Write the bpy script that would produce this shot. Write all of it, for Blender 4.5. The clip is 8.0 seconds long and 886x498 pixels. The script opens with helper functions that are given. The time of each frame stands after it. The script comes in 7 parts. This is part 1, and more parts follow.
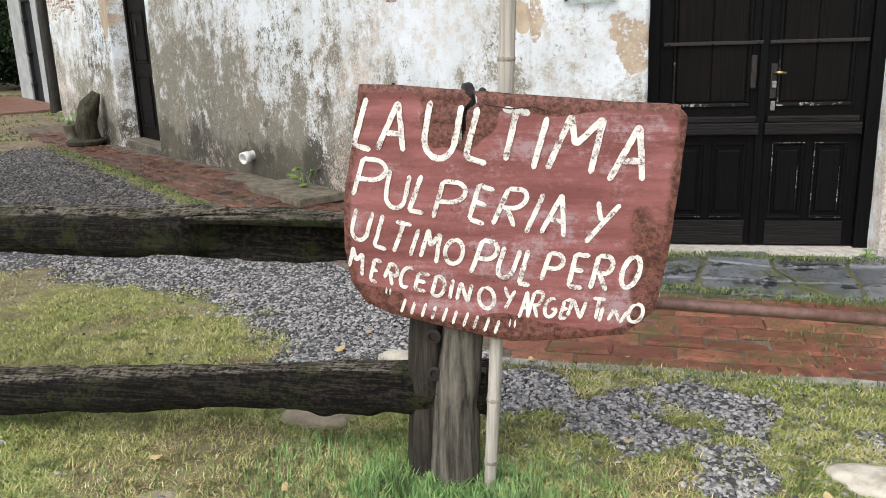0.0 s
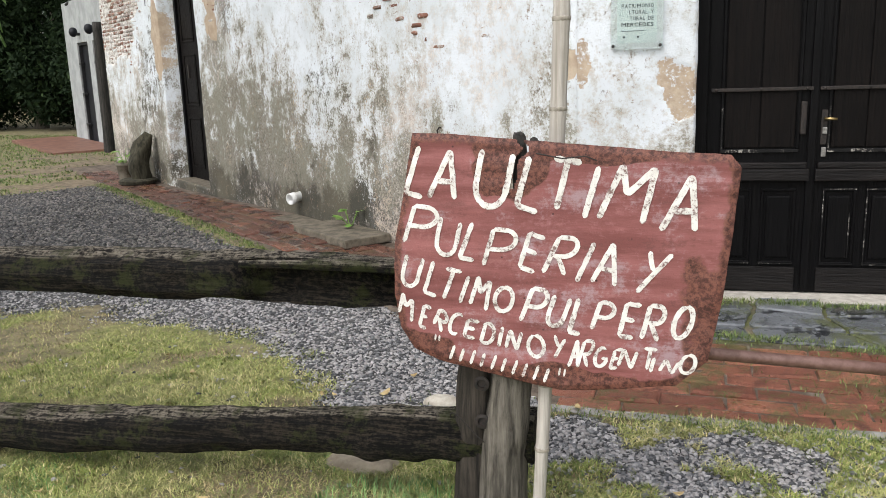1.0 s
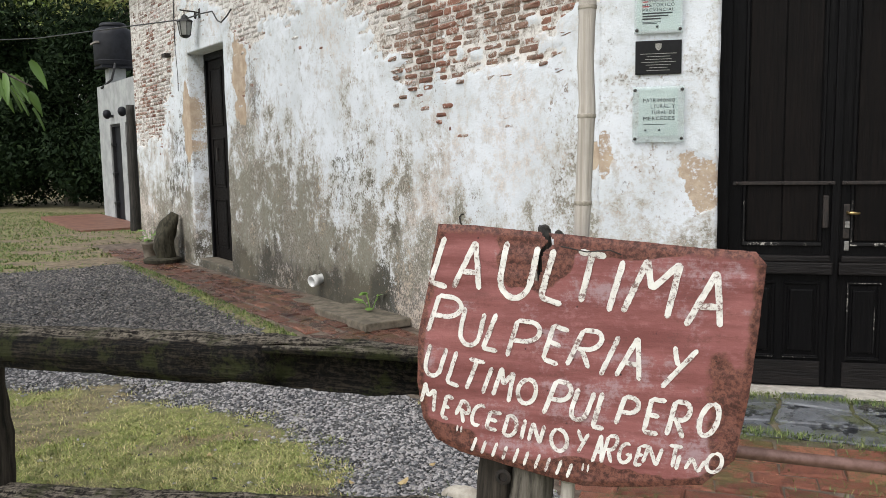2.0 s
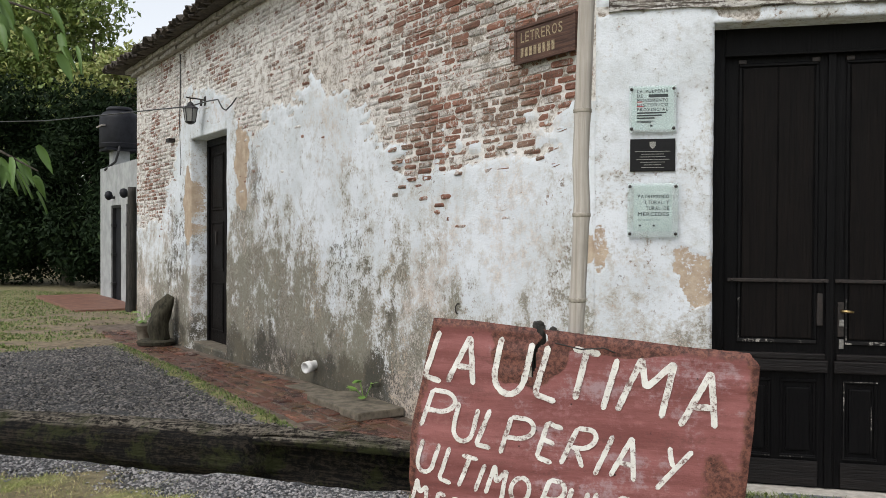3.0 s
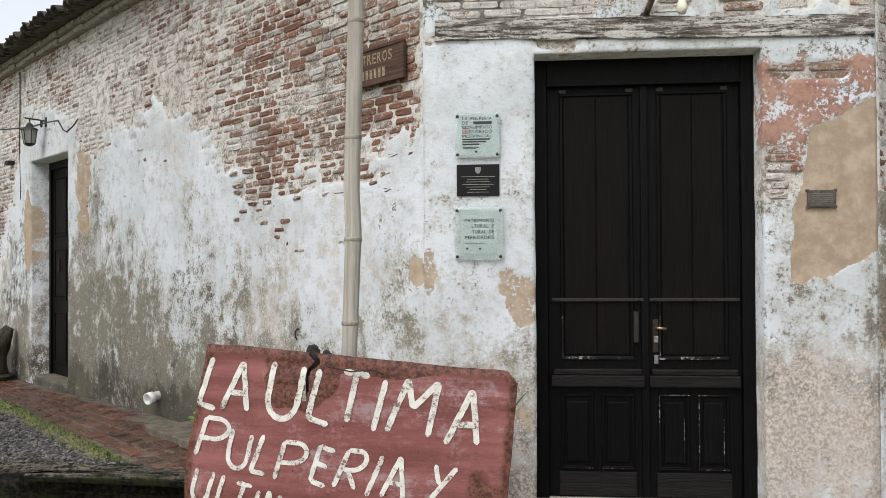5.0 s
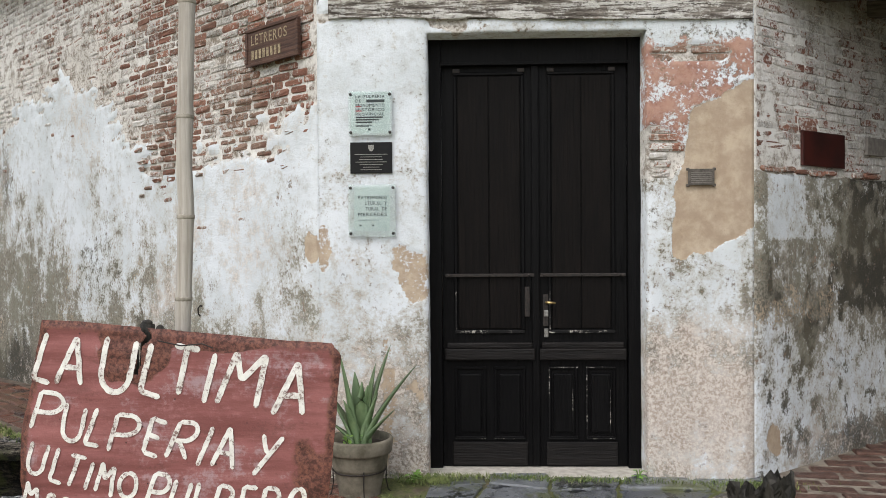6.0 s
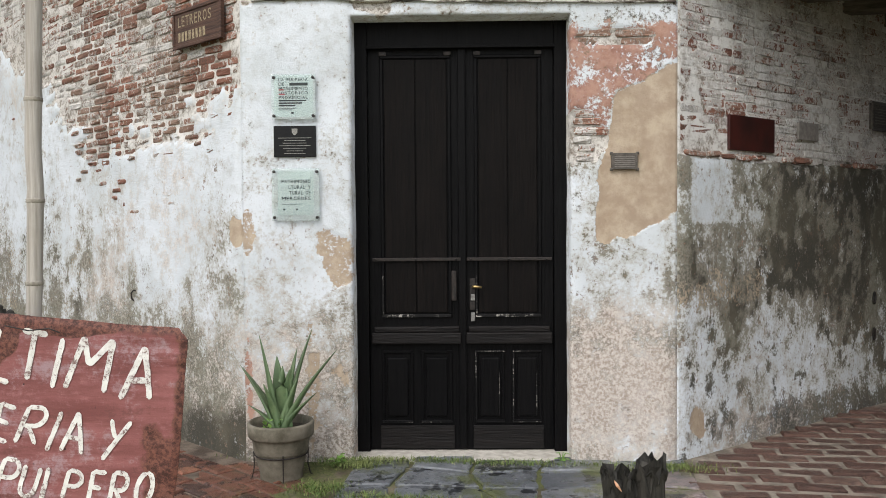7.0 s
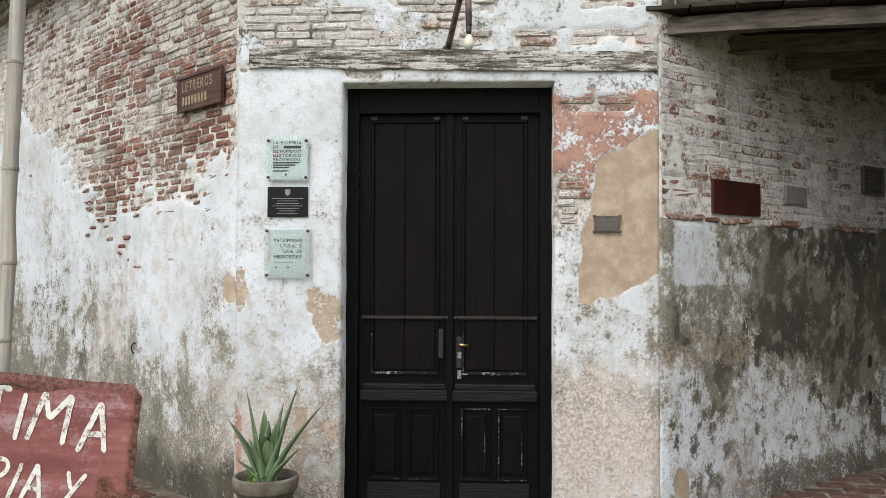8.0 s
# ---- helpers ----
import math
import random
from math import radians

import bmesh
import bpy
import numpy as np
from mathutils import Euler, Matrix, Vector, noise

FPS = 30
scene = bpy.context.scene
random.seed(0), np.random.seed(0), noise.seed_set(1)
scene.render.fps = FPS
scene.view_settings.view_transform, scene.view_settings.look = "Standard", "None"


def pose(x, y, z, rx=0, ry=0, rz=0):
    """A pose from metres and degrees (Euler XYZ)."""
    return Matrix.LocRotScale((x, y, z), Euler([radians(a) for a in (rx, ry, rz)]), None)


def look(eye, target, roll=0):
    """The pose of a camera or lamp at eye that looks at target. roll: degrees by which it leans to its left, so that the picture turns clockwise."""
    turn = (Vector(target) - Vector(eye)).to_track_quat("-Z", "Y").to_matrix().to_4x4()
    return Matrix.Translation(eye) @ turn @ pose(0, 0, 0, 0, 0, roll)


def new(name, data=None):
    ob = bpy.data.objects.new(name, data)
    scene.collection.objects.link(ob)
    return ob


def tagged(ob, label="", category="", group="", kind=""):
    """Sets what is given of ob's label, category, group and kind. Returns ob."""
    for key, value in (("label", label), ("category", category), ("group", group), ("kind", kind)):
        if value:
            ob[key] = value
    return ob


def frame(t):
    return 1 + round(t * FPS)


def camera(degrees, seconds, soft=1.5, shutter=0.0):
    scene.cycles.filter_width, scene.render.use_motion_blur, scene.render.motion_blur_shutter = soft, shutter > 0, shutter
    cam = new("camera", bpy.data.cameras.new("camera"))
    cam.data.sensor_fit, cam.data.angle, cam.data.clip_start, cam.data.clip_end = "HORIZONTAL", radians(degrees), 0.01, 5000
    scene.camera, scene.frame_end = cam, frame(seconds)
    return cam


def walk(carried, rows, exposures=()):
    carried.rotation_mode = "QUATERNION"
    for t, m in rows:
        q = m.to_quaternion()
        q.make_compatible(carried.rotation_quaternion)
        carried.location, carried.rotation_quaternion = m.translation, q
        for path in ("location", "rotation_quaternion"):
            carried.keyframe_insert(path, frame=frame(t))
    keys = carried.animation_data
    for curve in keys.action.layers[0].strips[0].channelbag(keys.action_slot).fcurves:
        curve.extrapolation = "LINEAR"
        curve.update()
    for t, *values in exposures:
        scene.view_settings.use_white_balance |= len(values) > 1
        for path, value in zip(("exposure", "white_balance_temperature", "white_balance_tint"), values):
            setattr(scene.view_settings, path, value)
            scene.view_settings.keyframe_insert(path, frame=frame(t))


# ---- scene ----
cam = camera(55.6, 8.0, 0.65)
METRES, EYE, TILT, LEAN, TURN = 1.45, 1.5, 0.0, 0.0, 14.2
ROWS = [
    (0.0, 0.0, 0.0, 0.0, -0.5, -15.2, 1.84),
    (0.5, -0.0088, -0.0025, 0.0065, 0.72, -14.36, 1.88),
    (1.0, -0.0179, -0.0041, 0.0165, 2.35, -12.41, 1.83),
    (1.5, -0.0264, -0.0065, 0.0243, 3.64, -9.92, 1.53),
    (3.0, -0.0263, -0.0261, 0.0486, 3.63, -0.86, -0.28),
    (3.5, -0.0005, -0.0229, 0.0536, 1.22, 0.5, 0.09),
    (4.0, 0.0403, -0.0194, 0.0545, -0.68, 1.13, 0.21),
    (4.5, 0.1059, -0.0207, 0.0517, -2.62, 1.17, 0.23),
    (6.0, 0.4063, -0.1305, 0.048, -7.93, -0.86, 0.42),
    (6.5, 0.5783, -0.116, 0.049, -9.12, -1.65, 0.31),
    (7.0, 0.6679, -0.1652, 0.0461, -8.78, -1.95, 0.42),
    (7.5, 0.7391, -0.2401, 0.0485, -7.63, -1.05, -0.36),
    (8.0, 0.82, -0.2752, 0.0707, -7.03, 1.7, -0.24),
]
EXPOSURES = [(0.0, 0.34), (1.0, 0.30), (1.7, 0.20), (3.0, -0.10), (4.5, -0.09), (6.0, 0.03), (8.0, 0.12)]
walk(cam, [(t, pose(0, 0, EYE, TILT, LEAN, TURN) @ pose(METRES * x, METRES * y, METRES * z, 90 + pitch, roll, yaw)) for t, x, y, z, yaw, pitch, roll in ROWS], EXPOSURES)

# ---- overcast daylight ----
SUN_UP, SUN_TURN = radians(52), radians(200)
world = bpy.data.worlds.new("overcast_sky")
scene.world = world
world.use_nodes = True
wn = world.node_tree
sky = wn.nodes.new("ShaderNodeTexSky")
sky.sky_type, sky.sun_disc = "NISHITA", False
sky.sun_elevation, sky.sun_rotation = SUN_UP, SUN_TURN
sky.air_density, sky.dust_density, sky.ozone_density = 1.0, 3.0, 1.0
grey = wn.nodes.new("ShaderNodeHueSaturation")
grey.inputs["Saturation"].default_value = 0.26
grey.inputs["Value"].default_value = 1.9
wn.links.new(sky.outputs[0], grey.inputs["Color"])
wn.links.new(grey.outputs[0], wn.nodes["Background"].inputs["Color"])
wn.nodes["Background"].inputs["Strength"].default_value = 0.14
sun = new("sun", bpy.data.lights.new("sun", "SUN"))
sun.data.energy, sun.data.angle, sun.data.color = 0.6, radians(40), (1.0, 0.985, 0.96)
# the sky's sun_rotation is counted clockwise from +y
sun_way = Vector((math.sin(SUN_TURN) * math.cos(SUN_UP), math.cos(SUN_TURN) * math.cos(SUN_UP), math.sin(SUN_UP)))
sun.matrix_world = look(sun_way * 30, (0, 0, 0))


# ---- noise fields for stains and worn edges ----
TABLES = {}


def value_noise(x, y, seed):
    if seed not in TABLES:
        TABLES[seed] = np.random.RandomState(seed).rand(256, 256)
    table = TABLES[seed]
    x, y = np.asarray(x, float), np.asarray(y, float)
    i, j = np.floor(x).astype(int), np.floor(y).astype(int)
    u, v = x - i, y - j
    u, v = u * u * (3 - 2 * u), v * v * (3 - 2 * v)
    a, b = table[i % 256, j % 256], table[(i + 1) % 256, j % 256]
    c, d = table[i % 256, (j + 1) % 256], table[(i + 1) % 256, (j + 1) % 256]
    return (a * (1 - u) + b * u) * (1 - v) + (c * (1 - u) + d * u) * v


def fbm(x, y, seed, octaves=4, rough=0.55):
    total, amount, weight = 0.0, 1.0, 0.0
    for k in range(octaves):
        total = total + amount * value_noise(np.asarray(x) * 2 ** k + 17.3 * k, np.asarray(y) * 2 ** k + 5.1 * k, seed + k)
        weight += amount
        amount *= rough
    return total / weight


def step(a, b, x):
    u = np.clip((np.asarray(x, float) - a) / (b - a), 0, 1)
    return u * u * (3 - 2 * u)


def blob(X, Z, x, z, rx, rz, seed, ragged=0.6):
    """1 inside a ragged patch, 0 outside."""
    d = np.sqrt(((X - x) / rx) ** 2 + ((Z - z) / rz) ** 2) + ragged * 2 * (fbm(X * 5, Z * 5, seed) - 0.5)
    return 1 - step(0.8, 1.15, d)


# ---- materials ----
class Graph:
    """Short names for shader nodes."""

    def __init__(self, name):
        self.mat = bpy.data.materials.new(name)
        self.mat.use_nodes = True
        self.nt = self.mat.node_tree
        self.bsdf = self.nt.nodes["Principled BSDF"]
        self.where = None

    def put(self, socket, value):
        if value is None:
            return
        if isinstance(value, bpy.types.NodeSocket):
            self.nt.links.new(value, socket)
        elif isinstance(value, (tuple, list)) and len(value) == 3 and socket.type == "RGBA":
            socket.default_value = (*value, 1)
        else:
            socket.default_value = value

    def position(self):
        if self.where is None:
            self.where = self.nt.nodes.new("ShaderNodeNewGeometry").outputs["Position"]
        return self.where

    def stretch(self, x, y, z, turn=0):
        n = self.nt.nodes.new("ShaderNodeMapping")
        n.inputs["Scale"].default_value = (x, y, z)
        n.inputs["Rotation"].default_value = (0, 0, radians(turn))
        self.nt.links.new(self.position(), n.inputs["Vector"])
        return n.outputs[0]

    def own(self):
        return self.nt.nodes.new("ShaderNodeTexCoord").outputs["Object"]

    def noise(self, scale, detail=5, rough=0.6, vec=None, warp=0.0):
        n = self.nt.nodes.new("ShaderNodeTexNoise")
        self.nt.links.new(vec or self.position(), n.inputs["Vector"])
        n.inputs["Scale"].default_value, n.inputs["Detail"].default_value = scale, detail
        n.inputs["Roughness"].default_value, n.inputs["Distortion"].default_value = rough, warp
        return n.outputs["Fac"]

    def cells(self, scale, vec=None, out="Distance", feature="F1"):
        n = self.nt.nodes.new("ShaderNodeTexVoronoi")
        n.feature = feature
        self.nt.links.new(vec or self.position(), n.inputs["Vector"])
        n.inputs["Scale"].default_value = scale
        return n.outputs[out]

    def calc(self, op, a, b=0.5, clamp=False):
        n = self.nt.nodes.new("ShaderNodeMath")
        n.operation, n.use_clamp = op, clamp
        self.put(n.inputs[0], a)
        self.put(n.inputs[1], b)
        return n.outputs[0]

    def span(self, x, a, b, c=0.0, d=1.0):
        n = self.nt.nodes.new("ShaderNodeMapRange")
        n.interpolation_type = "SMOOTHSTEP"
        for k, v in enumerate((x, a, b, c, d)):
            self.put(n.inputs[k], v)
        return n.outputs[0]

    def mix(self, fac, a, b, blend="MIX"):
        n = self.nt.nodes.new("ShaderNodeMix")
        n.data_type, n.blend_type = "RGBA", blend
        self.put(n.inputs["Factor"], fac)
        self.put(n.inputs[6], a)
        self.put(n.inputs[7], b)
        return n.outputs[2]

    def field(self, name):
        n = self.nt.nodes.new("ShaderNodeAttribute")
        n.attribute_name = name
        return n.outputs["Fac"]

    def chance(self, island=False):
        if island:
            return self.nt.nodes.new("ShaderNodeNewGeometry").outputs["Random Per Island"]
        return self.nt.nodes.new("ShaderNodeObjectInfo").outputs["Random"]

    def finish(self, colour, rough=0.8, bump=None, strength=0.4, depth=0.01, metal=0.0, coat=0.0, spec=0.5):
        self.put(self.bsdf.inputs["Base Color"], colour)
        self.put(self.bsdf.inputs["Roughness"], rough)
        self.put(self.bsdf.inputs["Metallic"], metal)
        self.put(self.bsdf.inputs["Coat Weight"], coat)
        self.put(self.bsdf.inputs["Specular IOR Level"], spec)
        if bump is not None:
            n = self.nt.nodes.new("ShaderNodeBump")
            n.inputs["Strength"].default_value, n.inputs["Distance"].default_value = strength, depth
            self.put(n.inputs["Height"], bump)
            self.nt.links.new(n.outputs[0], self.bsdf.inputs["Normal"])
        return self.mat


def wall_material():
    """Old lime plaster over brick: paint, dirt and painted shade, ochre undercoat and bare mortar by the wall's own
    fields.
    """
    g = Graph("old_lime_plaster")
    fine, mid, big = g.noise(52, 7, 0.72), g.noise(10, 6, 0.68), g.noise(1.7, 4, 0.6)
    soft = lambda x, k: g.calc("MULTIPLY", g.calc("SUBTRACT", x, 0.5), k)
    streak = g.noise(8, 6, 0.7, g.stretch(1, 1, 0.22))
    patch = g.noise(3.6, 6, 0.7)
    paint = g.mix(g.span(big, 0.35, 0.65), (0.665, 0.70, 0.735), (0.555, 0.59, 0.61))
    paint = g.mix(g.span(mid, 0.46, 0.66, 0, 0.6), paint, (0.47, 0.485, 0.48))
    paint = g.mix(g.span(fine, 0.56, 0.72, 0, 0.5), paint, (0.42, 0.40, 0.36))
    wet = g.calc("ADD", g.calc("ADD", g.field("grime_shade"), soft(streak, 0.9)), g.calc("ADD", g.calc("ADD", soft(mid, 2.0), soft(patch, 2.3)), soft(fine, 2.3)))
    soil = g.mix(g.span(fine, 0.38, 0.6), (0.085, 0.076, 0.055), (0.25, 0.225, 0.175))
    soil = g.mix(g.span(big, 0.45, 0.62, 0, 0.5), soil, (0.20, 0.195, 0.145))
    colour = g.mix(g.span(wet, 0.05, 0.55, 0, 0.65), paint, (0.44, 0.43, 0.395))
    colour = g.mix(g.span(wet, 0.52, 0.84, 0, 0.92), colour, soil)
    # pale flakes of paint still holding on to the stained ground
    hold = g.calc("ADD", g.calc("MULTIPLY", g.noise(17, 6, 0.74), 0.55), g.calc("MULTIPLY", streak, 0.45))
    colour = g.mix(g.span(hold, 0.555, 0.60, 0, 0.62), colour, g.mix(g.span(fine, 0.4, 0.6), (0.58, 0.575, 0.55), (0.40, 0.385, 0.345)))
    mould_shade = g.calc("ADD", g.field("mould_shade"), g.calc("ADD", soft(mid, 2.0), g.calc("ADD", soft(fine, 2.4), soft(streak, 0.8))))
    dark = g.mix(g.span(big, 0.4, 0.6), (0.052, 0.049, 0.039), (0.10, 0.09, 0.065))
    colour = g.mix(g.span(mould_shade, 0.3, 0.8, 0, 0.93), colour, dark)
    # sandy warm undercoat and brick dust, worn through the paint
    warm = g.calc("ADD", g.field("warm"), g.calc("ADD", soft(mid, 1.3), soft(fine, 1.2)))
    sand = g.mix(g.span(fine, 0.38, 0.62), (0.40, 0.325, 0.275), (0.66, 0.61, 0.56))
    colour = g.mix(g.span(warm, 0.25, 0.75, 0, 0.85), colour, sand)
    dust = g.calc("ADD", g.field("red"), g.calc("ADD", soft(mid, 1.6), soft(fine, 1.3)))
    colour = g.mix(g.span(dust, 0.40, 0.62, 0, 0.95), colour, g.mix(g.span(mid, 0.35, 0.65), (0.24, 0.105, 0.075), (0.42, 0.25, 0.19)))
    # small chips down to the brown coat, in clusters
    where = g.calc("MULTIPLY", g.span(g.noise(1.9, 5, 0.65), 0.38, 0.56), g.span(g.field("grime_shade"), -0.45, 0.15))
    sound = g.span(g.field("ochre"), 0.3, 0.6, 1, 0)
    chips = g.calc("MULTIPLY", g.calc("MULTIPLY", g.span(g.calc("ADD", g.calc("MULTIPLY", g.noise(40, 6, 0.75), 0.6), g.calc("MULTIPLY", g.noise(12, 5, 0.7), 0.4)), 0.555, 0.60), where), g.calc("MULTIPLY", sound, g.span(warm, 0.3, 0.8, 1, 0.3)))
    colour = g.mix(g.calc("MULTIPLY", chips, 0.85), colour, g.mix(g.span(mid, 0.4, 0.6), (0.10, 0.075, 0.055), (0.24, 0.17, 0.12)))
    pits = g.calc("MULTIPLY", g.calc("MULTIPLY", g.span(g.cells(24), 0.05, 0.12, 1, 0), g.span(mid, 0.46, 0.56)), g.calc("MULTIPLY", sound, g.span(g.field("grime_shade"), -0.3, 0.25)))
    colour = g.mix(g.calc("MULTIPLY", pits, 0.55), colour, (0.10, 0.08, 0.06))
    # flakes that show the coat below
    flake = g.calc("ADD", g.field("ochre"), g.calc("ADD", soft(fine, 1.1), soft(mid, 0.5)))
    under = g.mix(g.span(mid, 0.35, 0.7), (0.33, 0.245, 0.17), (0.47, 0.38, 0.28))
    under = g.mix(g.span(fine, 0.55, 0.75, 0, 0.5), under, (0.26, 0.20, 0.145))
    colour = g.mix(g.span(flake, 0.42, 0.60, 0, 0.95), colour, under)
    # bare wall where the plaster has gone
    bare = g.mix(g.span(g.calc("ADD", fine, soft(mid, 0.8)), 0.36, 0.60), (0.20, 0.165, 0.13), (0.60, 0.565, 0.52))
    bare = g.mix(g.calc("MULTIPLY", g.field("lime"), g.span(mid, 0.35, 0.6)), bare, (0.66, 0.645, 0.615))
    bare = g.mix(g.calc("MULTIPLY", g.field("mould_shade"), 0.8), bare, (0.09, 0.085, 0.065))
    colour = g.mix(g.span(g.calc("ADD", g.field("plaster"), soft(fine, 0.6)), 0.4, 0.6), bare, colour)
    height = g.calc("ADD", g.calc("MULTIPLY", fine, 0.8), g.calc("ADD", g.calc("MULTIPLY", mid, g.span(g.field("ochre"), 0.3, 0.6, 1, 0.25)), g.calc("MULTIPLY", g.calc("ADD", chips, pits), -0.7)))
    return g.finish(colour, 0.9, height, 0.6, 0.014, spec=0.2)


def brick_material(name, red, lime, island=False):
    """Fired brick with lime wash and mortar left on it in worn patches."""
    g = Graph(name)
    c = g.chance(island)
    fine, mid = g.noise(75, 6, 0.75), g.noise(24, 6, 0.72)
    big = g.noise(1.3, 4, 0.6)
    soft = lambda x, k: g.calc("MULTIPLY", g.calc("SUBTRACT", x, 0.5), k)
    patch = g.noise(6, 6, 0.72)
    clay = g.mix(c, (0.17 * red, 0.078 * red, 0.056 * red), (0.37 * red, 0.18 * red, 0.125 * red))
    clay = g.mix(g.span(big, 0.42, 0.62, 0, 0.6), clay, (0.29, 0.215, 0.165))
    clay = g.mix(g.span(fine, 0.48, 0.72, 0, 0.7), clay, (0.10, 0.07, 0.055))
    clay = g.mix(g.span(c, 0.70, 0.98, 0, 0.75), clay, (0.20, 0.17, 0.14))
    wash = g.calc("ADD", g.calc("ADD", lime, g.calc("ADD", soft(big, 1.4), soft(patch, 2.2))), g.calc("ADD", soft(mid, 3.0), soft(fine, 2.8)))
    wash = g.calc("ADD", wash, soft(c, 0.6))
    white = g.mix(g.span(mid, 0.36, 0.64), (0.70, 0.695, 0.68), (0.47, 0.44, 0.40))
    colour = g.mix(g.span(wash, 0.32, 0.58, 0, 0.93), clay, white)
    black = g.calc("MULTIPLY", g.span(g.noise(4.5, 6, 0.7), 0.46, 0.60), g.span(fine, 0.42, 0.56))
    colour = g.mix(g.calc("MULTIPLY", black, 0.6), colour, (0.075, 0.066, 0.052))
    return g.finish(colour, 0.9, g.calc("ADD", fine, mid), 0.8, 0.012, spec=0.2)


def wood_material(name, dark, light, scale=1.0, rough=0.75, grain=(30, 30, 1.5), turn=0, green=0.0, spec=0.4, contrast=1.0):
    g = Graph(name)
    fibre = g.noise(1.6 * scale, 7, 0.68, g.stretch(*grain, turn))
    wide = g.noise(5 * scale, 4, 0.6)
    colour = g.mix(g.span(fibre, 0.5 - 0.22 / contrast, 0.5 + 0.22 / contrast), dark, light)
    colour = g.mix(g.span(wide, 0.45, 0.75, 0, 0.55), colour, dark)
    if green:
        colour = g.mix(g.span(g.noise(7, 4, 0.6), 0.52, 0.68, 0, green), colour, (0.055, 0.075, 0.02))
    return g.finish(colour, rough, g.calc("ADD", g.calc("MULTIPLY", fibre, 2), wide), 0.6, 0.006, spec=spec)


def beam_material():
    """Grey cracked timber with limewash peeling off it in flakes."""
    g = Graph("limed_timber")
    fibre = g.noise(1.8, 8, 0.75, g.stretch(3, 3, 34, 4.3))
    flake, fine = g.noise(7, 6, 0.72, g.stretch(0.6, 0.6, 1.8)), g.noise(60, 6, 0.72)
    wood = g.mix(g.span(fibre, 0.38, 0.62), (0.055, 0.045, 0.037), (0.30, 0.27, 0.235))
    lime = g.mix(g.span(fine, 0.35, 0.65), (0.68, 0.67, 0.645), (0.48, 0.46, 0.425))
    hold = g.calc("ADD", flake, g.calc("ADD", g.calc("MULTIPLY", g.calc("SUBTRACT", fibre, 0.5), 0.8), g.calc("MULTIPLY", g.calc("SUBTRACT", fine, 0.5), 0.5)))
    return g.finish(g.mix(g.span(hold, 0.47, 0.56, 0, 0.95), wood, lime), 0.85, g.calc("ADD", g.calc("MULTIPLY", fibre, 2), flake), 0.8, 0.01, spec=0.25)


def rail_material():
    """Rotten dark mossy rail: silvered top painted lighter, underside blacker, as light falls."""
    g = Graph("weathered_rail")
    fibre = g.noise(3.4, 9, 0.78, g.stretch(1.5, 30, 30))
    knots, fine = g.noise(9, 5, 0.65), g.noise(60, 5, 0.7)
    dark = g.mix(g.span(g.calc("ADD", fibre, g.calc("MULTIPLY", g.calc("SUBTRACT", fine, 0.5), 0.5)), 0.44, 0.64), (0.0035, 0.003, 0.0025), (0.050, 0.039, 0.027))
    lit_silver = g.mix(g.span(g.calc("ADD", fibre, g.calc("MULTIPLY", g.calc("SUBTRACT", fine, 0.5), 0.6)), 0.42, 0.60), (0.016, 0.013, 0.010), (0.30, 0.26, 0.205))
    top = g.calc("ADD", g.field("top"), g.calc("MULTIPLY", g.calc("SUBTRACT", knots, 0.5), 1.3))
    colour = g.mix(g.span(top, 0.35, 0.75), dark, lit_silver)
    colour = g.mix(g.span(g.calc("ADD", knots, g.calc("MULTIPLY", fine, 0.4)), 0.70, 0.84, 0, 0.7), colour, (0.040, 0.048, 0.012))
    return g.finish(colour, 0.85, g.calc("ADD", g.calc("MULTIPLY", fibre, 2.5), knots), 1.0, 0.014, spec=0.2)


def plain_material(name, a, b, scale=20, rough=0.6, metal=0.0, strength=0.15, coat=0.0, own=False, spec=0.5):
    g = Graph(name)
    n = g.noise(scale, 5, 0.65, g.own() if own else None)
    colour = g.mix(g.span(n, 0.3, 0.7), a, b)
    return g.finish(colour, rough, n, strength, 0.004, metal, coat, spec)


def leaf_material(name, a, b, c, island=True, rough=0.5, spec=0.35):
    g = Graph(name)
    r = g.chance(island)
    colour = g.mix(r, a, b)
    colour = g.mix(g.span(r, 0.8, 1.0), colour, c)
    colour = g.mix(g.span(g.noise(0.8, 3), 0.35, 0.7, 0, 0.6), colour, a)
    return g.finish(colour, rough, spec=spec)


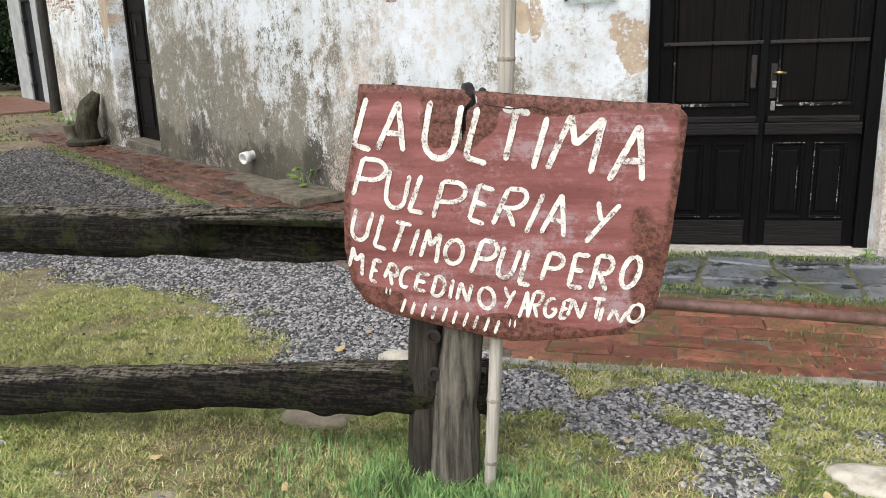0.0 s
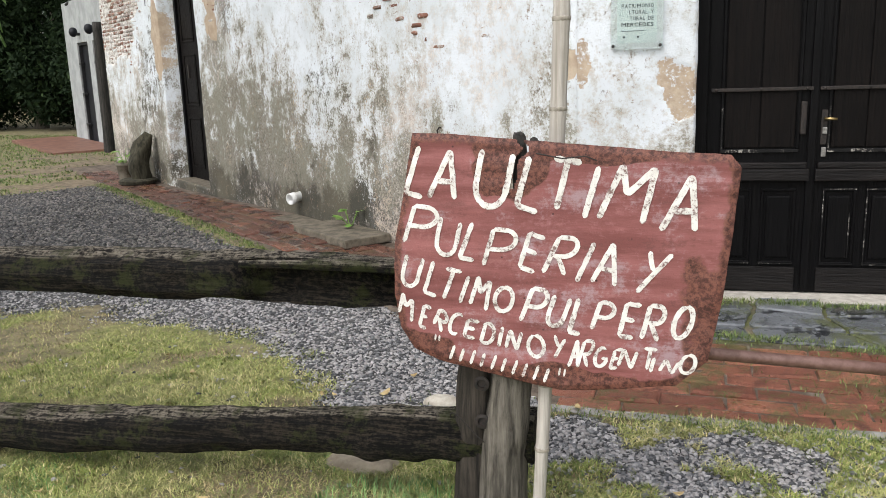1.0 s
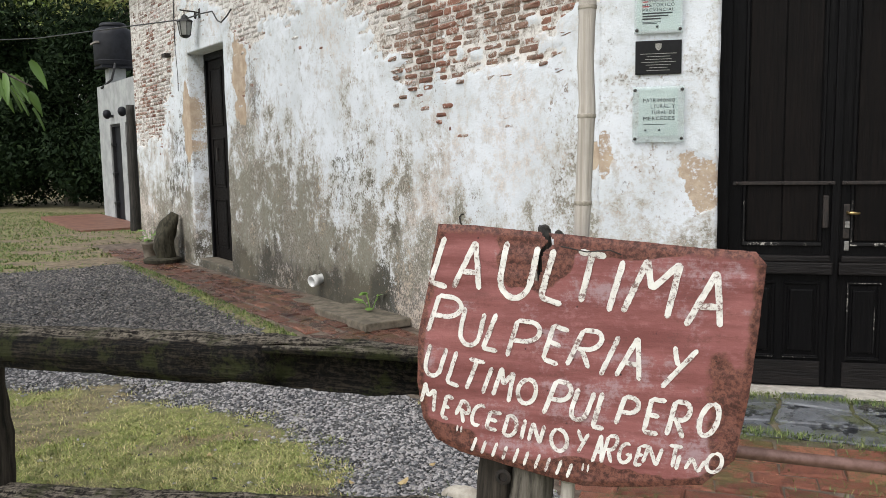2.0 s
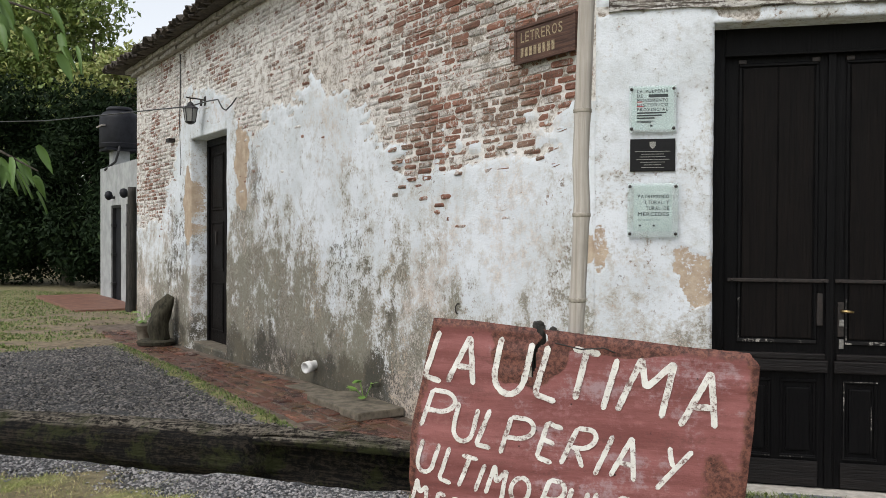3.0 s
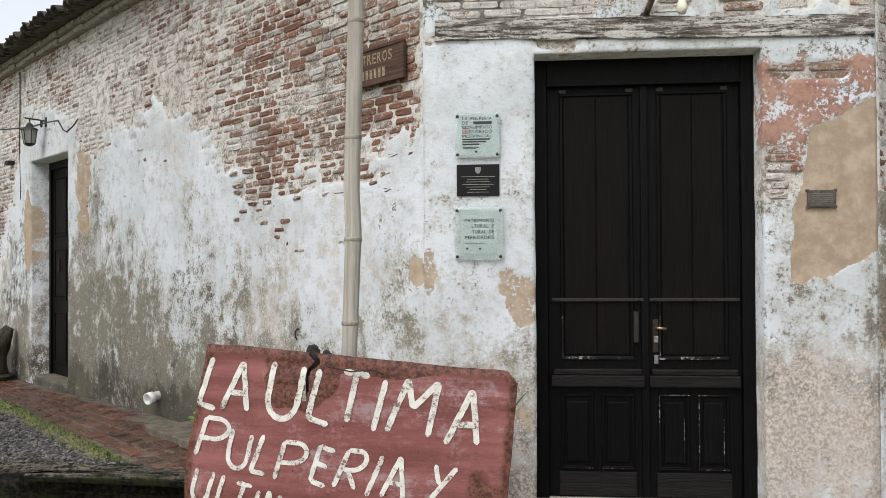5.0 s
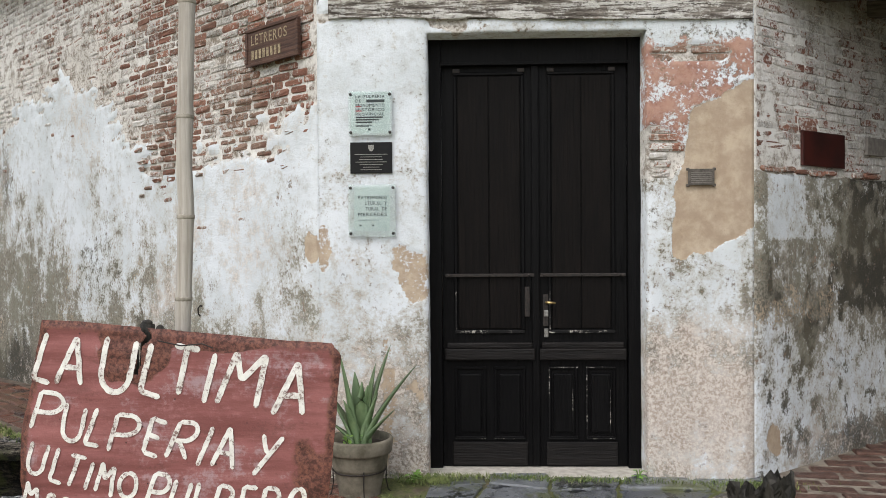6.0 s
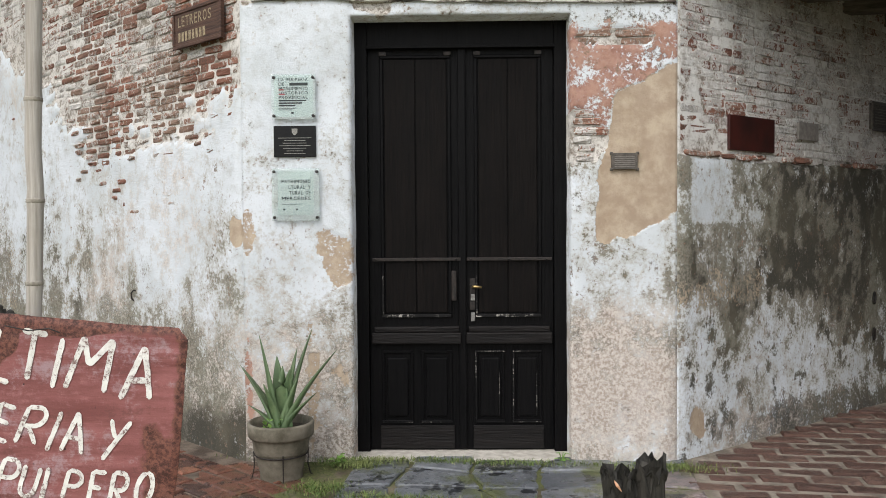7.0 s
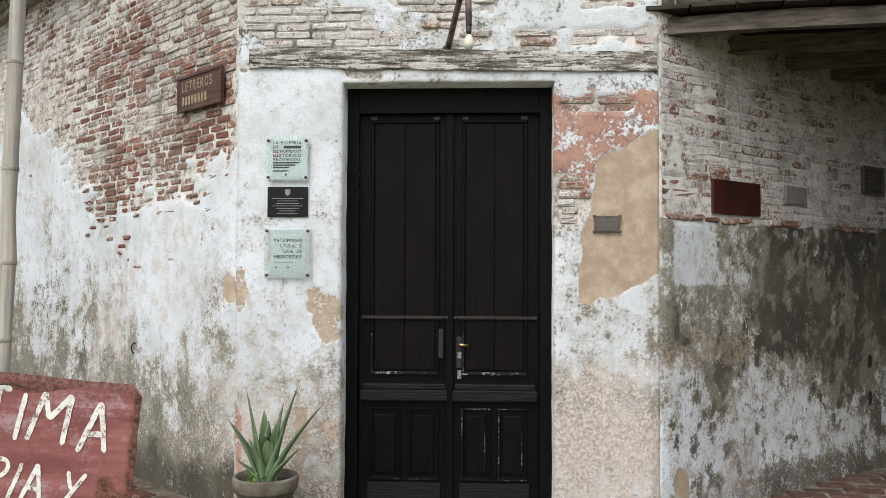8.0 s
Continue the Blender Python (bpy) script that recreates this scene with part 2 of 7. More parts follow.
def ground_material():
    g = Graph("ground_earth")
    fine, mid, big = g.noise(70, 6, 0.7), g.noise(9, 5, 0.65), g.noise(1.2, 4, 0.6)
    earth = g.mix(g.span(mid, 0.3, 0.7), (0.085, 0.066, 0.044), (0.24, 0.19, 0.128))
    moss = g.mix(g.span(fine, 0.35, 0.7), (0.13, 0.15, 0.045), (0.30, 0.29, 0.11))
    earth = g.mix(g.calc("MULTIPLY", g.field("grass"), g.span(mid, 0.3, 0.6, 0.4, 1)), earth, moss)
    grit = g.mix(g.span(g.cells(75, None, "Color"), 0.1, 0.9), (0.028, 0.028, 0.029), (0.10, 0.098, 0.095))
    colour = g.mix(g.span(g.calc("ADD", g.field("gravel"), g.calc("MULTIPLY", g.calc("SUBTRACT", mid, 0.5), 0.5)), 0.35, 0.6), earth, grit)
    colour = g.mix(g.field("mortar"), colour, g.mix(g.span(mid, 0.35, 0.65), (0.065, 0.048, 0.036), (0.17, 0.135, 0.105)))
    colour = g.mix(g.field("pale"), colour, g.mix(g.span(mid, 0.35, 0.65), (0.14, 0.118, 0.095), (0.26, 0.225, 0.185)))
    colour = g.mix(g.calc("MULTIPLY", g.field("moss"), g.span(g.noise(5, 5, 0.7), 0.36, 0.56)), colour, g.mix(g.span(fine, 0.35, 0.65), (0.05, 0.062, 0.02), (0.13, 0.14, 0.05)))
    return g.finish(colour, 0.85, g.calc("ADD", fine, mid), 0.7, 0.012, spec=0.3)


M_WALL = wall_material()
M_GROUND = ground_material()
M_DOOR = wood_material("black_door_paint", (0.0018, 0.0018, 0.0022), (0.0045, 0.0042, 0.0044), 1.0, 0.5, (40, 40, 2), spec=0.10)
M_DOOR_WORN = wood_material("worn_door_wood", (0.0024, 0.0021, 0.0021), (0.0075, 0.0056, 0.0049), 1.0, 0.6, (40, 40, 2), spec=0.10)
M_BEAM = beam_material()
M_RAIL = rail_material()
M_POST = wood_material("weathered_post", (0.022, 0.019, 0.015), (0.165, 0.148, 0.122), 1.0, 0.88, (28, 28, 2.2), spec=0.25)
M_POST_DARK = wood_material("dark_post", (0.007, 0.006, 0.005), (0.062, 0.051, 0.040), 1.0, 0.88, (28, 28, 2.2), spec=0.25)
M_BAMBOO = wood_material("dry_bamboo", (0.28, 0.25, 0.215), (0.50, 0.465, 0.42), 1.0, 0.6, (45, 45, 1.2), spec=0.4)
M_BAMBOO_NODE = plain_material("bamboo_node", (0.15, 0.13, 0.10), (0.34, 0.31, 0.26), 40, 0.7)
M_IRON = plain_material("rusty_dark_iron", (0.007, 0.0065, 0.006), (0.028, 0.02, 0.016), 60, 0.7, 0.2, 0.2)
M_BLACK = plain_material("black_paint", (0.008, 0.008, 0.009), (0.016, 0.016, 0.017), 30, 0.45)
M_BRASS = plain_material("worn_brass", (0.32, 0.22, 0.09), (0.55, 0.42, 0.2), 90, 0.35, 0.9)
M_STEEL = plain_material("worn_steel", (0.16, 0.155, 0.15), (0.36, 0.35, 0.335), 90, 0.4, 0.8)


# ---- building helpers ----
def mesh_object(name, bm, material, smooth=False):
    me = bpy.data.meshes.new(name)
    bm.normal_update()
    bm.to_mesh(me)
    bm.free()
    if material:
        me.materials.append(material)
    if smooth:
        me.shade_smooth()
    return new(name, me)


def part(name, bm, material, parent, label="", smooth=False):
    ob = mesh_object(name, bm, material, smooth)
    ob.parent = parent
    return tagged(ob, label)


def thing(name, m, label, category, group="", kind=""):
    ob = new(name)
    ob.empty_display_size = 0.1
    ob.matrix_world = m
    return tagged(ob, label, category, group, kind)


def box(bm, x0, x1, y0, y1, z0, z1, bevel=0.0, segments=2):
    """A box, its edges rounded, added to bm."""
    sub = bmesh.new()
    bmesh.ops.create_cube(sub, size=1)
    for v in sub.verts:
        v.co = Vector(((x0 + x1) / 2 + v.co.x * (x1 - x0), (y0 + y1) / 2 + v.co.y * (y1 - y0), (z0 + z1) / 2 + v.co.z * (z1 - z0)))
    if bevel:
        bmesh.ops.bevel(sub, geom=sub.edges[:], offset=bevel, segments=segments, profile=0.6, affect="EDGES")
    return join(bm, sub)


def join(bm, sub, m=None):
    if m is not None:
        bmesh.ops.transform(sub, matrix=m, verts=sub.verts[:])
    me = bpy.data.meshes.new("joined")
    sub.to_mesh(me)
    sub.free()
    bm.from_mesh(me)
    bpy.data.meshes.remove(me)
    return bm


def boxes(*rows, bevel=0.0):
    bm = bmesh.new()
    for r in rows:
        box(bm, *r, bevel=bevel)
    return bm


def lathe(rings, sides=24, cap=True, bm=None, m=None):
    """Rings (radius, height) turned round z."""
    sub = bmesh.new()
    loops = []
    for r, z in rings:
        loops.append([sub.verts.new((r * math.cos(2 * math.pi * k / sides), r * math.sin(2 * math.pi * k / sides), z)) for k in range(sides)])
    for a, b in zip(loops, loops[1:]):
        for k in range(sides):
            sub.faces.new((a[k], a[(k + 1) % sides], b[(k + 1) % sides], b[k]))
    if cap:
        sub.faces.new(loops[0][::-1])
        sub.faces.new(loops[-1])
    return join(bm or bmesh.new(), sub, m)


def tube(points, radii, sides=10, bm=None, wobble=0.0, seed=0, flat=1.0):
    """A tube through points, with a radius for each."""
    bm = bm or bmesh.new()
    pts = [Vector(p) for p in points]
    rnd = random.Random(seed)
    loops, side = [], None
    for i, p in enumerate(pts):
        way = (pts[min(i + 1, len(pts) - 1)] - pts[max(i - 1, 0)]).normalized()
        if side is None:
            side = way.orthogonal().normalized()
        side = (side - way * side.dot(way)).normalized()
        up = way.cross(side)
        r = radii[i] if isinstance(radii, (list, tuple)) else radii
        loop = []
        for k in range(sides):
            a = 2 * math.pi * k / sides
            q = r * (1 + wobble * (rnd.random() * 2 - 1))
            loop.append(bm.verts.new(p + side * (q * math.cos(a)) + up * (q * flat * math.sin(a))))
        loops.append(loop)
    for a, b in zip(loops, loops[1:]):
        for k in range(sides):
            bm.faces.new((a[k], a[(k + 1) % sides], b[(k + 1) % sides], b[k]))
    bm.faces.new(loops[0][::-1])
    bm.faces.new(loops[-1])
    return bm


def set_field(me, name, values):
    a = me.attributes.new(name, "FLOAT", "POINT")
    a.data.foreach_set("value", np.ascontiguousarray(values, dtype=np.float32).ravel())


def raw_mesh(name, verts, faces, material, smooth=False):
    """A mesh object from computed vertices and equal-sided faces (numpy)."""
    me = bpy.data.meshes.new(name)
    verts, faces = np.asarray(verts, np.float32), np.asarray(faces, np.int32)
    me.vertices.add(len(verts))
    me.vertices.foreach_set("co", verts.ravel())
    n = faces.shape[1]
    me.loops.add(faces.size)
    me.loops.foreach_set("vertex_index", faces.ravel())
    me.polygons.add(len(faces))
    me.polygons.foreach_set("loop_start", np.arange(0, faces.size, n, dtype=np.int32))
    me.update(calc_edges=True)
    me.validate()
    if material:
        me.materials.append(material)
    if smooth:
        me.shade_smooth()
    return new(name, me)

# ---- the plan: three outer walls meet at a cut corner ----
LEFT = pose(-0.70, 4.988, 0, 0, 0, -38)      # local x runs to the right along the face, y into the wall
CORNER = pose(-0.70, 4.988, 0, 0, 0, 4.31)
RIGHT = pose(1.925, 5.186, 0, 0, 0, 44)
CORNER_LONG, LEFT_LONG, RIGHT_LONG, WALL_TOP = 2.632, 10.45, 7.5, 4.16
DOOR_OPEN = (0.672, 1.986, 0.10, 2.80)
SIDE_OPEN = (-7.60, -6.24, 0.14, 2.85)


def spread(start, end, gap, *marks):
    """Even steps from start to end that also meet the marks."""
    stops = sorted({start, end, *marks})
    out = [stops[0]]
    for a, b in zip(stops, stops[1:]):
        n = max(1, round((b - a) / gap))
        out += [a + (b - a) * (k + 1) / n for k in range(n)]
    return np.array(out)


def left_fields(X, Z):
    s = -X
    line = np.interp(s, [0, 0.16, 0.68, 0.99, 1.55, 2.03, 2.57, 3.18, 3.9, 4.43, 5.02, 5.6, 5.9, 6.24, 7.0, 7.9, 8.25, 9.07, 10.3],
                     [2.40, 2.34, 2.08, 2.20, 2.14, 2.05, 2.40, 2.84, 3.06, 2.92, 2.86, 2.72, 2.9, 3.28, 3.45, 3.45, 2.75, 1.70, 1.75])
    P = (line - Z) / 0.30 + 1.9 * (fbm(s * 3.2, Z * 8, 3, 5) - 0.5) + 1.5 * (fbm(s * 10, Z * 20, 8, 3) - 0.5)
    plaster = step(-0.35, 0.25, P)
    brown = 0.8 * np.maximum(blob(X, Z, -5.75, 2.45, 0.22, 0.6, 21), blob(X, Z, -7.75, 1.95, 0.16, 0.6, 22))
    brown = np.maximum(brown, blob(X, Z, -0.05, 1.52, 0.06, 0.10, 23))
    brown = np.maximum(brown, 0.42 * step(0.56, 0.72, fbm(s * 2.5, Z * 1.6, 51, 5)) * step(2.4, 1.4, Z))
    n1 = fbm(s * 0.9, Z * 0.7, 31, 5)
    n2 = fbm(s * 3.2, Z * 1.5, 33, 5)
    grime_shade = 0.16 + 0.46 * step(1.9, 0.8, Z) + 0.55 * step(0.95, 0.3, Z) + 0.12 * step(2.0, 3.5, s) * step(1.6, 0.9, Z) + 1.9 * (n1 - 0.5) + 1.5 * (n2 - 0.5) + 0.06 * step(3.8, 7.0, s)
    near = step(1.9, 0.5, s)
    grime_shade = grime_shade - 0.35 * step(1.9, 2.3, Z) - 0.40 * near * step(0.30, 0.55, Z)
    mould_shade = 0.14 * step(1.5, 0.9, Z) + 0.46 * step(0.80, 0.15, Z) + 0.9 * (fbm(s * 7, Z * 1.6, 38, 5) - 0.5) * step(2.0, 1.2, Z) + 0.62 * step(0.62, 0.22, Z + 0.6 * (n2 - 0.5)) * step(0.36, 0.58, n1 + 0.12) + 1.0 * (fbm(s * 2.4, Z * 1.1, 37, 5) - 0.66)
    mould_shade = np.maximum(mould_shade, 0.9 * blob(X, Z, -5.1, 0.32, 0.12, 0.3, 41, 0.3))
    mould_shade = np.maximum(mould_shade, 0.55 * blob(X, Z, -5.35, 2.25, 0.18, 0.28, 42, 1.2))
    mould_shade = np.maximum(mould_shade, 0.55 * blob(X, Z, -8.3, 1.45, 0.5, 0.5, 43, 1.2))
    mould_shade = np.maximum(mould_shade, 0.42 * blob(X, Z, -7.95, 0.9, 0.32, 1.3, 45, 0.9))
    mould_shade = np.maximum(mould_shade, 0.34 * blob(X, Z, -3.0, 1.35, 0.3, 0.35, 44, 1.3))
    mould_shade = mould_shade - 0.38 * near * step(0.35, 0.6, Z)
    lime = np.clip(0.45 + 0.6 * step(2.6, 5.0, s) + 0.9 * step(3.25, 3.9, Z) + 2 * (fbm(s, Z, 61, 4) - 0.5), 0, 1)
    lime = np.maximum(lime, step(2.6, 2.2, Z) * 0.9)
    warm = 0.16 + 0.22 * step(1.3, 0.7, Z) * near * step(0.25, 0.5, Z) + 0.06 * step(1.3, 0.4, Z) + 1.2 * (fbm(s * 1.1 + 8, Z * 1.3, 53, 4) - 0.5)
    return dict(plaster=plaster, grime_shade=grime_shade, mould_shade=mould_shade, ochre=brown, lime=lime, warm=warm, red=0 * X, edge=P)


def corner_fields(X, Z):
    n1, n2 = fbm(X * 1.3, Z * 1.1, 71, 5), fbm(X * 5, Z * 4, 73, 4)
    n3 = fbm(X * 9, Z * 9, 74, 4)
    pier = X > 1.98
    P = (2.90 - Z) / 0.12 + 2.5 * (n2 - 0.5)
    P = np.where(Z > 2.93, 7 * (fbm(X * 2.6 + 3, Z * 5, 84, 5) - 0.57), P)
    gone = np.maximum(blob(X, Z, 2.06, 2.07, 0.17, 0.16, 75, 0.5), blob(X, Z, 2.30, 2.66, 0.22, 0.05, 82, 0.6))
    P = np.where(pier, np.minimum(P, 6 * (0.55 - gone)), P)
    plaster = step(-0.4, 0.4, P)
    tan = step(2.15, 2.18, X + 0.16 * (n2 - 0.5) - 0.10 * step(1.9, 2.3, Z)) * step(1.43, 1.48, Z + 0.22 * (n2 - 0.5) - 0.18 * step(2.4, 2.65, X)) * step(2.44, 2.38, Z + 0.10 * (n2 - 0.5) - 0.38 * (X - 2.45))
    ochre = 0.95 * tan
    ochre = np.maximum(ochre, 0.62 * blob(X, Z, 0.57, 1.37, 0.09, 0.14, 77, 1.1))
    ochre = np.maximum(ochre, 0.58 * step(0.60, 0.68, fbm(X * 7 + 3, Z * 6, 85, 4)) * step(1.40, 1.15, Z) * (X < 0.68))
    ochre = np.maximum(ochre, 0.62 * blob(X, Z, 0.03, 1.50, 0.035, 0.12, 78, 0.9))
    grime_shade = 0.14 + 0.62 * step(1.45, 0.6, Z) + 1.1 * (n1 - 0.5) + 0.8 * (n2 - 0.5) - 0.4 * step(1.45, 1.6, Z) * step(1.0, 0.5, X)
    mould_shade = (0.85 * step(0.62, 0.2, Z + 0.8 * (n2 - 0.5)) + 0.12) * step(1.4, 1.0, X) * step(1.3, 1.0, Z) + 0.32 * step(0.45, 0.12, Z) + 0.8 * (n2 - 0.72)
    mould_shade = np.maximum(mould_shade, 0.62 * blob(X, Z, 2.46, 2.52, 0.16, 0.18, 80, 1.1))
    mould_shade = np.maximum(mould_shade, pier * (0.22 * step(2.0, 2.1, Z) + 0.9 * (n3 - 0.5)))
    mould_shade = np.where(Z > 2.95, 0.05 + 1.6 * (n2 - 0.5) + 0.6 * blob(X, Z, 0.15, 3.10, 0.5, 0.08, 86, 0.9), mould_shade) - 0.8 * tan
    lime = np.clip(np.where(Z > 2.85, 0.95, 0.25 + 1.5 * (n2 - 0.45)), 0, 1)
    warm = np.where(pier, 0.52 * step(1.30, 0.95, Z) - 0.14, 0.25 + 0.35 * step(1.35, 0.5, Z) - 0.5 * step(1.45, 1.62, Z)) + 0.9 * (n1 - 0.5)
    warm = warm + 0.3 * pier * step(0.9, 0.6, Z)
    red = pier * 0.62 * step(1.95, 2.05, Z) * step(2.80, 2.68, Z) * (1 - tan) + 0.5 * (n3 - 0.5)
    red = np.maximum(red, 0.55 * blob(X, Z, 0.02, 0.62, 0.05, 0.3, 83, 0.9)) - 0.6 * (Z > 2.9)
    return dict(plaster=plaster, grime_shade=grime_shade, mould_shade=mould_shade, ochre=ochre, lime=lime, warm=warm, red=red)


def right_fields(X, Z):
    n1, n2 = fbm(X * 1.1, Z * 0.9, 91, 5), fbm(X * 3.5, Z * 2.2, 93, 5)
    n3 = fbm(X * 5.5, Z * 1.6, 94, 5)
    P = (1.95 - Z) / 0.04 + 2.0 * (n2 - 0.5)
    P = np.where(Z > 2.02, -3.0, P)
    plaster = step(-0.4, 0.4, P)
    n4 = fbm(X * 14, Z * 11, 97, 4)
    shine = step(0.09, 0.12, X + 0.03 * (n2 - 0.5)) * step(0.95, 0.35, X + 0.3 * (n2 - 0.5)) * step(1.525, 1.545, Z + 0.05 * (n2 - 0.5))
    ochre = 0.45 * blob(X, Z, 0.45, 1.12, 0.45, 0.12, 96, 1.3)
    ochre = np.maximum(ochre, 0.75 * blob(X, Z, 0.20, 0.30, 0.10, 0.12, 98, 0.8))
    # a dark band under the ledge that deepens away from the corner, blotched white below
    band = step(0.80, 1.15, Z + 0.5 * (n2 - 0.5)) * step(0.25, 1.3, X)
    # both stain fields also hold painted porch shade, stronger away from the corner
    mould_shade = 0.12 + 0.52 * band + 0.22 * step(1.2, 2.4, X) + 0.25 * step(1.55, 1.85, Z) * step(0.8, 1.6, X) + 1.3 * (n1 - 0.5) + 1.5 * (n2 - 0.5) + 0.8 * (n3 - 0.5) + 2.4 * (n4 - 0.5)
    mould_shade = np.maximum(mould_shade, 0.85 * step(0.36, 0.16, Z + 0.5 * (n2 - 0.5)) * step(0.45, 0.8, X)) - 0.7 * shine * step(0.9, 0.3, X)
    mould_shade = np.where(Z > 2.0, 0.0, mould_shade) - 0.35 * step(0.10, 0.0, X + 0.12 * (n2 - 0.5))
    grime_shade = 0.30 + 0.75 * step(0.62, 1.05, Z + 0.4 * (n2 - 0.5)) + 1.0 * (n1 - 0.5) + 1.0 * (n2 - 0.5) - 0.75 * shine + 0.25 * step(0.8, 1.6, X)
    lime = np.where(Z > 2.0, 1.0, 0.5) + 0 * X
    return dict(plaster=plaster, grime_shade=grime_shade, mould_shade=mould_shade, ochre=ochre, lime=lime, warm=0.15 + 0.12 * step(0.5, 0.2, Z) + 0.9 * (n1 - 0.5), red=0.2 * blob(X, Z, 0.5, 1.40, 0.45, 0.06, 99, 1.0))


def wall(name, m, x0, x1, top, fields, opening, label, gap=0.025, thick=0.45, coat=0.016, jamb=0.2):
    """A wall with a relief of plaster on its face and a door opening through it."""
    marks = opening[:2] if opening else ()
    xs = spread(x0, x1, gap, *marks)
    zs = spread(-0.15, top, gap, *(opening[2:] if opening else ()))
    X, Z = np.meshgrid(xs, zs)
    f = fields(X, Z)
    swell = 0.03 * (fbm(X * 0.6, Z * 0.6, 5, 3) - 0.5) + 0.010 * (fbm(X * 4, Z * 4, 7, 4) - 0.5)
    H = coat * f["plaster"] + swell - 0.004 * step(0.4, 0.6, f["ochre"])
    edge = np.minimum(X - x0, x1 - X)
    H = H * step(0.0, 0.07, edge)
    Xw = X.copy()
    if opening:
        a, b, c, d = opening
        near = np.exp(-((X - a) / 0.05) ** 2) - 0 * X
        near2 = np.exp(-((X - b) / 0.05) ** 2)
        rag = 0.030 * (fbm(Z * 1.6, Z * 0 + 3, 15, 4) - 0.5)
        Xw = X - near * (np.abs(rag)) + near2 * np.abs(0.030 * (fbm(Z * 1.6, Z * 0 + 9, 16, 4) - 0.5))
        H = np.where((np.abs(X - a) < 1e-6) | (np.abs(X - b) < 1e-6), np.minimum(H, 0.004), H)
    rows, cols = X.shape
    verts = np.stack([Xw, -H, Z], -1).reshape(-1, 3)
    index = np.arange(rows * cols).reshape(rows, cols)
    keep = np.ones((rows - 1, cols - 1), bool)
    quads = [np.stack([index[:-1, :-1], index[:-1, 1:], index[1:, 1:], index[1:, :-1]], -1)]
    if opening:
        cx, cz = (X[:-1, :-1] + X[1:, 1:]) / 2, (Z[:-1, :-1] + Z[1:, 1:]) / 2
        keep = ~((cx > a) & (cx < b) & (cz > c) & (cz < d))
    quads = [quads[0][keep]]
    extra, base = [], len(verts)
    back = verts.copy()
    back[:, 1] = thick

    def strip(ids, flip):
        """Joins a run of face points to the back of the wall."""
        nonlocal base
        extra.append(back[ids])
        far = base + np.arange(len(ids))
        base += len(ids)
        q = np.stack([ids[:-1], ids[1:], far[1:], far[:-1]], -1)
        quads.append(q[:, ::-1] if flip else q)

    strip(index[-1, :], False)
    strip(index[:, 0], False)
    strip(index[:, -1], True)
    if opening:
        ia, ib = int(np.argmin(np.abs(xs - a))), int(np.argmin(np.abs(xs - b)))
        ka, kb = int(np.argmin(np.abs(zs - c))), int(np.argmin(np.abs(zs - d)))
        strip(index[ka:kb + 1, ia], True)
        strip(index[ka:kb + 1, ib], False)
        strip(index[kb, ia:ib + 1], True)
        strip(index[ka, ia:ib + 1], False)
    ids = np.concatenate([np.arange(len(verts))] + [np.zeros(0, int)])
    allv = np.concatenate([verts] + extra)
    ob = raw_mesh(name, allv, np.concatenate(quads), M_WALL, True)
    for key, values in f.items():
        full = np.concatenate([np.asarray(values, float).reshape(-1), np.full(len(allv) - len(verts), jamb if key in ("grime_shade",) else (1.0 if key == "plaster" else 0.0))])
        set_field(ob.data, key, full)
    ob.matrix_world = m
    return tagged(ob, label, "wall", kind="structure")


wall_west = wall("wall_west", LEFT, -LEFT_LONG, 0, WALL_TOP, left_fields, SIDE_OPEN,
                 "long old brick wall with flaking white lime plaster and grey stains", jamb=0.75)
wall_corner = wall("wall_corner", CORNER, 0, CORNER_LONG, WALL_TOP, corner_fields, DOOR_OPEN,
                   "cut corner wall, white plaster flaking to ochre and brick round the door", 0.02)
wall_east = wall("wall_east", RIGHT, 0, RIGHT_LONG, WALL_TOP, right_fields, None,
                 "limewashed brick wall under the porch, mouldy plaster with painted shade below")

# ---- bricks laid bare ----
M_BRICK_RED = brick_material("bare_red_brick", 1.0, 0.14)
M_BRICK_LIMED = brick_material("limewashed_brick", 0.95, 0.45)
M_BRICK_WHITE = brick_material("painted_white_brick", 0.9, 0.85)
M_BRICK_RED_FAR = brick_material("bare_red_bricks", 1.0, 0.16, True)
M_BRICK_LIMED_FAR = brick_material("limewashed_bricks", 0.95, 0.5, True)
M_BRICK_WHITE_FAR = brick_material("painted_white_bricks", 0.9, 0.85, True)


